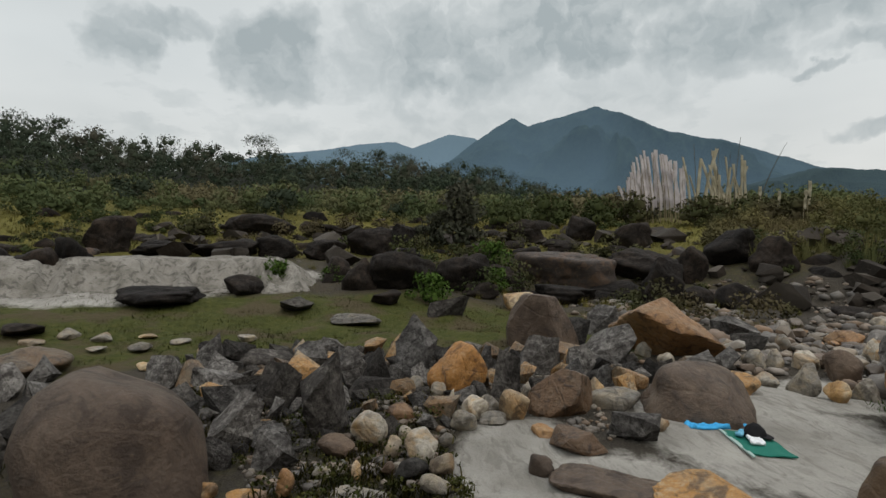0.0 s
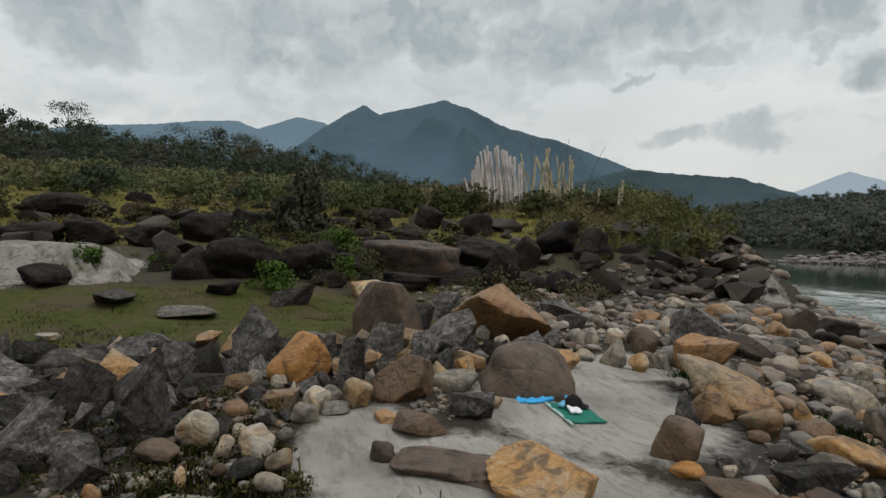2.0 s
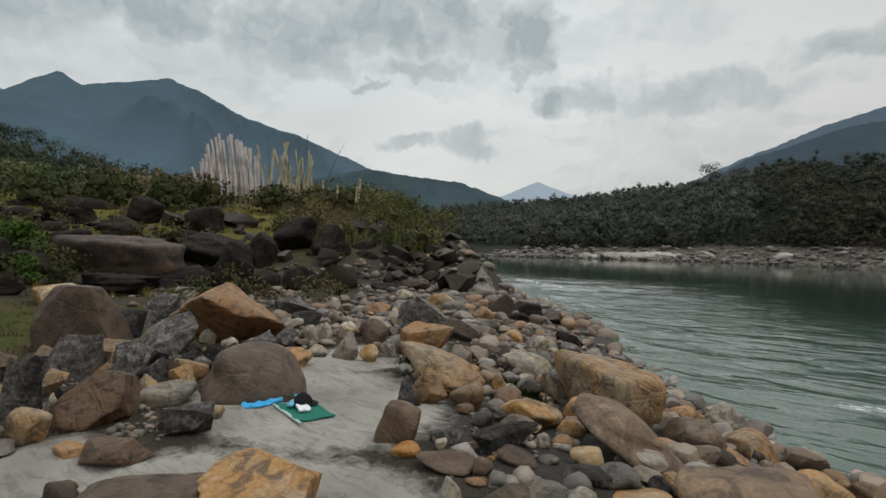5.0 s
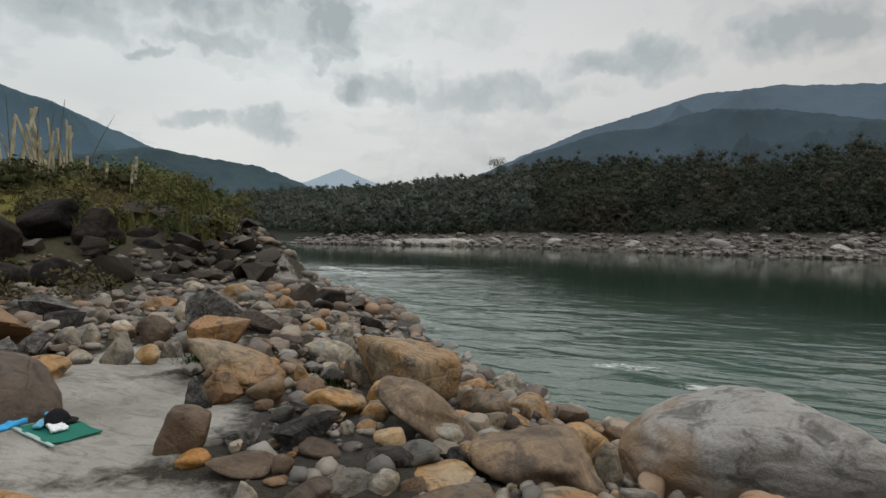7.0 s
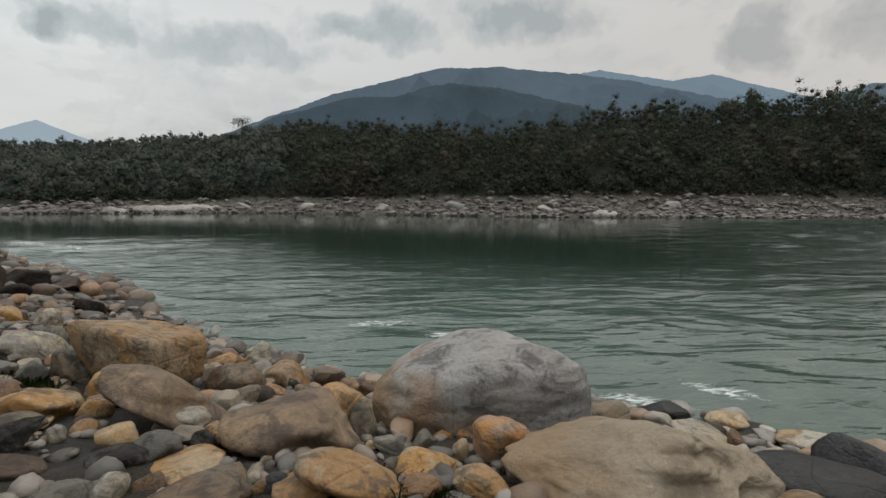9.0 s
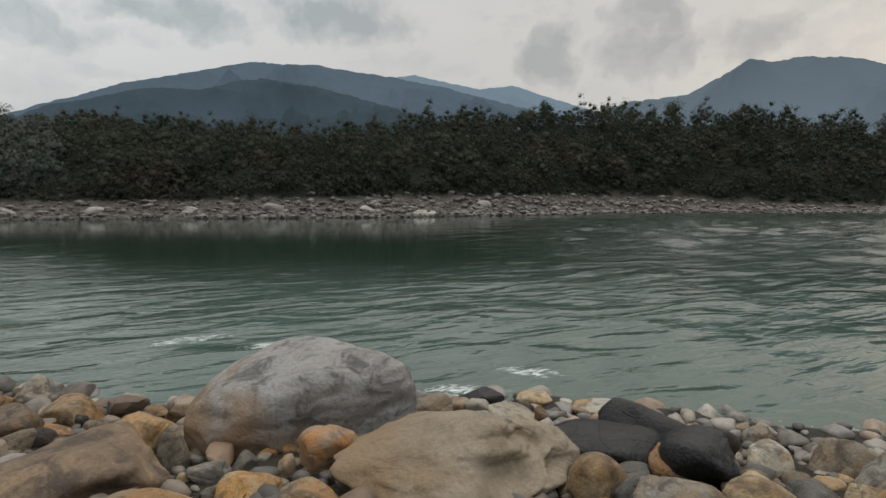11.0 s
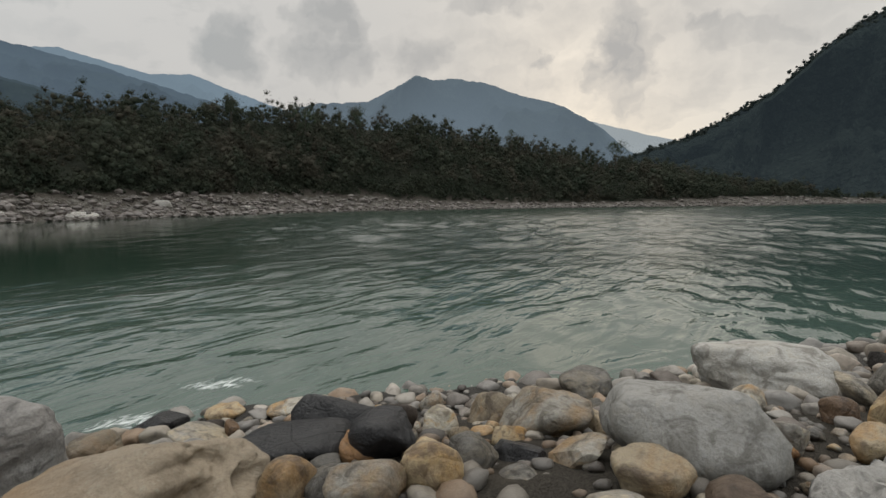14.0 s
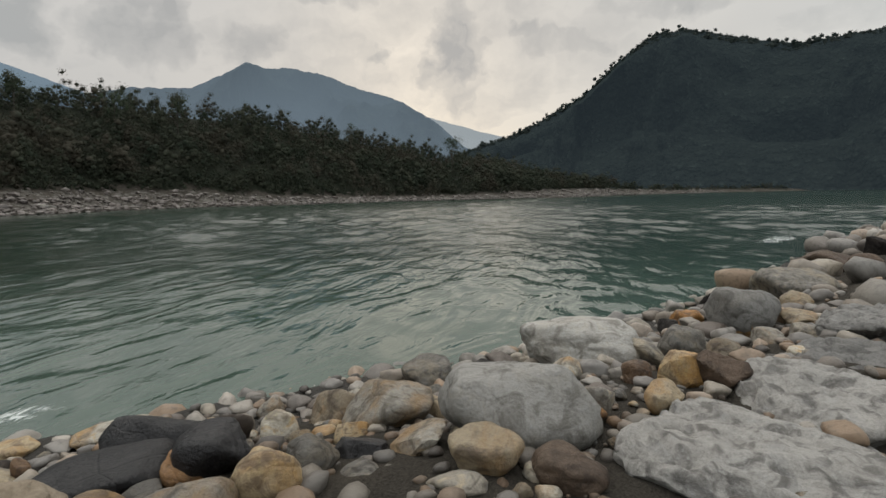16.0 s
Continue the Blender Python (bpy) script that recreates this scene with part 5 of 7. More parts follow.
stone(PALE, "broken", -7.64, 7.96, 0.04, 0.34, 0.24, 0.41, -43, 0, 99)
stone(PALE, "worn", -6.44, 5.04, -0.06, 0.32, 0.26, 0.18, -51, 0, 100)
stone(GREY, "broken", -5.69, 5.79, -0.02, 0.33, 0.23, 0.27, -44, 0, 101)
stone(BUFF, "worn", -5.71, 5.40, -0.03, 0.29, 0.24, 0.24, -46, 0, 102)
stone(DARK, "broken", -6.70, 3.57, 0.03, 0.41, 0.28, 0.32, -61, 0, 103)
stone(PALE, "worn", -7.57, 4.73, -0.05, 0.38, 0.31, 0.14, -57, 0, 104)
stone(DARK, "broken", -7.61, 3.54, -0.00, 0.50, 0.34, 0.26, -64, 0, 105)
stone(TAN, "broken", -3.06, 1.96, -0.06, 0.80, 0.66, 0.40, -56, 0, 106)
stone(CHOC, "slab", -3.62, 1.55, -0.07, 1.00, 0.62, 0.10, -40, 0, 107)
stone(BROWN, "worn", -4.12, 1.16, -0.07, 0.17, 0.16, 0.09, -73, 0, 108)
stone(SPLIT, "broken", -6.66, 7.75, 0.18, 1.08, 0.72, 0.65, -41, 20, 109)
stone(OCHRE, "broken", -5.37, 6.30, 0.09, 0.84, 0.58, 0.53, -41, 0, 110)
stone(TAN, "worn", -4.10, 5.10, 0.10, 1.17, 0.86, 0.27, -39, 25, 111)
stone(OCHRE, "worn", -3.87, 5.04, -0.04, 0.58, 0.47, 0.23, -38, 0, 112)
stone(BUFF, "worn", -4.43, 5.16, -0.05, 0.26, 0.22, 0.20, -41, 0, 113)
stone(OCHRE, "broken", -3.79, 4.53, -0.01, 0.46, 0.32, 0.30, -40, 0, 114)
stone(SPLIT, "broken", -3.86, 4.30, -0.01, 0.31, 0.22, 0.31, -42, 0, 115)
stone(TAN, "worn", -3.37, 4.66, -0.03, 0.39, 0.32, 0.25, -36, 0, 116)
stone(CHOC, "worn", -3.23, 3.43, 0.02, 0.42, 0.37, 0.35, -44, 0, 117)
stone(OCHRE, "worn", -2.95, 3.24, -0.10, 0.26, 0.23, 0.10, -43, 0, 118)
stone(BROWN, "worn", -2.55, 3.27, -0.08, 0.49, 0.41, 0.10, -38, 12, 119)
stone(SPLIT, "broken", -2.88, 3.69, -0.09, 0.31, 0.22, 0.13, -38, 0, 120)
stone(DARK, "broken", -2.39, 3.88, -0.03, 0.58, 0.40, 0.27, -32, 0, 121)
stone(GREY, "worn", -2.53, 3.90, -0.10, 0.16, 0.14, 0.10, -33, 0, 122)
stone(BROWN, "worn", -2.16, 3.71, -0.09, 0.34, 0.28, 0.10, -30, 12, 123)
stone(GREY, "worn", -2.15, 2.81, -0.06, 0.17, 0.15, 0.18, -38, 0, 124)
stone(BROWN, "worn", -2.24, 3.34, -0.08, 0.16, 0.14, 0.13, -34, 0, 125)
stone(OCHRE, "worn", -2.17, 3.17, -0.12, 0.19, 0.17, 0.06, -35, 0, 126)
stone(BROWN, "worn", -1.81, 3.00, -0.07, 0.34, 0.30, 0.16, -32, 0, 127)
stone(BUFF, "worn", -1.92, 3.68, -0.17, 0.37, 0.32, 0.04, -28, 0, 128)
stone(DARK, "worn", -1.61, 3.80, -0.12, 0.38, 0.32, 0.11, -23, 0, 129)
stone(GREY, "broken", -1.63, 3.20, -0.07, 0.32, 0.23, 0.16, -27, 0, 130)
stone(GREY, "worn", -1.44, 3.31, -0.07, 0.22, 0.19, 0.17, -24, 0, 131)
stone(GREY, "worn", -1.46, 3.96, -0.12, 0.40, 0.35, 0.17, -20, 0, 132)
stone(DARK, "worn", -1.15, 4.08, -0.16, 0.18, 0.16, 0.16, -16, 0, 133)
stone(PALE, "worn", -1.46, 4.69, -0.21, 0.51, 0.43, 0.16, -17, 10, 134)
stone(BUFF, "worn", -1.76, 4.14, -0.12, 0.27, 0.23, 0.17, -23, 0, 135)
stone(OCHRE, "worn", -2.12, 4.44, -0.16, 0.20, 0.17, 0.11, -26, 0, 136)
stone(GREY, "worn", -2.20, 4.22, -0.12, 0.12, 0.10, 0.12, -28, 0, 137)
stone(BUFF, "worn", -2.57, 4.42, -0.11, 0.38, 0.31, 0.14, -30, 5, 138)
stone(TAN, "worn", -2.65, 4.81, -0.10, 0.66, 0.53, 0.20, -29, 8, 139)
stone(SPLIT, "broken", -2.96, 4.56, -0.12, 0.30, 0.21, 0.11, -33, 0, 140)
stone(TAN, "worn", -2.99, 6.17, -0.19, 0.56, 0.45, 0.36, -26, 0, 141)
stone(GREY, "worn", -3.35, 5.91, -0.17, 0.35, 0.28, 0.24, -30, 0, 142)
stone(PALE, "worn", -2.84, 7.03, -0.39, 0.49, 0.41, 0.33, -22, 0, 143)
stone(TAN, "worn", -2.44, 6.20, -0.03, 1.46, 1.09, 0.65, -21, 24, 144)
stone(TAN, "worn", -2.44, 5.53, -0.20, 0.41, 0.34, 0.29, -24, 0, 145)
stone(UMBER, "worn", -1.61, 4.79, -0.05, 1.15, 0.90, 0.32, -19, 20, 146)
stone(TAN, "worn", -2.37, 7.05, -0.54, 0.38, 0.32, 0.21, -19, 0, 147)
stone(TAN, "worn", -1.44, 6.25, -0.44, 0.65, 0.58, 0.36, -13, 0, 148)
stone(OCHRE, "worn", -2.03, 8.09, -0.75, 0.57, 0.50, 0.23, -14, 0, 149)
stone(GREY, "worn", -1.52, 8.34, -0.76, 0.60, 0.55, 0.38, -10, 0, 150)
stone(TAN, "worn", -1.01, 7.15, -0.68, 0.63, 0.58, 0.30, -8, 15, 151)
stone(OCHRE, "worn", -1.17, 6.47, -0.65, 0.52, 0.48, 0.11, -10, 0, 152)
stone(BUFF, "worn", -1.20, 7.18, -0.76, 0.53, 0.49, 0.14, -10, 0, 153)
stone(DARK, "worn", -0.89, 6.75, -0.70, 0.14, 0.13, 0.18, -8, 0, 154)
stone(TAN, "worn", -0.73, 6.54, -0.70, 0.29, 0.29, 0.15, -6, 0, 155)
stone(BROWN, "worn", -5.01, 7.38, -0.16, 0.56, 0.45, 0.22, -34, 0, 156)
stone(BROWN, "broken", -5.76, 7.80, 0.01, 0.79, 0.48, 0.28, -37, 30, 157)
stone(GREY, "broken", -4.01, 7.12, -0.21, 0.74, 0.48, 0.32, -30, 15, 158)
stone(PALE, "worn", -4.67, 7.63, -0.27, 0.37, 0.30, 0.16, -32, 0, 159)
stone(GREY, "broken", -4.36, 8.19, -0.36, 0.41, 0.28, 0.30, -28, 0, 160)
stone(OCHRE, "worn", -4.91, 6.66, -0.09, 0.29, 0.24, 0.21, -37, 0, 161)
stone(TAN, "worn", -7.36, 10.78, -0.12, 0.54, 0.43, 0.36, -34, 0, 162)
stone(TAN, "worn", -8.49, 10.60, 0.07, 0.90, 0.73, 0.46, -39, 0, 163)
stone(GREY, "worn", -7.99, 10.38, -0.01, 0.64, 0.52, 0.35, -38, 0, 164)
stone(BROWN, "broken", -7.80, 12.22, -0.09, 0.84, 0.56, 0.64, -33, 0, 165)
stone(DARK, "broken", -7.80, 13.54, -0.33, 1.00, 0.67, 0.49, -30, 0, 166)
stone(TAN, "worn", -5.64, 9.27, -0.27, 0.48, 0.39, 0.28, -31, 0, 167)
stone(GREY, "broken", -4.99, 9.23, -0.36, 0.46, 0.31, 0.36, -28, 0, 168)
stone(DARK, "broken", -5.57, 11.70, -0.62, 0.60, 0.40, 0.35, -26, 0, 169)
stone(PALE, "broken", -7.38, 7.89, -0.00, 0.32, 0.22, 0.32, -43, 0, 170)
stone(GREY, "worn", -4.10, 4.76, -0.09, 0.06, 0.06, 0.12, -41, 0, 171)
stone(TAN, "worn", -3.47, 5.50, -0.10, 0.22, 0.18, 0.24, -32, 0, 172)
stone(OCHRE, "worn", -3.25, 4.47, -0.11, 0.20, 0.17, 0.08, -36, 0, 173)
stone(OCHRE, "worn", -4.24, 5.89, -0.12, 0.30, 0.25, 0.13, -36, 0, 174)
stone(TAN, "worn", -3.99, 6.15, -0.17, 0.44, 0.32, 0.07, -33, 25, 175)
stone(DARK, "worn", -7.18, 12.10, -0.34, 0.67, 0.53, 0.31, -31, 0, 176)
stone(GREY, "broken", -6.37, 9.45, -0.17, 0.61, 0.41, 0.28, -34, 0, 177)
stone(GREY, "broken", -6.67, 10.78, -0.29, 0.45, 0.30, 0.31, -32, 0, 178)
stone(BROWN, "broken", -7.43, 14.54, -0.60, 0.68, 0.45, 0.34, -27, 0, 179)
stone(GREY, "broken", -7.07, 9.53, -0.07, 0.56, 0.38, 0.31, -37, 0, 180)
stone(GREY, "broken", -10.63, 11.40, 0.01, 0.62, 0.43, 0.35, -43, 0, 181)
stone(BROWN, "broken", -11.72, 13.15, 0.17, 1.00, 0.69, 0.40, -42, 0, 182)
stone(BIG, "worn", 1.12, 5.25, -0.20, 2.10, 1.61, 1.00, 12, 0, 183)
stone(UMBER, "worn", -0.56, 4.28, -0.14, 1.07, 0.91, 0.34, -8, 6, 184)
stone(TAN, "worn", -0.09, 3.30, -0.05, 0.69, 0.56, 0.17, -2, 20, 185)
stone(TAN, "worn", -0.36, 3.24, -0.10, 0.35, 0.32, 0.14, -7, -10, 186)
stone(OCHRE, "worn", -0.34, 4.02, -0.25, 0.33, 0.27, 0.04, -5, -18, 187)
stone(TAN, "worn", 0.41, 3.61, -0.19, 0.43, 0.37, 0.16, 6, 0, 188)
stone(TAN, "worn", 0.73, 3.30, -0.17, 0.38, 0.33, 0.15, 13, 0, 189)
stone(OCHRE, "worn", 0.33, 3.22, -0.14, 0.27, 0.23, 0.14, 6, 0, 190)
stone(TWO, "worn", 1.05, 4.05, -0.24, 0.47, 0.39, 0.34, 15, 0, 191)
stone(PALE, "worn", 1.64, 4.62, -0.49, 0.28, 0.25, 0.21, 20, 0, 192)
stone(OCHRE, "worn", 0.84, 4.51, -0.44, 0.15, 0.12, 0.12, 11, 0, 193)
stone(OCHRE, "worn", 0.64, 4.50, -0.42, 0.19, 0.16, 0.12, 8, 0, 194)
stone(GREY, "broken", 0.45, 4.21, -0.31, 0.22, 0.16, 0.17, 6, 0, 195)
stone(GREY, "worn", 0.21, 4.13, -0.28, 0.31, 0.26, 0.15, 3, 0, 196)
stone(PALE, "worn", 0.05, 4.17, -0.31, 0.10, 0.08, 0.08, 0, 0, 197)
stone(BUFF, "worn", 0.70, 3.96, -0.28, 0.14, 0.12, 0.16, 10, 0, 198)
stone(GREY, "worn", 0.19, 3.68, -0.22, 0.14, 0.12, 0.10, 3, 0, 199)
stone(BUFF, "worn", 2.64, 5.56, -0.75, 0.49, 0.44, 0.28, 26, 0, 200)
stone(BLACK, "broken", 3.46, 5.85, -0.87, 0.62, 0.49, 0.23, 31, 0, 201)
stone(GREY, "worn", 3.19, 4.65, -0.62, 0.67, 0.60, 0.11, 35, 25, 202)
stone(BUFF, "worn", 4.06, 5.53, -0.88, 0.46, 0.48, 0.17, 37, 0, 203)
stone(OCHRE, "worn", 3.43, 4.56, -0.65, 0.14, 0.15, 0.23, 38, 0, 204)
stone(TAN, "worn", -0.21, 7.07, -0.83, 0.29, 0.25, 0.17, -2, 0, 205)
stone(OCHRE, "worn", 0.02, 6.70, -0.77, 0.29, 0.25, 0.23, -0, 0, 206)
stone(GREY, "worn", -0.02, 4.66, -0.27, 0.24, 0.20, 0.37, -1, 0, 207)
stone(TAN, "worn", -0.29, 5.29, -0.39, 0.58, 0.49, 0.37, -4, 0, 208)
stone(BLACK, "worn", -0.52, 3.32, -0.11, 0.18, 0.17, 0.14, -10, 0, 209)
stone(TAN, "worn", -1.19, 3.72, -0.16, 0.56, 0.57, 0.07, -19, 0, 210)
stone(TAN, "worn", -0.96, 3.27, -0.09, 0.60, 0.60, 0.12, -18, -8, 211)
stone(GREY, "worn", -0.69, 3.50, -0.14, 0.15, 0.14, 0.11, -12, 0, 212)
stone(DARK, "broken", 0.80, 9.51, -1.08, 0.66, 0.44, 0.06, 5, 0, 213)
stone(GREY, "worn", 0.56, 3.13, -0.19, 0.25, 0.21, 0.05, 10, 0, 214)
stone(TAN, "worn", -0.61, 3.31, -0.12, 0.13, 0.12, 0.11, -12, 0, 215)
stone(BUFF, "worn", -2.58, 4.56, -0.14, 0.33, 0.42, 0.09, -31, 0, 216)
stone(BROWN, "worn", -2.19, 4.58, -0.18, 0.15, 0.18, 0.07, -27, 0, 217)
stone(HOLE, "worn", 1.69, 3.24, -0.06, 1.66, 1.39, 0.49, 26, 0, 218)
stone(BLACK, "worn", 3.10, 3.36, -0.34, 1.20, 0.80, 0.40, 43, 10, 219)
stone(BLACK, "worn", 3.62, 3.36, -0.36, 0.85, 0.66, 0.46, 48, 15, 220)
stone(BLACK, "worn", 3.38, 2.66, -0.21, 0.54, 0.45, 0.35, 53, 20, 221)
stone(PALE, "broken", 4.56, 4.74, -0.83, 0.86, 0.58, 0.23, 44, 0, 222)
stone(BROWN, "worn", 4.06, 2.98, -0.42, 0.33, 0.28, 0.34, 55, 0, 223)
stone(OCHRE, "worn", 3.23, 2.75, -0.29, 0.33, 0.28, 0.21, 50, 0, 224)
stone(PALE, "worn", 4.24, 2.65, -0.44, 0.34, 0.30, 0.26, 59, 0, 225)
stone(BUFF, "worn", 2.32, 2.56, -0.09, 0.36, 0.31, 0.30, 43, 0, 226)
stone(GREY, "worn", 2.47, 2.44, -0.15, 0.30, 0.25, 0.14, 46, -25, 227)
stone(PALE, "worn", 2.53, 2.12, -0.07, 0.49, 0.42, 0.29, 51, 0, 228)
stone(BUFF, "worn", 2.86, 1.87, -0.05, 0.40, 0.36, 0.36, 58, 0, 229)
stone(GREY, "worn", 3.21, 1.76, -0.11, 0.34, 0.32, 0.29, 63, 0, 230)
stone(BUFF, "worn", 2.16, 2.30, -0.14, 0.31, 0.27, 0.11, 44, 0, 231)
stone(GREY, "worn", 2.95, 2.87, -0.33, 0.26, 0.22, 0.08, 46, 0, 232)
stone(PALE, "broken", 4.59, 1.81, -0.27, 0.91, 0.74, 0.32, 70, -18, 233)
stone(BUFF, "worn", 4.81, 2.39, -0.46, 0.52, 0.48, 0.35, 65, 0, 234)
stone(PALE, "worn", 5.54, 2.50, -0.68, 0.38, 0.37, 0.21, 67, 0, 235)
stone(PALE, "broken", 3.66, 1.18, -0.14, 0.43, 0.39, 0.19, 74, -15, 236)
stone(GREY, "worn", 3.19, 1.44, -0.16, 0.29, 0.30, 0.12, 67, 0, 237)
stone(GREY, "worn", 6.48, 1.96, -0.67, 0.64, 0.69, 0.34, 74, 0, 238)
stone(BUFF, "worn", 6.43, 1.94, -0.75, 0.37, 0.40, 0.16, 74, 0, 239)
stone(BUFF, "worn", 4.74, 1.36, -0.35, 0.21, 0.23, 0.19, 76, 0, 240)
stone(OCHRE, "worn", 5.82, 1.38, -0.58, 0.26, 0.31, 0.12, 78, 0, 241)
stone(DARK, "worn", 6.89, 1.25, -0.70, 0.42, 0.54, 0.22, 81, 0, 242)
stone(GREY, "worn", 4.04, 0.99, -0.21, 0.13, 0.16, 0.13, 78, 0, 243)
stone(DARK, "worn", 6.61, 1.58, -0.79, 0.37, 0.43, 0.04, 78, 0, 244)
stone(BUFF, "worn", 2.26, 2.74, -0.22, 0.15, 0.13, 0.08, 40, 0, 245)
stone(BUFF, "worn", 4.26, 2.24, -0.46, 0.23, 0.21, 0.09, 63, 0, 246)
stone(PALE, "worn", 4.61, 2.46, -0.58, 0.12, 0.12, 0.07, 63, 0, 247)
stone(TAN, "worn", 4.43, 2.22, -0.48, 0.14, 0.13, 0.11, 64, 0, 248)
stone(BLACK, "broken", 3.66, 1.63, -0.24, 0.40, 0.33, 0.16, 68, 0, 249)
stone(PALER, "broken", 4.01, 0.55, 0.04, 1.25, 0.85, 0.56, 84, 0, 250)
stone(PALER, "worn", 7.63, 0.11, -0.46, 1.57, 1.28, 0.63, 90, 0, 251)
stone(PALE, "worn", 6.20, 0.26, -0.41, 0.46, 0.39, 0.24, 89, 0, 252)
stone(BUFF, "worn", 3.42, 0.67, -0.05, 0.48, 0.40, 0.27, 80, 0, 253)
stone(GREY, "worn", 3.11, 0.79, -0.10, 0.37, 0.32, 0.13, 77, 0, 254)
stone(GREY, "worn", 3.25, 1.27, -0.18, 0.23, 0.20, 0.07, 69, 0, 255)
stone(BROWN, "worn", 3.41, 0.16, -0.05, 0.46, 0.41, 0.21, 89, 0, 256)
stone(GREY, "worn", 6.53, -0.66, -0.26, 0.46, 0.34, 0.16, 97, 40, 257)
stone(OCHRE, "worn", 5.65, -0.45, -0.21, 0.31, 0.28, 0.23, 96, 0, 258)
stone(BUFF, "broken", 5.43, -0.80, -0.09, 0.45, 0.36, 0.34, 100, 0, 259)
stone(BROWN, "broken", 5.38, -1.12, -0.05, 0.58, 0.49, 0.34, 104, 0, 260)
stone(BUFF, "worn", 4.73, -0.56, -0.08, 0.31, 0.30, 0.22, 99, 0, 261)
stone(GREY, "worn", 6.81, -1.05, -0.23, 0.54, 0.51, 0.41, 100, 0, 262)
stone(OCHRE, "worn", 10.19, -1.71, -0.67, 0.58, 0.55, 0.28, 100, 0, 263)
stone(DARK, "worn", 9.44, -1.30, -0.66, 0.33, 0.31, 0.25, 99, 0, 264)
stone(PALER, "worn", 8.54, -2.12, -0.16, 0.98, 1.00, 0.64, 105, 0, 265)
stone(DARK, "worn", 12.16, -2.50, -0.75, 0.36, 0.36, 0.33, 102, 0, 266)
stone(GREY, "broken", 12.12, -4.02, -0.34, 1.56, 1.45, 0.60, 109, 0, 267)
stone(BROWN, "worn", 17.09, -6.54, -0.45, 1.45, 1.70, 0.58, 112, 0, 268)
stone(BROWN, "worn", 14.87, -6.47, -0.26, 0.73, 0.94, 0.48, 114, 0, 269)
stone(DARK, "broken", 18.37, -8.27, -0.22, 0.63, 0.69, 0.61, 115, 0, 270)
stone(BUFF, "worn", 10.31, -3.45, -0.33, 0.51, 0.58, 0.33, 110, 0, 271)
stone(BUFF, "worn", 8.51, -2.84, -0.23, 0.45, 0.51, 0.23, 110, 0, 272)
stone(BUFF, "worn", 8.23, -2.14, -0.28, 0.36, 0.38, 0.30, 106, 0, 273)
stone(PALE, "worn", 7.28, -2.09, -0.21, 0.37, 0.40, 0.22, 108, 0, 274)
stone(BUFF, "worn", 6.55, -1.46, -0.20, 0.41, 0.41, 0.26, 104, 0, 275)
stone(GREY, "worn", 4.54, -0.04, -0.09, 0.26, 0.23, 0.25, 92, 0, 276)
stone(OCHRE, "worn", 4.39, -0.05, -0.14, 0.12, 0.11, 0.12, 92, 0, 277)
stone(BUFF, "worn", 3.37, -0.34, -0.22, 1.00, 0.93, 0.04, 99, 0, 278)
stone(SLAB, "slab", 3.93, -1.03, -0.16, 1.64, 1.54, 0.35, 109, 3, 279)
stone(SLAB, "slab", 4.92, -1.75, -0.16, 1.32, 1.35, 0.35, 113, 2, 280)
stone(SLAB, "slab", 6.30, -2.67, -0.23, 1.30, 1.39, 0.35, 115, 0, 281)
stone(SLAB, "slab", 7.46, -3.31, -0.06, 1.18, 1.34, 0.35, 116, -5, 282)
stone(GREY, "broken", 7.59, -2.62, -0.20, 0.39, 0.38, 0.15, 111, 0, 283)
stone(PALE, "worn", 6.43, -2.12, -0.15, 0.25, 0.28, 0.14, 110, 0, 284)
stone(BROWN, "worn", 3.21, 0.55, -0.13, 0.10, 0.09, 0.06, 82, 0, 285)
stone(GREY, "worn", 3.44, 0.52, -0.16, 0.12, 0.11, 0.04, 83, 0, 286)
stone(GREY, "worn", 3.36, 0.37, -0.11, 0.14, 0.12, 0.09, 85, 0, 287)
stone(BUFF, "worn", 3.13, 0.42, -0.11, 0.14, 0.13, 0.10, 84, 0, 288)
stone(PALE, "worn", 3.17, 0.27, -0.12, 0.16, 0.14, 0.07, 87, 0, 289)
stone(GREY, "worn", 4.99, -0.24, -0.21, 0.12, 0.11, 0.08, 94, 0, 290)
stone(PALE, "worn", 5.12, -0.40, -0.22, 0.12, 0.11, 0.07, 96, 0, 291)
stone(PALE, "worn", 4.77, -0.33, -0.19, 0.09, 0.08, 0.05, 96, 0, 292)
stone(PALE, "worn", 4.52, -0.38, -0.16, 0.10, 0.10, 0.06, 97, 0, 293)
stone(GREY, "worn", 3.30, 1.14, -0.20, 0.18, 0.15, 0.04, 71, 0, 294)
stone(DARK, "worn", -15.41, -8.02, 1.33, 1.00, 1.15, 1.09, -117, 0, 295)
stone(DARK, "broken", -21.57, -9.97, 2.13, 1.76, 1.60, 1.38, -114, 0, 296)
stone(DARK, "broken", -28.53, -5.89, 2.86, 3.65, 1.95, 1.06, -101, 0, 297)
stone(DARK, "broken", -21.24, -5.70, 1.61, 2.40, 1.81, 0.77, -104, 0, 298)
stone(DARK, "worn", -21.50, -3.79, 1.67, 1.64, 1.18, 0.94, -99, 0, 299)
stone(DARK, "worn", -28.62, -2.44, 2.58, 2.45, 2.00, 0.59, -94, 0, 300)
stone(DARK, "broken", -14.34, -3.47, 0.69, 0.99, 0.80, 0.51, -103, 0, 301)
stone(DARK, "broken", -13.04, -5.00, 0.53, 1.91, 1.58, 0.39, -110, 0, 302)
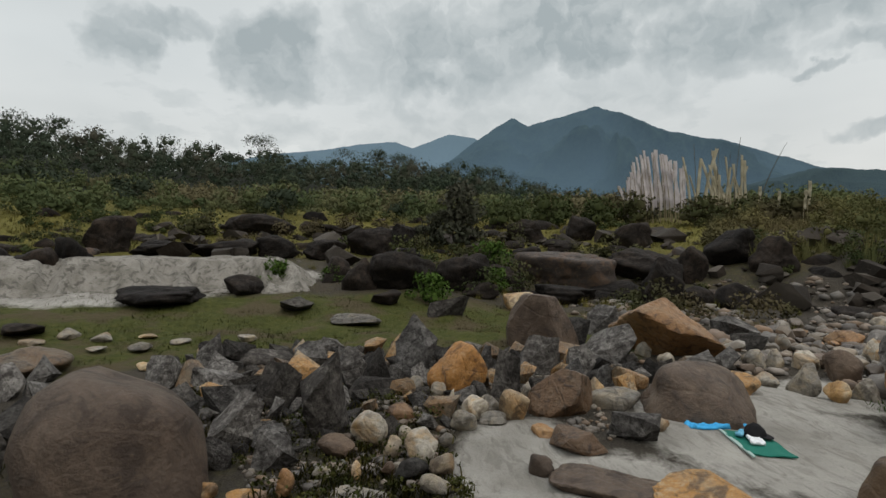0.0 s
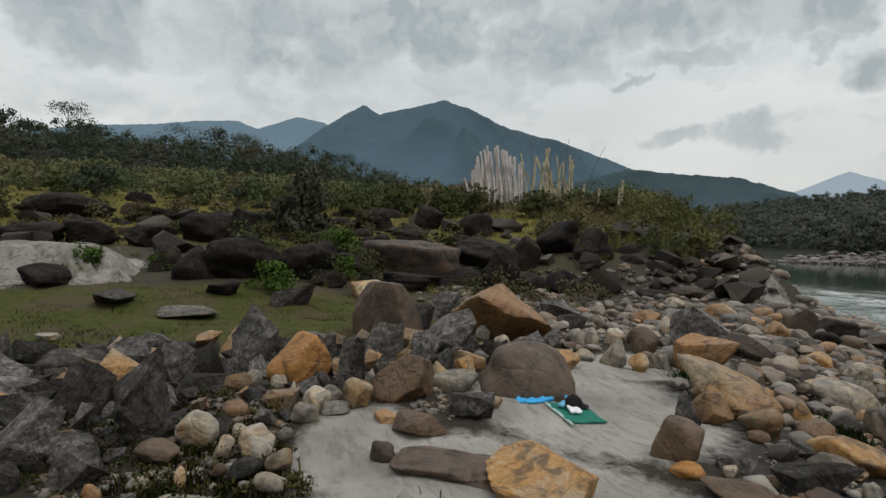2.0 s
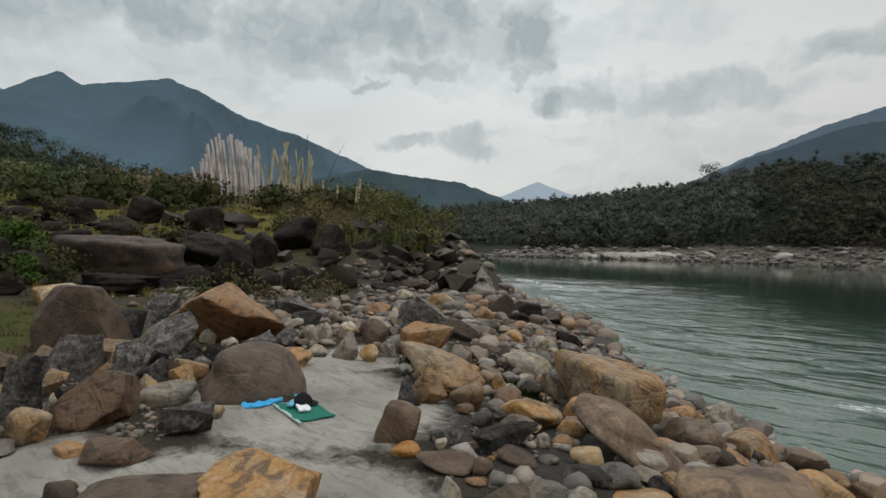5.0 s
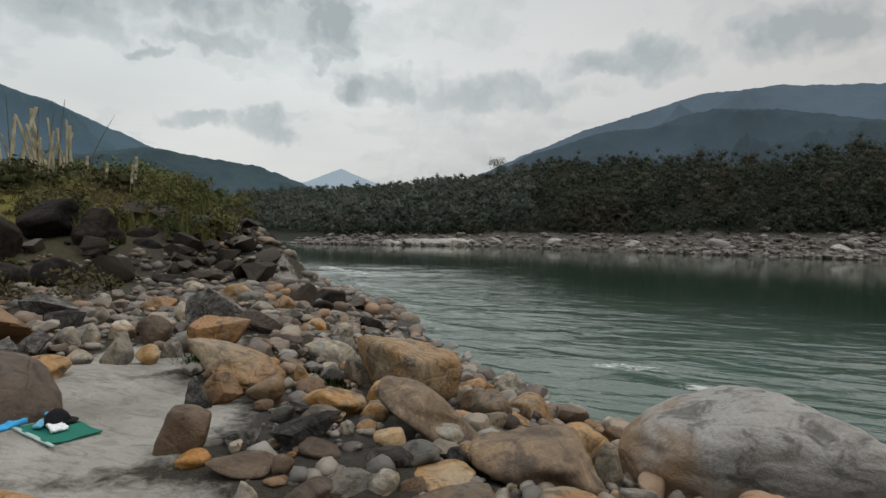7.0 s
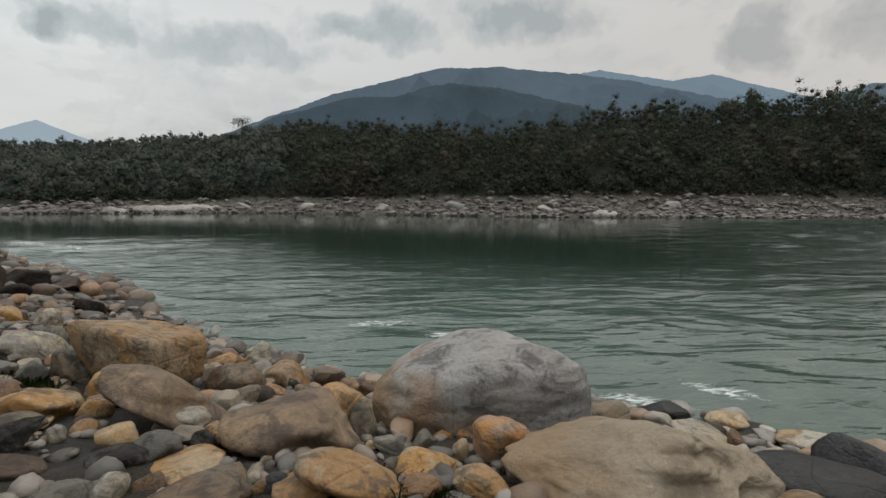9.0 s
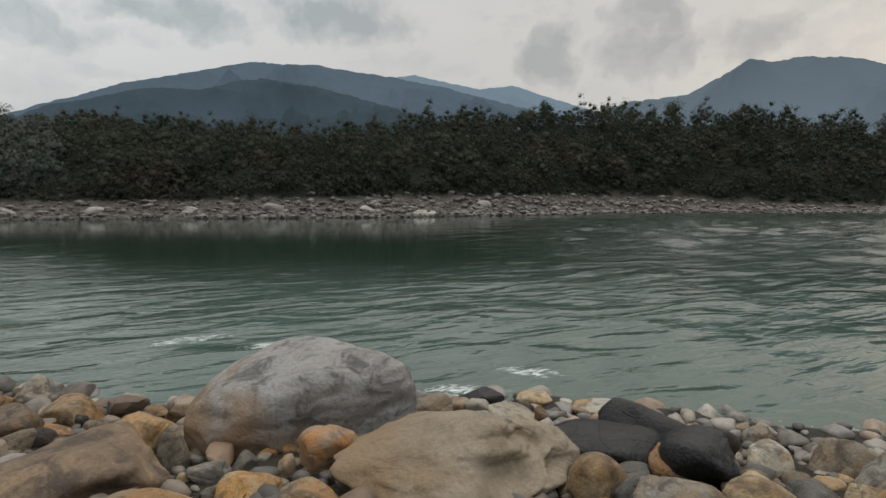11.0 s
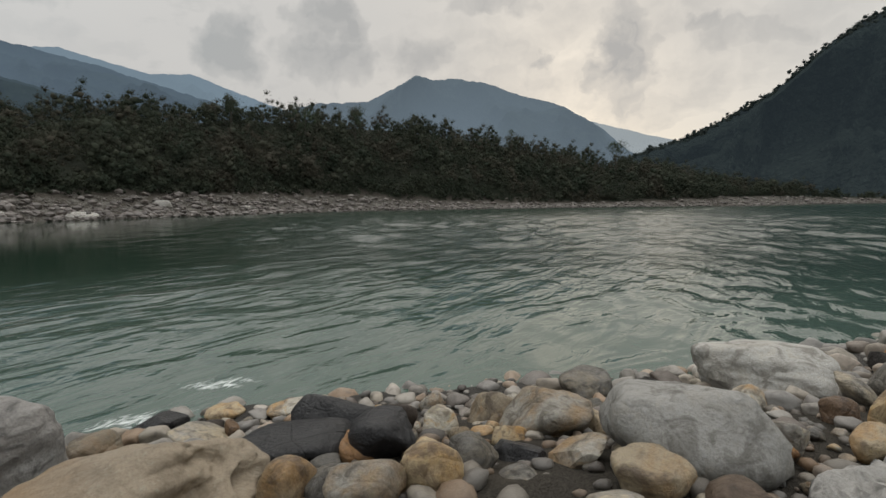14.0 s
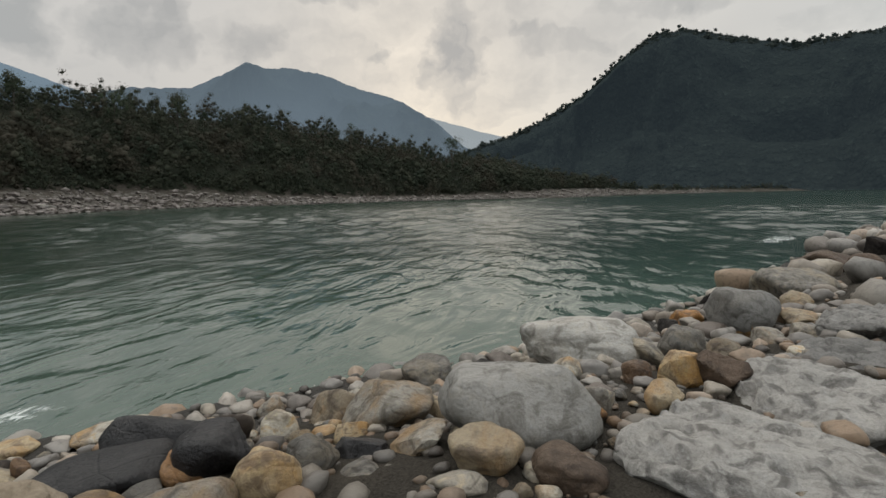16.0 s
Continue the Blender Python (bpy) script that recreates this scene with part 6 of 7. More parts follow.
stone(DARK, "broken", -22.84, -0.23, 1.95, 1.98, 1.32, 1.26, -90, 0, 303)
stone(DARK, "broken", -24.39, 1.31, 2.17, 1.56, 1.04, 1.25, -86, 0, 304)
stone(DARK, "broken", -15.20, -0.50, 0.93, 1.06, 0.80, 0.91, -91, 0, 305)
stone(DARK, "broken", -15.06, 0.65, 1.01, 1.97, 1.29, 1.12, -87, 0, 306)
stone(DARK, "worn", -15.85, 2.53, 0.97, 1.69, 1.32, 1.13, -80, 0, 307)
stone(RUST, "worn", -18.26, 6.66, 0.87, 3.62, 1.95, 1.45, -69, 0, 308)
stone(DARK, "worn", -21.29, 7.77, 1.85, 1.59, 1.31, 0.53, -69, 0, 309)
stone(DARK, "broken", -23.66, 9.41, 2.67, 1.54, 1.08, 1.22, -68, 0, 310)
stone(DARK, "worn", -17.89, 9.79, 1.19, 2.91, 2.08, 1.16, -61, 0, 311)
stone(DARK, "broken", -14.25, 8.09, 0.70, 1.16, 0.90, 1.57, -60, 0, 312)
stone(DARK, "broken", -16.60, 7.91, 0.31, 1.87, 1.35, 0.68, -64, 0, 313)
stone(DARK, "broken", -16.86, 10.75, 1.22, 0.96, 0.80, 1.22, -57, 0, 314)
stone(DARK, "worn", -14.40, 9.25, 0.31, 1.03, 1.00, 0.65, -57, 0, 315)
stone(DARK, "worn", -14.36, 10.48, 0.36, 1.16, 1.18, 0.75, -53, 0, 316)
stone(DARK, "worn", -17.52, 12.54, 1.91, 1.68, 1.42, 1.15, -54, 0, 317)
stone(DARK, "worn", -16.35, 13.36, 1.6, 1.54, 1.39, 1.2, -50, 0, 318)
stone(DARK, "broken", -13.47, 0.16, 0.44, 0.78, 0.80, 0.35, -88, 0, 319)
stone(SLATE, "broken", -12.31, 1.58, 0.32, 1.02, 0.80, 0.51, -82, 0, 320)
stone(BUFF, "broken", -14.08, 3.83, 0.25, 0.93, 0.80, 0.47, -74, 0, 321)
stone(GREY, "slab", -11.65, -0.53, 0.12, 1.10, 0.80, 0.16, -91, 0, 322)
stone(SLATE, "broken", -12.65, -1.90, 0.34, 0.79, 0.80, 0.30, -97, 0, 323)
stone(DARK, "broken", -21.43, -7.97, 1.63, 2.34, 1.94, 0.57, -110, 0, 324)
stone(DARK, "worn", -16.39, -1.25, 1.03, 0.94, 0.80, 0.76, -93, 0, 325)
stone(DARK, "broken", -18.06, 4.41, 0.69, 1.43, 0.95, 0.88, -76, 0, 326)
stone(DARK, "broken", -14.87, -8.75, 1.17, 1.03, 1.07, 0.86, -120, 0, 327)
stone(DARK, "broken", -21.72, -2.02, 1.60, 1.73, 1.19, 0.80, -95, 0, 328)
stone(DARK, "broken", -20.23, 1.37, 1.36, 1.45, 0.96, 0.64, -85, 0, 329)
stone(DARK, "broken", -24.34, 7.03, 2.54, 1.77, 1.19, 1.09, -73, 0, 330)
stone(DARK, "broken", -20.91, 10.63, 2.31, 1.50, 1.11, 1.07, -63, 0, 331)
stone(DARK, "broken", -15.15, 2.95, 0.47, 1.10, 0.80, 0.47, -78, 0, 332)
stone(DARK, "broken", -16.05, 5.86, 0.26, 1.94, 1.34, 0.60, -69, 0, 333)


def field_material(name, stops, value=0.4, gloss=0.4):
    """Stones of many colours in one heap: each takes its own colour."""
    m, t, add = material(name)
    geo = add("ShaderNodeNewGeometry")
    c = ramp(add, geo.outputs["Random Per Island"], *stops)
    n = add("ShaderNodeTexNoise", Vector=geo.outputs["Position"], Scale=9.0, Detail=7.0, Roughness=0.65).outputs[0]
    b = add("ShaderNodeTexNoise", Vector=geo.outputs["Position"], Scale=2.0, Detail=4.0).outputs[0]
    c = mix(add, ramp(add, n, (0.5, 0.0), (0.72, 0.7)), c, (0.06, 0.051, 0.043))
    c = mix(add, ramp(add, b, (0.5, 0.0), (0.7, value)), c, (0.30, 0.285, 0.257))
    finish(t, add, c, math_node(add, "MULTIPLY_ADD", n, 0.5, 0.28 if gloss > 0.2 else 0.5), n, 0.6, 0.03, gloss)
    return m


MIXED = field_material("mixed_river_gravel", ((0.0, (0.14, 0.095, 0.058)), (0.2, (0.12, 0.112, 0.10)), (0.4, (0.06, 0.050, 0.042)), (0.55, (0.19, 0.166, 0.133)),
                                              (0.7, (0.09, 0.083, 0.074)), (0.85, (0.165, 0.105, 0.060)), (1.0, (0.24, 0.222, 0.196))), 0.15)
WARM = field_material("tan_bank_cobbles", ((0.0, (0.29, 0.16, 0.072)), (0.18, (0.125, 0.113, 0.10)), (0.34, (0.060, 0.046, 0.036)), (0.5, (0.27, 0.22, 0.16)),
                                           (0.62, (0.075, 0.067, 0.058)), (0.78, (0.15, 0.095, 0.058)), (0.9, (0.10, 0.088, 0.076)), (1.0, (0.29, 0.262, 0.22))), 0.12)
COOL = field_material("grey_bank_cobbles", ((0.0, (0.30, 0.27, 0.23)), (0.2, (0.20, 0.187, 0.17)), (0.4, (0.11, 0.088, 0.072)), (0.55, (0.37, 0.32, 0.25)),
                                            (0.75, (0.16, 0.148, 0.132)), (0.88, (0.27, 0.175, 0.10)), (1.0, (0.42, 0.39, 0.345))), 0.25)
SHORE = field_material("far_shore_stones", ((0.0, (0.070, 0.056, 0.048)), (0.35, (0.115, 0.098, 0.086)), (0.6, (0.045, 0.036, 0.031)), (0.82, (0.20, 0.176, 0.158)), (1.0, (0.088, 0.068, 0.056))), 0.08)
LEDGE = field_material("dark_ledge_stones", ((0.0, (0.018, 0.015, 0.012)), (0.35, (0.038, 0.030, 0.023)), (0.6, (0.025, 0.021, 0.017)), (0.85, (0.10, 0.088, 0.074)), (1.0, (0.032, 0.026, 0.021))), 0.03, 0.12)


def build_terrace_boulders():
    """Blackish weathered boulders standing in rows along the edges of the terraces."""
    rng = np.random.default_rng(17)
    for near, far, lo, hi, count, big in ((18.6, 20.2, -82, -46, 17, 2.6), (21.0, 22.5, -80, -46, 17, 2.2), (17.5, 19.0, -80, -40, 26, 1.1), (20.5, 24, -82, -44, 30, 1.7), (22, 25, -124, -80, 26, 1.9), (26, 30, -124, -58, 30, 1.8), (31, 36, -120, -66, 16, 2.0)):
        for k in range(count):
            az, r = lo + (hi - lo) * (k + rng.uniform(-0.4, 0.4)) / count, rng.uniform(near, far)
            x, y = r * math.sin(radians(az)), r * math.cos(radians(az))
            w = big * (rng.uniform(0.6, 1.1) if big > 2.1 else rng.uniform(0.4, 1.2))
            if not clear_of_feet(x, y, w, 0.25 if big > 2.1 else 0.6) or float(land(x, y)[1]) < 2.5:
                continue
            h = w * rng.uniform(0.42, 0.7)
            mat = RUST if rng.random() < 0.12 else DARK
            stone(mat, ("worn", "worn", "broken")[k % 3], x, y, float(surface(x, y)) - 0.15 * h, w, w * rng.uniform(0.6, 0.9), h, az + rng.uniform(-40, 40), rng.uniform(-10, 10), 1200 + int(rng.integers(700)))


def build_silt_bank():
    """A whitish silt terrace with a flat top and a gullied front."""
    nu, nv = 170, 70
    u, v = np.meshgrid(np.linspace(-6.2, 3.9, nu), np.linspace(-3.2, 2.6, nv), indexing="ij")
    p = np.stack([u.ravel(), v.ravel(), 0 * u.ravel() + 3.1], 1)
    wander = (0.55 * fbm(p * [1, 0.25, 1], 0.5, 3, 91)).reshape(u.shape)
    gully = np.abs(fbm(p * [1, 0.35, 1], 1.5, 4, 92)).reshape(u.shape)
    front = ease(-2.7, -0.4, v + wander - 1.3 * gully + 0.5)
    ends = ease(-6.1, -4.6, u + wander) * ease(3.8, 2.4, u + 0.6 * wander) * ease(2.5, 1.2, v + wander)
    a = radians(107)
    x, y = -16.4 - v * math.sin(a) + u * math.cos(a), -5.2 + v * math.cos(a) + u * math.sin(a)
    base = surface(x, y)
    top = 1.33 + (0.07 * fbm(p, 0.8, 4, 93)).reshape(u.shape)
    lip = ease(-2.9, -2.3, v + wander) * 0.28 * (1 - front)
    z = base - 0.25 + (np.maximum(top - base, 0.1) + 0.25) * front * ends + (lip + 0.12 * (fbm(p, 1.8, 4, 94)).reshape(u.shape)) * ends * (1 - 0.7 * front)
    i, j = np.meshgrid(np.arange(nu - 1), np.arange(nv - 1), indexing="ij")
    f = np.stack([i * nv + j, (i + 1) * nv + j, (i + 1) * nv + j + 1, i * nv + j + 1], -1).reshape(-1, 4)
    tagged(put("silt_bank", np.stack([x, y, z], -1).reshape(-1, 3), f[:, ::-1], SILT), "whitish eroded silt bank with a flat top on the terrace", "silt bank", kind="structure")


build_silt_bank()


FEET = [np.zeros((0, 3))]


def clear_of_feet(x, y, r, keep=0.75):
    if len(FEET[0]) != len(FOOT):
        FEET[0] = np.array(FOOT)
    feet = FEET[0]
    return (np.hypot(feet[:, 0] - x, feet[:, 1] - y) > feet[:, 2] * keep + r * 0.5).all()


build_terrace_boulders()


def build_far_boulders():
    """Great pale rocks at the water's edge of the far bank."""
    rng = np.random.default_rng(16)
    for az, back, w, h, shape in ((-23.9, 0.5, 2.6, 1.5, "worn"), (-23.1, 1.0, 1.8, 1.0, "worn"), (-20.9, 2.5, 5.0, 1.0, "slab"), (-18.6, 3.0, 6.5, 1.1, "slab"), (-16.2, 3.5, 5.5, 0.9, "slab"),
                                  (-12.6, 4.0, 3.4, 1.2, "worn"), (-6.1, 4.5, 3.0, 1.0, "worn"), (1.4, 4.0, 2.6, 1.1, "worn"), (9.2, 5.0, 3.2, 1.2, "worn"), (18.8, 4.0, 2.4, 1.0, "worn"),
                                  (24.5, 2.0, 4.2, 0.8, "slab"), (31.2, 5.0, 2.8, 1.2, "worn"), (39.0, 3.0, 2.6, 0.9, "worn")):
        d = np.linspace(60, 200, 1200)
        x, y = d * math.sin(radians(az)), d * math.cos(radians(az))
        k = int(np.argmax(land(x, y)[2] > back))
        stone(PALER, shape, x[k], y[k], float(land(x[k], y[k])[0]) - 0.1, w * 1.3, w * 0.8, h * 1.6, az + rng.uniform(-20, 20), rng.uniform(-5, 5), int(rng.integers(900)))


build_far_boulders()


def bare_sand(x, y):
    a = np.array([x]), np.array([y])
    return max(zone(*a, -4.6, 3.6, 1.5, 1.3)[0], zone(*a, -3.1, 1.7, 1.5, 1.1, 30)[0], zone(*a, -6.0, 5.6, 0.9, 1.6)[0], zone(*a, -4.25, 1.05, 1.1, 0.62, -15)[0]) > 0.35


def build_cobbles():
    """Loose rounded stones that fill the bank between the great ones."""
    rng = np.random.default_rng(12)
    kinds = [TAN, GREY, PALE, BUFF, BROWN, OCHRE, TAN, BROWN]
    pale_kinds = [GREY, GREY, PALE, BUFF, BROWN, PALE, PALER, OCHRE]
    shapes = [rock_shape(3, 900 + k, 10, 12.0 if k % 3 else 24.0, 0.07) for k in range(14)]
    meshes = {}
    made = tries = 0
    while made < 105 and tries < 30000:
        tries += 1
        a, r = radians(rng.uniform(-62, 112) if made % 3 else rng.uniform(-62, -5)), rng.uniform(2.2, 6.5)
        x, y = r * math.sin(a), r * math.cos(a)
        z, s, q = (float(k) for k in land(x, y))
        w = rng.uniform(0.10, 0.34) * (0.7 if r < 4.5 else 1.3 if r < 7 else 1.6)
        if s < 0.1 or s > 7 or bare_sand(x, y) or not clear_of_feet(x, y, w, 0.6):
            continue
        k, m = rng.integers(14), (kinds if a < 0.35 else pale_kinds)[rng.integers(8)]
        if (k, m.name) not in meshes:
            me = mesh_of("cobble", shapes[k][0] * 0.5, shapes[k][1])
            me.materials.append(m)
            meshes[k, m.name] = me
        ob = new("cobble", meshes[k, m.name])
        h = w * rng.uniform(0.45, 0.75)
        ob.matrix_basis = pose(x, y, z + h * 0.22, rng.uniform(-14, 14), rng.uniform(-14, 14), rng.uniform(0, 360)) @ Matrix.Diagonal((w, w * rng.uniform(0.6, 0.95), h, 1))
        FOOT.append((x, y, w * 0.45))
        tagged(ob, f"small {LOOKS[m.name]} rounded cobble among larger stones", "rock", group="stones of the riverbank")
        made += 1


build_cobbles()


def build_fragments():
    """Split rock heaped between the great broken ones."""
    rng = np.random.default_rng(14)
    shapes = [split_shape(950 + k, 11, 3) for k in range(8)]
    meshes = {}
    made = tries = 0
    while made < 230 and tries < 12000:
        tries += 1
        a, r = radians(rng.uniform(-112, -50)), rng.uniform(4.6, 9.0)
        x, y = r * math.sin(a), r * math.cos(a)
        w = rng.uniform(0.16, 0.62)
        if bare_sand(x, y) or not clear_of_feet(x, y, w, 0.40) or r < np.interp(math.degrees(a), (-112, -80, -70, -50), (4.2, 4.6, 5.8, 6.6)):
            continue
        k, m = rng.integers(8), (SPLIT, SLATE, SPLIT, SLATE, TAN)[rng.integers(5)]
        if (k, m.name) not in meshes:
            me = mesh_of("rock_fragment", shapes[k][0] * 0.5, shapes[k][1])
            me.materials.append(m)
            me.set_sharp_from_angle(angle=radians(20))
            meshes[k, m.name] = me
        ob = new("rock_fragment", meshes[k, m.name])
        h = w * rng.uniform(0.55, 1.0)
        ob.matrix_basis = pose(x, y, float(surface(x, y)) + h * 0.25, rng.uniform(-25, 25), rng.uniform(-25, 25), rng.uniform(0, 360)) @ Matrix.Diagonal((w, w * rng.uniform(0.6, 0.95), h, 1))
        FOOT.append((x, y, w * 0.4))
        tagged(ob, f"{LOOKS[m.name]} angular rock fragment among broken rocks", "rock", group="stones of the riverbank")
        made += 1


build_fragments()


def heap(name, label, mat, level, places, edge=10.0, seed=300, smooth=True):
    """Stones past counting as one object; places: x, y, z, width, turn."""
    rng = np.random.default_rng(seed)
    shapes = [split_shape(seed + k, 12, 2) if edge > 80 else rock_shape(level, seed + k, 10, edge, 0.09) for k in range(9)]
    vs, fs, n = [], [], 0
    for i, (x, y, z, w, turn) in enumerate(places):
        p, f = shapes[i % 9]
        p = p * [w / 2, w / 2 * rng.uniform(0.6, 0.95), w / 2 * rng.uniform(0.45, 0.8)]
        c, s = math.cos(turn), math.sin(turn)
        vs.append(np.stack([p[:, 0] * c - p[:, 1] * s + x, p[:, 0] * s + p[:, 1] * c + y, p[:, 2] + z], 1))
        fs.append(f + n)
        n += len(p)
    ob = put(name, np.concatenate(vs), np.concatenate(fs), mat, smooth=smooth)
    if edge > 20:
        ob.data.set_sharp_from_angle(angle=radians(28))
    return tagged(ob, label, "stones", kind="stuff")


def build_heaps():
    rng = np.random.default_rng(13)
    # pebbles at the feet of the stones
    n = 9000
    az, r = np.radians(rng.uniform(-105, 115, n)), rng.uniform(1.9, 9.5, n)
    x, y = r * np.sin(az), r * np.cos(az)
    z, s, q = land(x, y)
    w = 0.025 + 0.13 * rng.random(n) ** 2.4
    keep = [i for i in range(n) if s[i] > -0.1 and s[i] < 8.5 and not bare_sand(x[i], y[i]) and clear_of_feet(x[i], y[i], w[i], 0.55) and rng.random() < 0.5]
    heap("pebbles", "small mixed pebbles between the boulders", MIXED, 1, [(x[i], y[i], z[i] + w[i] * 0.12, w[i], rng.uniform(0, 6.28)) for i in keep[:3600]])
    # pebbles and grit between the stones of the mossy corner
    n = 9000
    az, r = np.radians(rng.uniform(-106, -58, n)), rng.uniform(3.0, 8.4, n)
    x, y = r * np.sin(az), r * np.cos(az)
    z = surface(x, y)
    w = 0.022 + 0.10 * rng.random(n) ** 2.6
    patch = fbm2(x, y, 1.1, 2, 77)
    keep = [i for i in range(n) if patch[i] > -0.25 and not bare_sand(x[i], y[i]) and clear_of_feet(x[i], y[i], w[i], 0.6)]
    heap("grit", "brown and grey pebbles between mossy stones", MIXED, 1, [(x[i], y[i], z[i] + w[i] * 0.12, w[i], rng.uniform(0, 6.28)) for i in keep[:2000]], 10.0, 440)
    # cobbles farther along the bank
    n = 5000
    az, r = np.radians(rng.uniform(-62, 112, n)), rng.uniform(4.5, 14, n)
    x, y = r * np.sin(az), r * np.cos(az)
    z, s, q = land(x, y)
    w = rng.uniform(0.13, 0.36, n) * np.where(r < 7, 1.0, 1.35)
    warm, cool = [], []
    for i in range(n):
        if 0.1 < s[i] < 7.5 and not bare_sand(x[i], y[i]) and clear_of_feet(x[i], y[i], w[i], 0.55):
            (warm if az[i] < 0.2 else cool).append((x[i], y[i], z[i] + w[i] * 0.2, w[i], rng.uniform(0, 6.28)))
            FOOT.append((x[i], y[i], w[i] * 0.4))
    heap("tan_cobbles", "rounded tan, brown and grey cobbles heaped on the bank", WARM, 3, warm[:420], 26.0, 480)
    heap("grey_cobbles", "rounded pale grey and buff cobbles heaped on the bank", COOL, 3, cool[:300], 13.0, 500)
    # stones along the water's edge
    n = 3000
    az, r = np.radians(rng.uniform(-30, 112, n)), rng.uniform(3.5, 13, n)
    x, y = r * np.sin(az), r * np.cos(az)
    z, s, q = land(x, y)
    w = rng.uniform(0.16, 0.5, n)
    edge = []
    for i in range(n):
        if -0.35 < s[i] < 1.3 and clear_of_feet(x[i], y[i], w[i], 0.6):
            edge.append((x[i], y[i], max(z[i], WATER - 0.05) + w[i] * 0.08, w[i], rng.uniform(0, 6.28)))
            FOOT.append((x[i], y[i], w[i] * 0.42))
    heap("edge_stones", "wet grey and buff stones along the water's edge", COOL, 3, edge[:170], 15.0, 520)
    # grey shingle below the ledge
    n = 6000
    x, y = rng.uniform(-17, -6, n), rng.uniform(5, 19, n)
    z, s, q = land(x, y)
    z = surface(x, y)
    w = 0.08 + 0.38 * rng.random(n) ** 2.6
    patch = fbm2(x, y, 0.5, 2, 78)
    keep = [i for i in range(n) if s[i] > 3.5 and 9 < math.hypot(x[i], y[i]) < 20 and patch[i] > -0.45 and clear_of_feet(x[i], y[i], w[i], 0.5)]
    heap("shingle", "flat grey shingle below the dark ledge", MIXED, 1, [(x[i], y[i], z[i] + w[i] * 0.1, w[i], rng.uniform(0, 6.28)) for i in keep[:1100]], 16.0, 460)
    # a bed of fist-sized stones
    n = 14000
    az, r = np.radians(rng.uniform(-58, 118, n)), rng.uniform(2.2, 13, n)
    x, y = r * np.sin(az), r * np.cos(az)
    z, s, q = land(x, y)
    z = surface(x, y)
    w = 0.08 + 0.2 * rng.random(n) ** 1.6
    keep = [i for i in range(n) if s[i] > -0.2 and s[i] < 7.5 and not bare_sand(x[i], y[i]) and clear_of_feet(x[i], y[i], w[i], 0.5)]
    heap("stone_bed", "fist-sized grey and tan stones bedded in the bank", MIXED, 2, [(x[i], y[i], z[i] + w[i] * 0.12, w[i], rng.uniform(0, 6.28)) for i in keep[:1150]], 11.0, 420)
    # the spit of stones upstream
    n = 5200
    x, y = rng.uniform(-22, 2, n), rng.uniform(6, 32, n)
    z, s, q = land(x, y)
    w = 0.14 + 0.5 * rng.random(n) ** 2.4
    keep = [i for i in range(n) if -0.4 < s[i] < 5.2 and math.hypot(x[i], y[i]) > 8.5 and rng.random() < 0.95 and clear_of_feet(x[i], y[i], w[i], 0.4)]
    heap("spit_stones", "tumbled brown and grey stones along the shore", WARM, 2, [(x[i], y[i], z[i] + w[i] * 0.126, w[i], rng.uniform(0, 6.28)) for i in keep[:800]], 14.0, 340)
    # downstream shore
    n = 2600
    x, y = rng.uniform(7, 60, n), rng.uniform(-45, 3, n)
    z, s, q = land(x, y)
    w = 0.2 + 0.9 * rng.random(n) ** 2.2
    keep = [i for i in range(n) if -0.5 < s[i] < 4.5 and math.hypot(x[i], y[i]) > 8 and clear_of_feet(x[i], y[i], w[i], 0.5)]
    heap("shore_stones", "grey and buff stones along the shore", COOL, 2, [(x[i], y[i], z[i] + w[i] * 0.2, w[i], rng.uniform(0, 6.28)) for i in keep[:420]], 12.0, 360)
    # broken dark rock along the terrace's edge
    n = 5000
    az, r = np.radians(rng.uniform(-112, -36, n)), rng.uniform(15, 34, n)
    x, y = r * np.sin(az), r * np.cos(az)
    z, s, q = land(x, y)
    w = 0.25 + 1.3 * rng.random(n) ** 2.6
    edge = np.where(np.degrees(az) > -80, ((r > 17.5) & (r < 26)), ((r > 19.5) & (r < 31) & (rng.random(n) < 0.3)))
    keep = [i for i in range(n) if s[i] > 1.6 and edge[i] and rng.random() < 0.5 and clear_of_feet(x[i], y[i], w[i], 0.5)]
    heap("ledge_rocks", "dark weathered rocks along the terrace edge", LEDGE, 3, [(x[i], y[i], z[i] + w[i] * 0.15, w[i], rng.uniform(0, 6.28)) for i in keep[:420]], 90.0, 380)
    # the far shore
    n = 16000
    k = rng.integers(2, len(FAR_SHORE) - 1, n)
    u = rng.random(n)[:, None]
    p = FAR_SHORE[k] * (1 - u) + FAR_SHORE[np.minimum(k + 1, len(FAR_SHORE) - 1)] * u
    p = p + rng.normal(size=(n, 2)) * 4.5
    z, s, q = land(p[:, 0], p[:, 1])
    w = 0.28 + 1.25 * rng.random(n) ** 3.4
    keep = [i for i in range(n) if -0.6 < q[i] < 12 and abs(p[i, 0]) < 330 and rng.random() < 0.75]
    heap("far_shore_stones", "pale grey broken stones along the far shore", SHORE, 1, [(*p[i], z[i] + w[i] * 0.12, w[i] * 1.2, rng.uniform(0, 6.28)) for i in keep[:6500]], 20.0, 400, False)


build_heaps()


# ---- trees, shrubs and flags that can be told apart ----
def assembled(name, parts, m, label, category, group=""):
    """A thing from shared part meshes under one Empty."""
    root = new(name)
    root.matrix_basis = m
    for part_name, me in parts:
        ob = new(part_name, me)
        ob.parent = root
    return tagged(root, label, category, group)


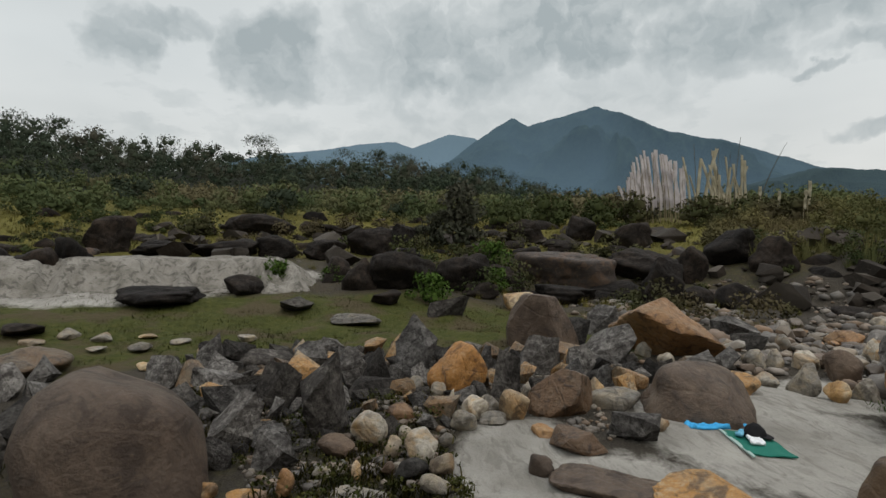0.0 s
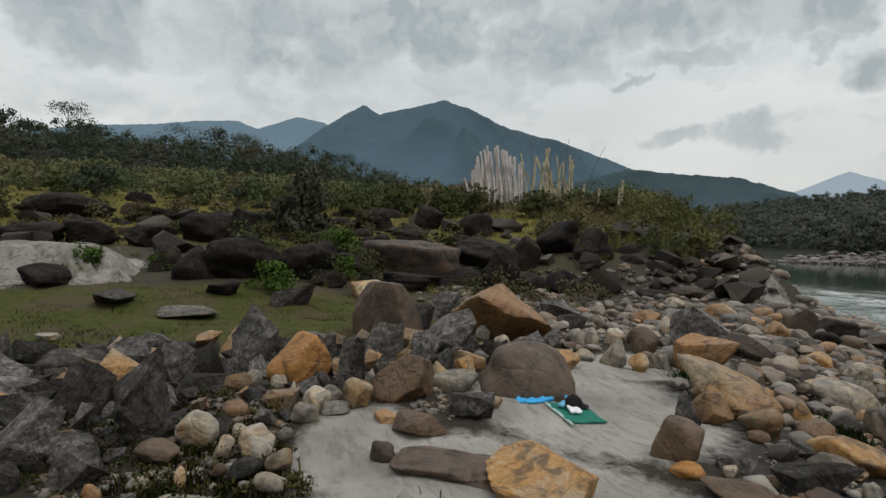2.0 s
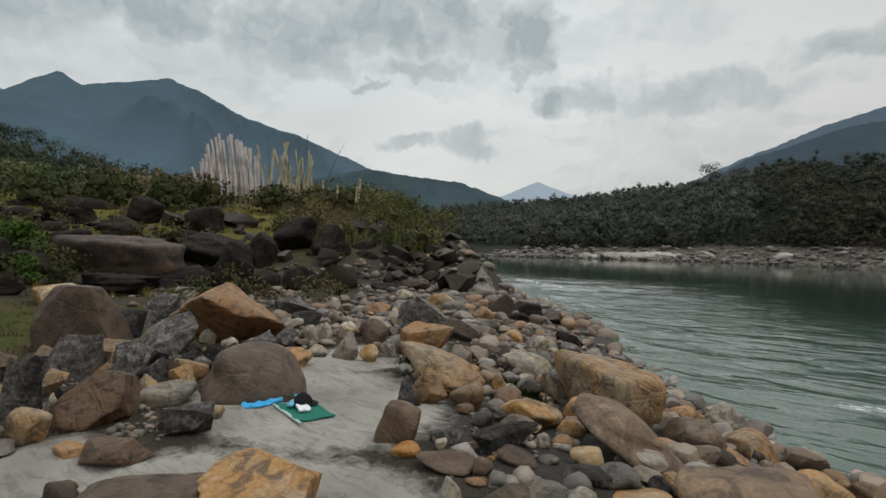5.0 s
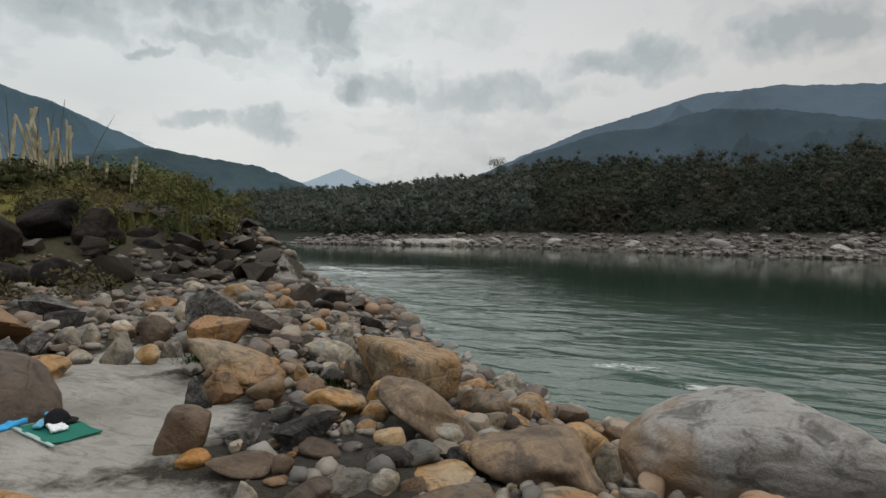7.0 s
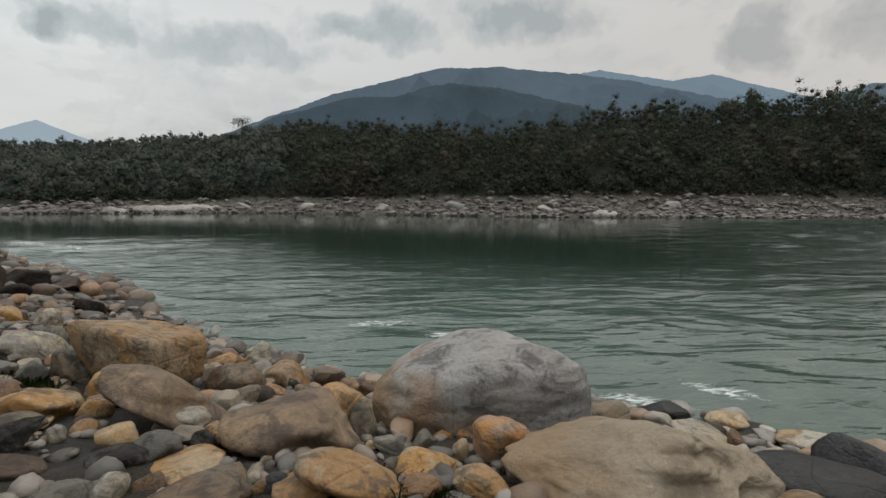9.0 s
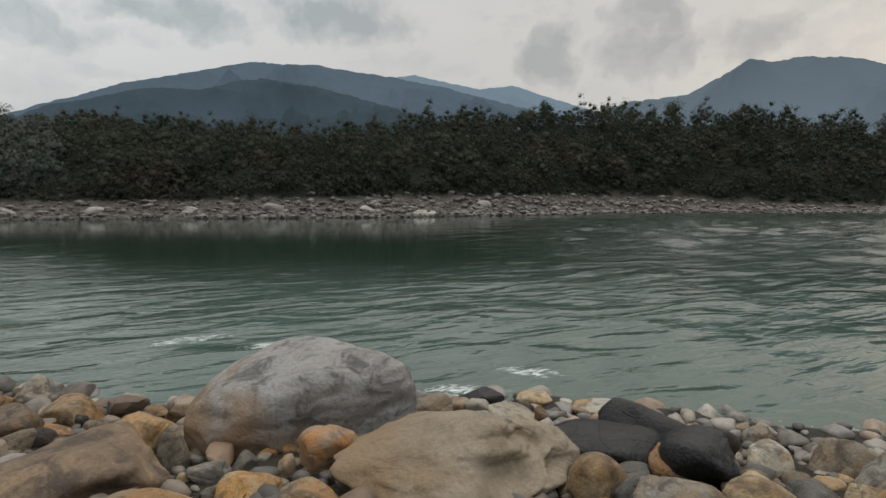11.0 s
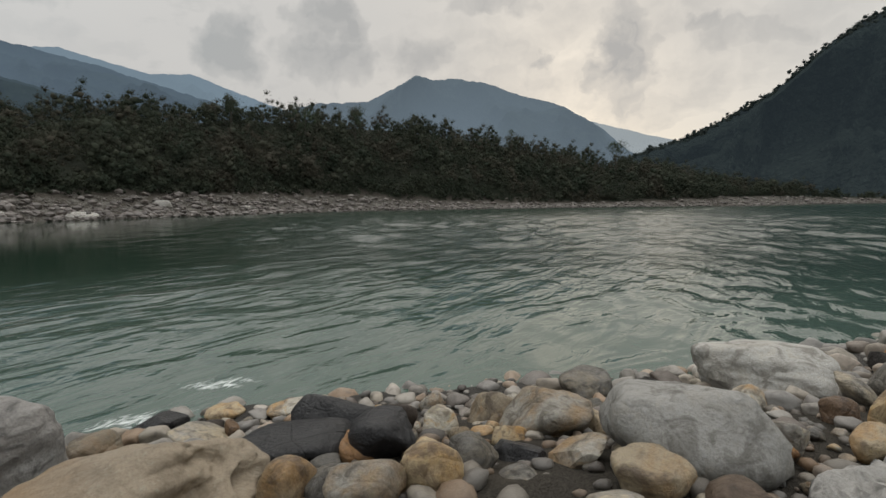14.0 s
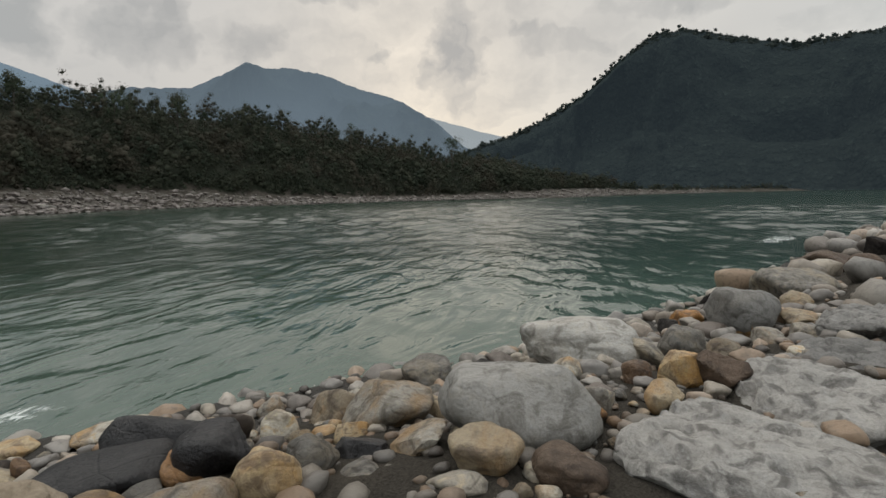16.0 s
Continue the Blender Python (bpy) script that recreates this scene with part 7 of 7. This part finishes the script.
def meshed(name, vf, mat, smooth=False):
    me = mesh_of(name, vf[0], vf[1], smooth or len(vf) > 2)
    if len(vf) > 2:
        soften(me, vf[2])
    me.materials.append(mat)
    return me


def build_skyline_trees():
    rng = np.random.default_rng(21)
    kinds = []
    for k in range(6):
        h, w = 10.0, (6.5, 5.0, 7.5, 4.5, 6.0, 5.5)[k]
        kinds.append((meshed("trunk", wood(rng, h, w, 0.16, 7), BARK), meshed("crown", crown(rng, h, w, 9, (0.35, 0.5, 0.4, 0.3, 0.55, 0.3)[k], 900, 0.14, 0.3 * (k % 2), 1.0), LEFT_LEAF)))
    for az, el, k in ((-121.5, 11.9, 0), (-118.3, 11.3, 1), (-113.8, 10.1, 3), (-109.5, 9.4, 2), (-107.4, 9.8, 0), (-104.6, 9.4, 5), (-101.3, 11.3, 4), (-99.6, 9.8, 1),
                      (-97.2, 9.3, 3), (-94.8, 9.3, 5), (-92.8, 10.3, 2), (-89.4, 10.7, 1), (-87.6, 10.2, 4), (-86.0, 10.6, 0), (-84.6, 9.2, 5), (-82.3, 9.0, 3),
                      (-78.4, 9.0, 1), (-77.2, 8.9, 4), (-75.2, 8.1, 2), (-116.2, 9.9, 5)):
        r = rng.uniform(108, 122)
        x, y = r * math.sin(radians(az)), r * math.cos(radians(az))
        z = float(surface(x, y)) - 0.3
        s = max(0.35, (math.tan(radians(el)) * r + 1.65 - z) / 10.0)
        assembled("tree", (("trunk", kinds[k][0]), ("crown", kinds[k][1])), pose(x, y, z, 0, 0, rng.uniform(0, 360)) @ Matrix.Scale(s, 4),
                  "tall dark green tree standing on the wooded ridge", "tree", "trees on the ridge")
    for az, el, k in ((-12.4, 8.1, 4), (49.7, 10.0, 1), (76.7, 5.9, 4), (37.5, 10.6, 1), (44.6, 10.2, 5), (66.0, 7.6, 3), (28.6, 9.9, 0)):
        r = 165 if az < 60 else 205
        x, y = r * math.sin(radians(az)), r * math.cos(radians(az))
        z = float(land(x, y)[0]) - 0.3
        s = max(0.5, (math.tan(radians(el)) * r + 1.65 - z) / 10.0)
        assembled("tree", (("trunk", kinds[k][0]), ("crown", kinds[k][1])), pose(x, y, z, 0, 0, rng.uniform(0, 360)) @ Matrix.Diagonal((0.6 * s, 0.6 * s, s, 1)),
                  "slender tree rising above the far bank forest", "tree", "trees over the far bank")


build_skyline_trees()


def build_shrubs():
    rng = np.random.default_rng(22)

    def kind(h, w, mat, clumps, size, solid=False):
        stems = []
        for _ in range(6):
            a = rng.uniform(0, 6.28)
            k = np.linspace(0, 1, 4)[:, None]
            stems.append(tube(k * [math.cos(a) * w * 0.25, math.sin(a) * w * 0.25, h * 0.8], 0.02 * h * (1.1 - k[:, 0]), 5))
        return meshed("stem", quads_to_tris(*joined(stems)), BARK), meshed("foliage", crown(rng, h, w, 8, 0.0, clumps, size, 0.5 * solid, 1.2), mat)
    feather = kind(3.4, 2.3, LEFT_LEAF, 1900, 0.1)
    fresh = kind(1.0, 1.5, FRESH_LEAF, 900, 0.06)
    low = kind(1.2, 1.7, BUSH_LEAF, 1000, 0.07, True)
    dark = kind(2.0, 2.0, LEFT_LEAF, 1100, 0.10, True)
    for n, (k, x, y, s, label) in enumerate((
            (feather, -23.6, 3.6, 1.0, "tall feathery dark green bush among the ledge rocks"),
            (feather, -24.4, 2.4, 0.6, "feathery dark green bush among the ledge rocks"),
            (fresh, -13.6, 1.3, 0.8, "fresh green leafy plant at the foot of the ledge"),
            (fresh, -19.6, 4.3, 1.1, "fresh green leafy plant on the ledge"),
            (fresh, -15.6, -2.8, 0.75, "fresh green leafy plant on the silt bank"),
            (fresh, -17.2, 3.9, 0.8, "fresh green leafy plant between dark rocks"),
            (fresh, -16.3, -1.4, 0.5, "fresh green leafy plant on the silt bank"),
            (low, -17.0, -3.4, 0.45, "low green bush on the silt bank"),
            (low, -30.5, 7.5, 1.2, "green bush on the grassy terrace"), (low, -31, 10.5, 1.4, "green bush on the grassy terrace"),
            (low, -29.5, 12.8, 1.3, "green bush on the grassy terrace"), (low, -30, 15, 1.4, "green bush on the grassy terrace"),
            (dark, -33, 17.8, 0.95, "dark green bush beside the banner poles"), (dark, -31.5, 16.6, 0.7, "dark green bush beside the banner poles"),
            (low, -27.5, 17.8, 1.2, "yellowing bush in front of the banner poles"), (low, -26.3, 18.6, 1.1, "yellowing bush in front of the banner poles"),
            (low, -25, 19.6, 1.2, "green bush on the bank's crest"), (low, -24, 21, 1.2, "green bush on the bank's crest"),
            (dark, -37, 2.5, 0.8, "dark green bush on the terrace"), (dark, -36, -6, 0.9, "dark green bush on the terrace"),
            (dark, -38, -16, 1.0, "dark green bush on the terrace"), (dark, -36, -20.5, 1.1, "dark green bush on the terrace"),
            (low, -28, -3, 0.7, "low bush on the grassy terrace"), (low, -27, -8.5, 0.8, "low bush on the grassy terrace"), (low, -33, 4.5, 1.1, "green bush on the grassy terrace"))):
        assembled("bush", (("stem", k[0]), ("foliage", k[1])), pose(x, y, float(surface(x, y)) - 0.06, 0, 0, 47 * n) @ Matrix.Scale(s, 4), label, "bush", "bushes on the terrace")


build_shrubs()


def cloth_material(name, a, b):
    m, t, add = material(name)
    p = add("ShaderNodeTexCoord").outputs["Object"]
    n = add("ShaderNodeTexNoise", Vector=p, Scale=2.5, Detail=5.0).outputs[0]
    w = add("ShaderNodeTexNoise", Vector=p, Scale=90.0, Detail=2.0).outputs[0]
    c = mix(add, ramp(add, n, (0.35, 0.0), (0.7, 1.0)), a, b)
    finish(t, add, c, 0.85, math_node(add, "ADD", n, math_node(add, "MULTIPLY", w, 0.15)), 0.3, 0.02)
    return m


WHITE_FLAG = cloth_material("bleached_banner_cloth", (0.62, 0.58, 0.58), (0.48, 0.43, 0.44))
CREAM_FLAG = cloth_material("yellowed_banner_cloth", (0.46, 0.42, 0.31), (0.34, 0.31, 0.22))
BAMBOO = cloth_material("dry_bamboo", (0.30, 0.26, 0.16), (0.20, 0.17, 0.11))
OLD_BAMBOO = cloth_material("dark_old_bamboo", (0.075, 0.07, 0.055), (0.12, 0.11, 0.08))


def build_banners():
    """Tall prayer banners: a long strip of cloth along each bamboo pole."""
    rng = np.random.default_rng(23)

    def pole(h, lean, girth=0.035):
        k = np.linspace(0, 1, 9)
        return quads_to_tris(*tube(np.stack([lean * k ** 1.6, 0 * k, h * k], 1), girth * (1 - 0.6 * k), 6))

    def strip(h, lean, width, low):
        k = np.linspace(low, 0.985, 16)
        u = np.linspace(0, 1, 4)
        kk, uu = np.meshgrid(k, u, indexing="ij")
        x = lean * kk ** 1.6 + uu * width * (1 + 0.15 * np.sin(kk * 9 + lean * 7))
        y = 0.04 * np.sin(kk * 14 + uu * 3 + h) * uu + 0.03 * np.sin(kk * 31)
        front = np.stack([x, y, kk * h], -1).reshape(-1, 3)
        i, j = np.meshgrid(np.arange(15), np.arange(3), indexing="ij")
        f = np.stack([i * 4 + j, i * 4 + j + 1, (i + 1) * 4 + j + 1, (i + 1) * 4 + j], -1).reshape(-1, 4)
        return quads_to_tris(*joined([(front, f), (front + [0, 0.006, 0], f[:, ::-1])]))

    def banner(az, r, top, lean, width, cloth, stick, label, low=0.2):
        x, y = r * math.sin(radians(az)), r * math.cos(radians(az))
        z = float(surface(x, y)) - 0.1
        h = math.tan(radians(top)) * r + 1.65 - z
        parts = [("pole", meshed("pole", pole(h, lean), stick, True))]
        if cloth:
            parts.append(("cloth", meshed("cloth", strip(h, lean, width, low), cloth, True)))
        assembled("banner_pole", parts, pose(x, y, z, 0, 0, -az), label, "prayer banner", "banners on the terrace")
    for i in range(36):
        az = -63.4 + i * 0.148 + rng.normal() * 0.05
        top = np.interp(i, (0, 4, 9, 18, 26, 35), (6.6, 8.1, 9.4, 9.8, 9.3, 8.2)) + rng.normal() * 0.25
        banner(az, 36 + rng.uniform(-1.6, 1.6), top, -0.28 + rng.normal() * 0.16, rng.uniform(0.12, 0.2), WHITE_FLAG, BAMBOO, "tall bleached white prayer banner on a bamboo pole")
    for i in range(20):
        az = -58.5 + 5.6 * rng.random()
        top = rng.uniform(6.4, 9.9) - 0.5 * (i % 3 == 0)
        banner(az, 35 + rng.uniform(-1.5, 2.5), top, rng.normal() * 0.5 - 0.1, rng.uniform(0.08, 0.17), CREAM_FLAG, BAMBOO, "weathered cream prayer banner on a leaning bamboo pole", 0.15)
    for az, r, top, lean in ((-53.9, 35, 10.7, 0.35), (-52.0, 36, 9.9, 1.5), (-57.0, 37, 10.4, -0.2), (-55.3, 36, 9.9, 0.1), (-54.6, 36, 9.4, 0.3)):
        banner(az, r, top, lean, 0, None, OLD_BAMBOO, "bare dark bamboo pole leaning beside the banners")
    for az, r, top in ((-51.9, 33, 6.1), (-48.4, 31, 5.6), (-48.1, 31, 6.4), (-50.4, 32, 5.6)):
        banner(az, r, top, 0.05, 0.12, CREAM_FLAG, BAMBOO, "short weathered prayer banner above the bank's scrub", 0.5)


build_banners()


# ---- grass and moss ----
def blades(name, label, mat, x, y, tall, rng):
    n = len(x)
    z = surface(x, y)
    a = rng.uniform(0, 6.28, n)
    h = tall * rng.uniform(0.3, 1.2, n)
    out = h * rng.uniform(0.3, 1.6, n)
    base = np.stack([x, y, z - 0.01], 1)
    side = np.stack([-np.sin(a), np.cos(a), 0 * a], 1) * (0.05 * h + 0.0015)[:, None]
    mid = base + np.stack([np.cos(a) * out * 0.4, np.sin(a) * out * 0.4, h * 0.7], 1)
    tip = base + np.stack([np.cos(a) * out, np.sin(a) * out, h * rng.uniform(0.5, 1.0, n)], 1)
    v = np.stack([base - side, base + side, mid - side * 0.7, mid + side * 0.7, tip], 1).reshape(-1, 3)
    i = np.arange(n)[:, None] * 5
    f = np.concatenate([i + [0, 1, 3], i + [0, 3, 2], i + [2, 3, 4]], 1).reshape(-1, 3)
    ob = put(name, v, f, mat)
    soften(ob.data, np.repeat(np.stack([0.4 * np.cos(a), 0.4 * np.sin(a), 1 + 0 * a], 1), 5, 0))
    return tagged(ob, label, "grass", kind="stuff")


def tufted(rng, az, r, tufts, each, spread):
    """Points gathered in tufts within a sector of the bank."""
    a, d = np.radians(rng.uniform(*az, tufts)), rng.uniform(*r, tufts)
    c = np.stack([d * np.sin(a), d * np.cos(a)], 1)
    c = c[fbm2(c[:, 0], c[:, 1], 0.8, 3, 71) > -0.2]
    p = np.repeat(c, each, 0) + rng.normal(size=(len(c) * each, 2)) * spread
    return p[:, 0], p[:, 1]


def build_grass():
    rng = np.random.default_rng(24)
    blades("foreground_grass", "short dry olive grass between the stones", GREEN_GRASS, *tufted(rng, (-124, -84), (2.3, 7.2), 620, 26, 0.07), 0.075, rng)
    blades("dry_stalks", "dry tan grass stalks between the stones", DRY_GRASS, *tufted(rng, (-124, -84), (2.3, 7.2), 260, 14, 0.09), 0.11, rng)
    blades("terrace_grass", "short mossy green grass on the lower terrace", GREEN_GRASS, *tufted(rng, (-124, -64), (8.6, 16), 1300, 18, 0.14), 0.06, rng)
    blades("upper_grass", "yellow-green grass on the upper terrace", DRY_GRASS, *tufted(rng, (-124, -48), (22, 36), 1100, 18, 0.35), 0.2, rng)
    weeds = [crown(rng, h, h * 1.6, 3, 0.0, 66, 0.011, False, 1.3) for h in (0.07, 0.1, 0.13)]
    x, y = tufted(rng, (-124, -85), (2.4, 7.0), 130, 2, 0.15)
    z = surface(x, y)
    scatter("weeds", "small tangled olive weeds between the stones", GREEN_GRASS, weeds, [(x[i], y[i], z[i] - 0.01, rng.uniform(0.6, 1.4), rng.uniform(0, 6.28)) for i in range(len(x))], "weeds")
    pts = [(-4.6, 5.9), (-4.2, 6.0), (-4.9, 6.2), (-3.6, 5.9), (-3.2, 5.6), (-5.2, 5.8), (0.35, 3.2), (-2.7, 0.5), (-2.2, 6.0), (-2.9, 0.9), (-1.8, 5.6)]
    p = np.concatenate([np.array(c) + rng.normal(size=(420, 2)) * 0.13 for c in pts])
    blades("moss_tufts", "bright green moss and grass tufts between boulders", FRESH_LEAF, p[:, 0], p[:, 1], 0.09, rng)


build_grass()


# ---- things left on the sand ----
def plain_cloth(name, a, b, rough=0.7):
    m, t, add = material(name)
    p = add("ShaderNodeTexCoord").outputs["Object"]
    n = add("ShaderNodeTexNoise", Vector=p, Scale=14.0, Detail=5.0).outputs[0]
    w = add("ShaderNodeTexNoise", Vector=p, Scale=220.0, Detail=2.0).outputs[0]
    finish(t, add, mix(add, n, a, b), rough, math_node(add, "ADD", n, math_node(add, "MULTIPLY", w, 0.4)), 0.35, 0.01)
    return m


def crumpled(nx, ny, w, d, high, seed, hem=0.012):
    """A sheet of cloth lying in folds, with both faces."""
    u, v = np.meshgrid(np.linspace(-0.5, 0.5, nx), np.linspace(-0.5, 0.5, ny), indexing="ij")
    q = np.stack([u.ravel() * w / 0.1, v.ravel() * d / 0.1, 0 * u.ravel() + seed], 1)
    fold = np.abs(fbm(q, 0.8, 4, seed))
    x = u.ravel() * w * (1 + 0.18 * fbm(q, 0.3, 2, seed + 1))
    y = v.ravel() * d * (1 + 0.30 * fbm(q, 0.3, 2, seed + 2))
    top = np.stack([x, y, hem + high * fold], 1)
    low = np.stack([x, y, 0 * x], 1)
    i, j = np.meshgrid(np.arange(nx - 1), np.arange(ny - 1), indexing="ij")
    f = np.stack([i * ny + j, (i + 1) * ny + j, (i + 1) * ny + j + 1, i * ny + j + 1], -1).reshape(-1, 4)
    rim = [k for k in range(ny)] + [i * ny + ny - 1 for i in range(1, nx)] + [(nx - 1) * ny + k for k in range(ny - 2, -1, -1)] + [i * ny for i in range(nx - 2, 0, -1)]
    n = nx * ny
    walls = np.array([[a, b, b + n, a + n] for a, b in zip(rim, rim[1:] + rim[:1])])
    return np.concatenate([top, low]), np.concatenate([f, f[:, ::-1] + n, walls])


def build_belongings():
    z = float(surface(-4.43, 3.31)) + 0.006
    green = plain_cloth("dark_green_sheet", (0.012, 0.115, 0.085), (0.018, 0.15, 0.11))
    sheet = new("ground_sheet")
    sheet.matrix_basis = pose(-4.43, 3.31, z, 0, 0, -13)
    bm = bmesh.new()
    bmesh.ops.create_grid(bm, x_segments=24, y_segments=16, size=0.5)
    for vert in bm.verts:
        vert.co.x, vert.co.y = vert.co.x * 0.62 + vert.co.y * 0.05, vert.co.y * 0.38
        vert.co.z = 0.012 + 0.006 * math.sin(vert.co.x * 17 + vert.co.y * 9) + 0.004 * math.sin(vert.co.y * 31)
    bmesh.ops.solidify(bm, geom=bm.faces[:], thickness=0.012)
    me = bpy.data.meshes.new("sheet_body")
    bm.to_mesh(me)
    bm.free()
    me.materials.append(green)
    new("sheet_body", me).parent = sheet
    put("folded_edge", *crumpled(26, 5, 0.6, 0.03, 0.008, 5), plain_cloth("pale_hem", (0.25, 0.36, 0.33), (0.4, 0.5, 0.47)), sheet, "pale hem along the sheet").location = (0.01, -0.185, 0.004)
    tagged(sheet, "dark green folded ground sheet spread on the sand", "mat")

    black = plain_cloth("black_cotton", (0.008, 0.008, 0.009), (0.016, 0.016, 0.018), 0.8)
    cap = new("cap")
    cap.matrix_basis = pose(-4.56, 3.40, z + 0.026, 0, -6, 40)
    v, f = BALLS[4]
    dome = v * [0.10, 0.092, 0.115] * (1 + 0.05 * fbm(v, 2.5, 3, 9))[:, None]
    dome[:, 2] = np.maximum(dome[:, 2], 0)
    put("crown_panel", dome, f, black, cap)
    k = np.linspace(-1.25, 1.25, 20)
    rows = [np.stack([0.085 * np.cos(k) + s * 0.075 * np.cos(k * 0.8), 0.085 * np.sin(k) * (1 + 0.05 * s), 0.012 - 0.018 * s + 0 * k + 0.012 * s * k ** 2], 1) for s in (0, 0.5, 1)]
    top = np.concatenate(rows)
    i, j = np.meshgrid(np.arange(2), np.arange(19), indexing="ij")
    q = np.stack([i * 20 + j, (i + 1) * 20 + j, (i + 1) * 20 + j + 1, i * 20 + j + 1], -1).reshape(-1, 4)
    put("brim", *joined([(top, q), (top - [0, 0, 0.004], q[:, ::-1])]), black, cap, "curved black brim")
    v, f = BALLS[2]
    put("top_button", v * 0.008 + [0, 0, 0.117], f, black, cap)
    tagged(cap, "black cotton cap lying on the green sheet", "cap")

    cloth = put("towel", *crumpled(26, 18, 0.22, 0.12, 0.05, 31), plain_cloth("white_towelling", (0.62, 0.64, 0.66), (0.75, 0.77, 0.78)))
    cloth.matrix_basis = pose(-4.43, 3.30, z + 0.026, 0, 0, -25)
    tagged(cloth, "crumpled white towel lying on the green sheet", "cloth")
    cloth = put("scarf", *crumpled(20, 12, 0.12, 0.08, 0.06, 37), plain_cloth("sky_blue_cotton", (0.10, 0.33, 0.50), (0.2, 0.45, 0.6)))
    cloth.matrix_basis = pose(-4.60, 3.28, z + 0.026, 0, 0, -50)
    tagged(cloth, "small crumpled blue scarf beside the cap", "cloth")
    cloth = put("blue_cloth", *crumpled(48, 12, 0.60, 0.13, 0.06, 41), plain_cloth("bright_blue_cotton", (0.035, 0.30, 0.62), (0.08, 0.42, 0.75)))
    cloth.matrix_basis = pose(-4.90, 3.22, float(surface(-4.90, 3.22)) + 0.008, 0, 0, 86)
    tagged(cloth, "bright blue crumpled cloth spread along the sand", "cloth")


build_belongings()
